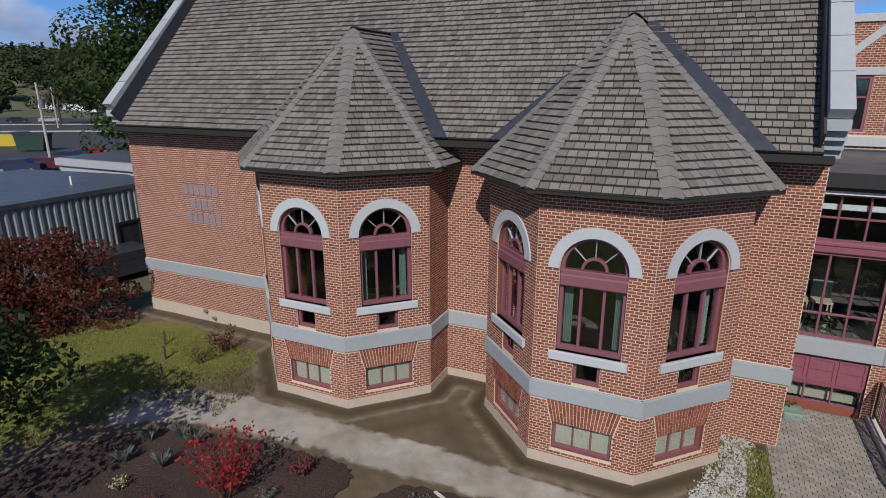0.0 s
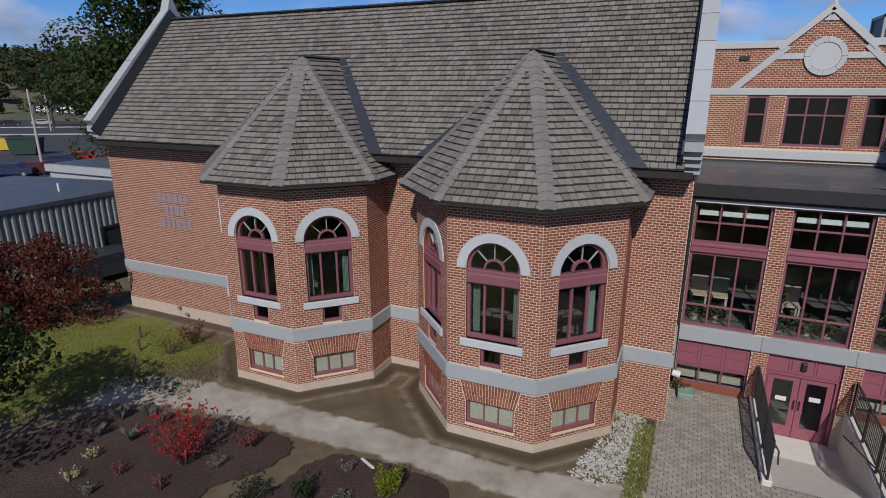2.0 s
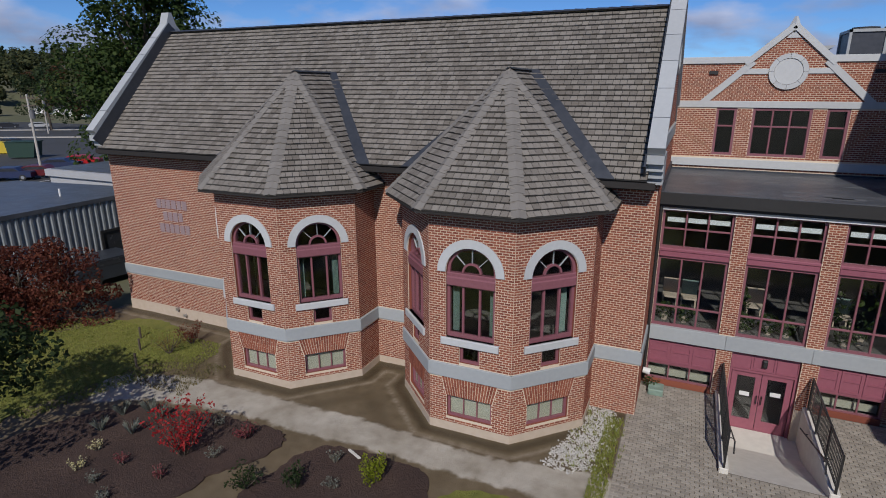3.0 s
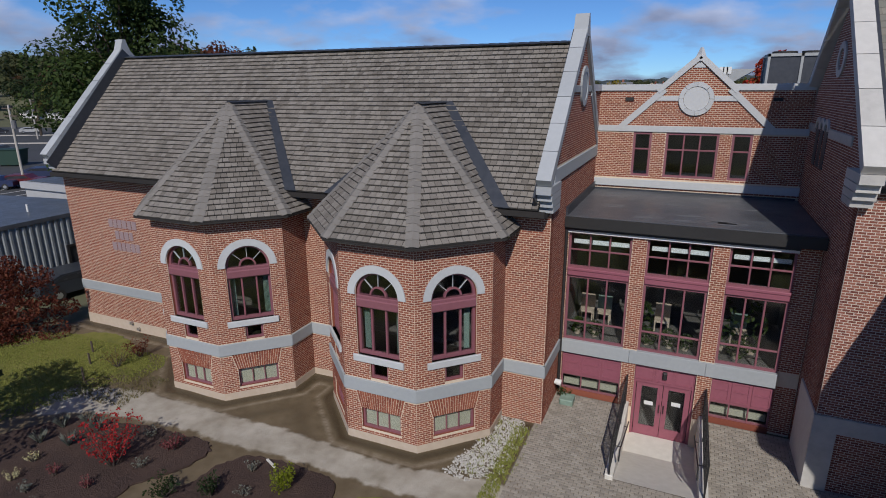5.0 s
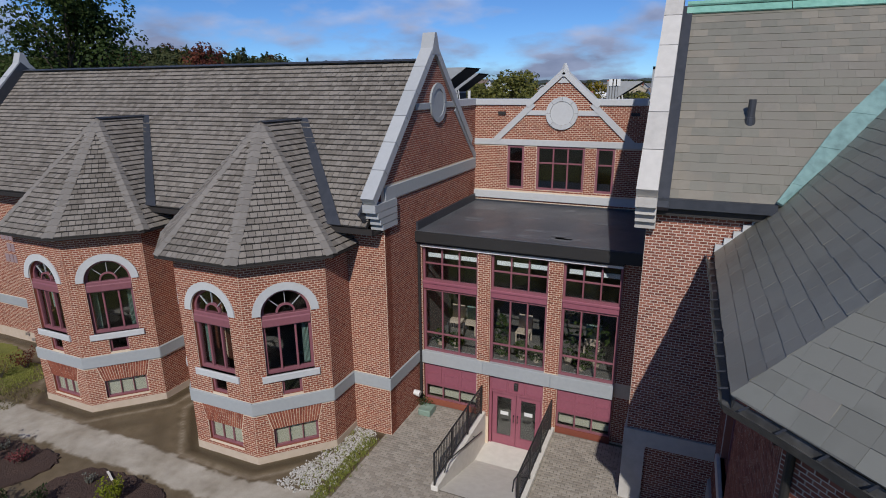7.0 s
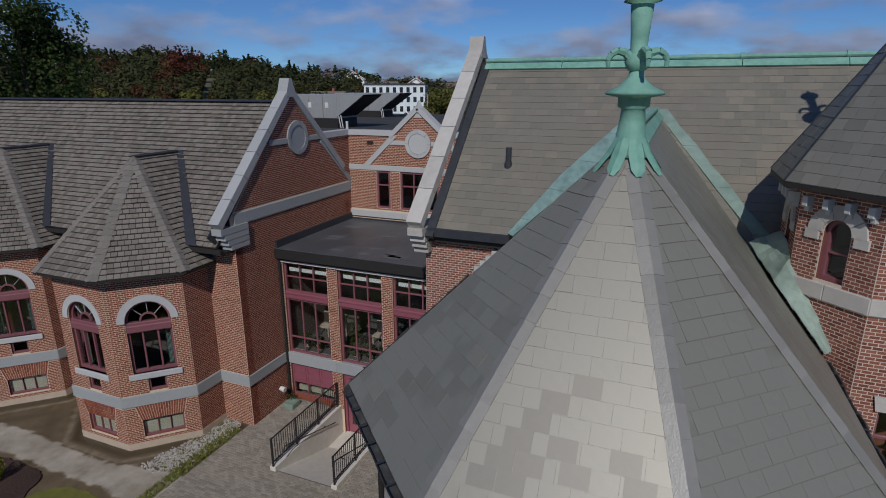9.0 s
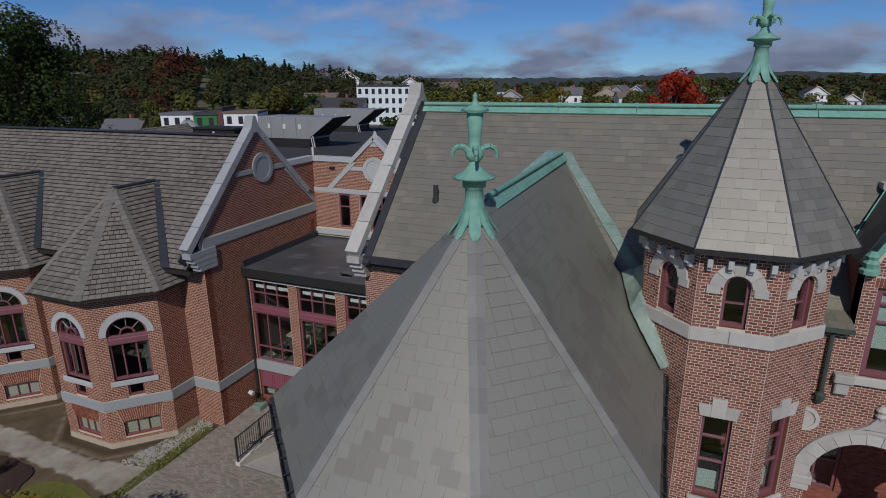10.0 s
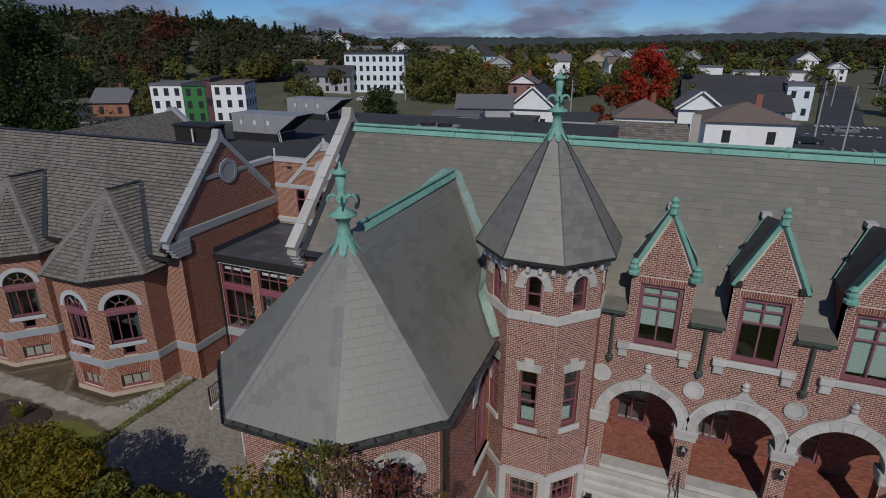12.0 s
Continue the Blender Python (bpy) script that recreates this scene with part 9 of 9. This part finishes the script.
k = 0
while k < 2700:
    a = rng.uniform(-1.45, 0.95)
    r = 175 + 640 * rng.random() ** 1.25
    x, y = 15 + r * math.sin(a), r * math.cos(a)
    onhill = terrain(x, y) > 3.5
    town = abs(a) < 1.0 and r < 300
    if town and not onhill and rng.random() < 0.6:
        continue
    if -192 < x < -46 and y < 112:
        continue
    if 40 < x < 110 and y < 345 and abs(x - 58 - (y - 143) * 0.2) < 16:
        continue
    kind_ = rng.choice(mixes)
    woods_tree(x, y, rng.uniform(6.5, 14) * (0.95 if onhill else 0.75), olive if not onhill and kind_ is cl and rng.random() < (0.75 if r < 420 else 0.45) else kind_)
    k += 1
for i in range(150):
    a = rng.uniform(-1.55, -0.75)
    r = rng.uniform(95, 175)
    x, y = -15 + r * math.sin(a), r * math.cos(a)
    if (x > -100 and y < 130 and not (x < -55 and y > 108)) or (x > -192 and y < 112):
        continue
    woods_tree(x, y, rng.uniform(7, 12), cl)
tagged(part("woods", cl, WOODS, None), "dense dark green and russet woods to the horizon", "woods", "", "stuff")
tagged(part("olive_woods", olive, LEAF_OLIVE_FAR, None), "round olive-green crowns between the far houses", "woods", "", "stuff")
tagged(part("yellowing_woods", gold, leaves("yellowing_woods", [(0.05, 0.05, 0.014), (0.10, 0.085, 0.022), (0.15, 0.105, 0.03)]), None), "yellowing autumn crowns among the far woods", "woods", "", "stuff")
tagged(part("russet_woods", rust, leaves("russet_woods", [(0.05, 0.03, 0.016), (0.10, 0.05, 0.024), (0.14, 0.06, 0.028)]), None), "russet autumn crowns among the far woods", "woods", "", "stuff")
for i in range(70):
    a = rng.uniform(-1.1, -0.5)
    r = rng.uniform(300, 420)
    x, y = 15 + r * math.sin(a), r * math.cos(a)
    z, h = terrain(x, y) - 1, rng.uniform(10, 15)
    for j in range(9):
        zz = z + h * (0.2 + 0.8 * j / 9)
        blob_leaves(conif, (x, y, zz), (h * 0.17 * (1 - j / 9.5), h * 0.17 * (1 - j / 9.5), h * 0.06), 8, 1.6, rng)
tagged(part("conifers", conif, LEAF_DARK, None), "dark pointed conifers on the hill crest", "conifers", "", "stuff")
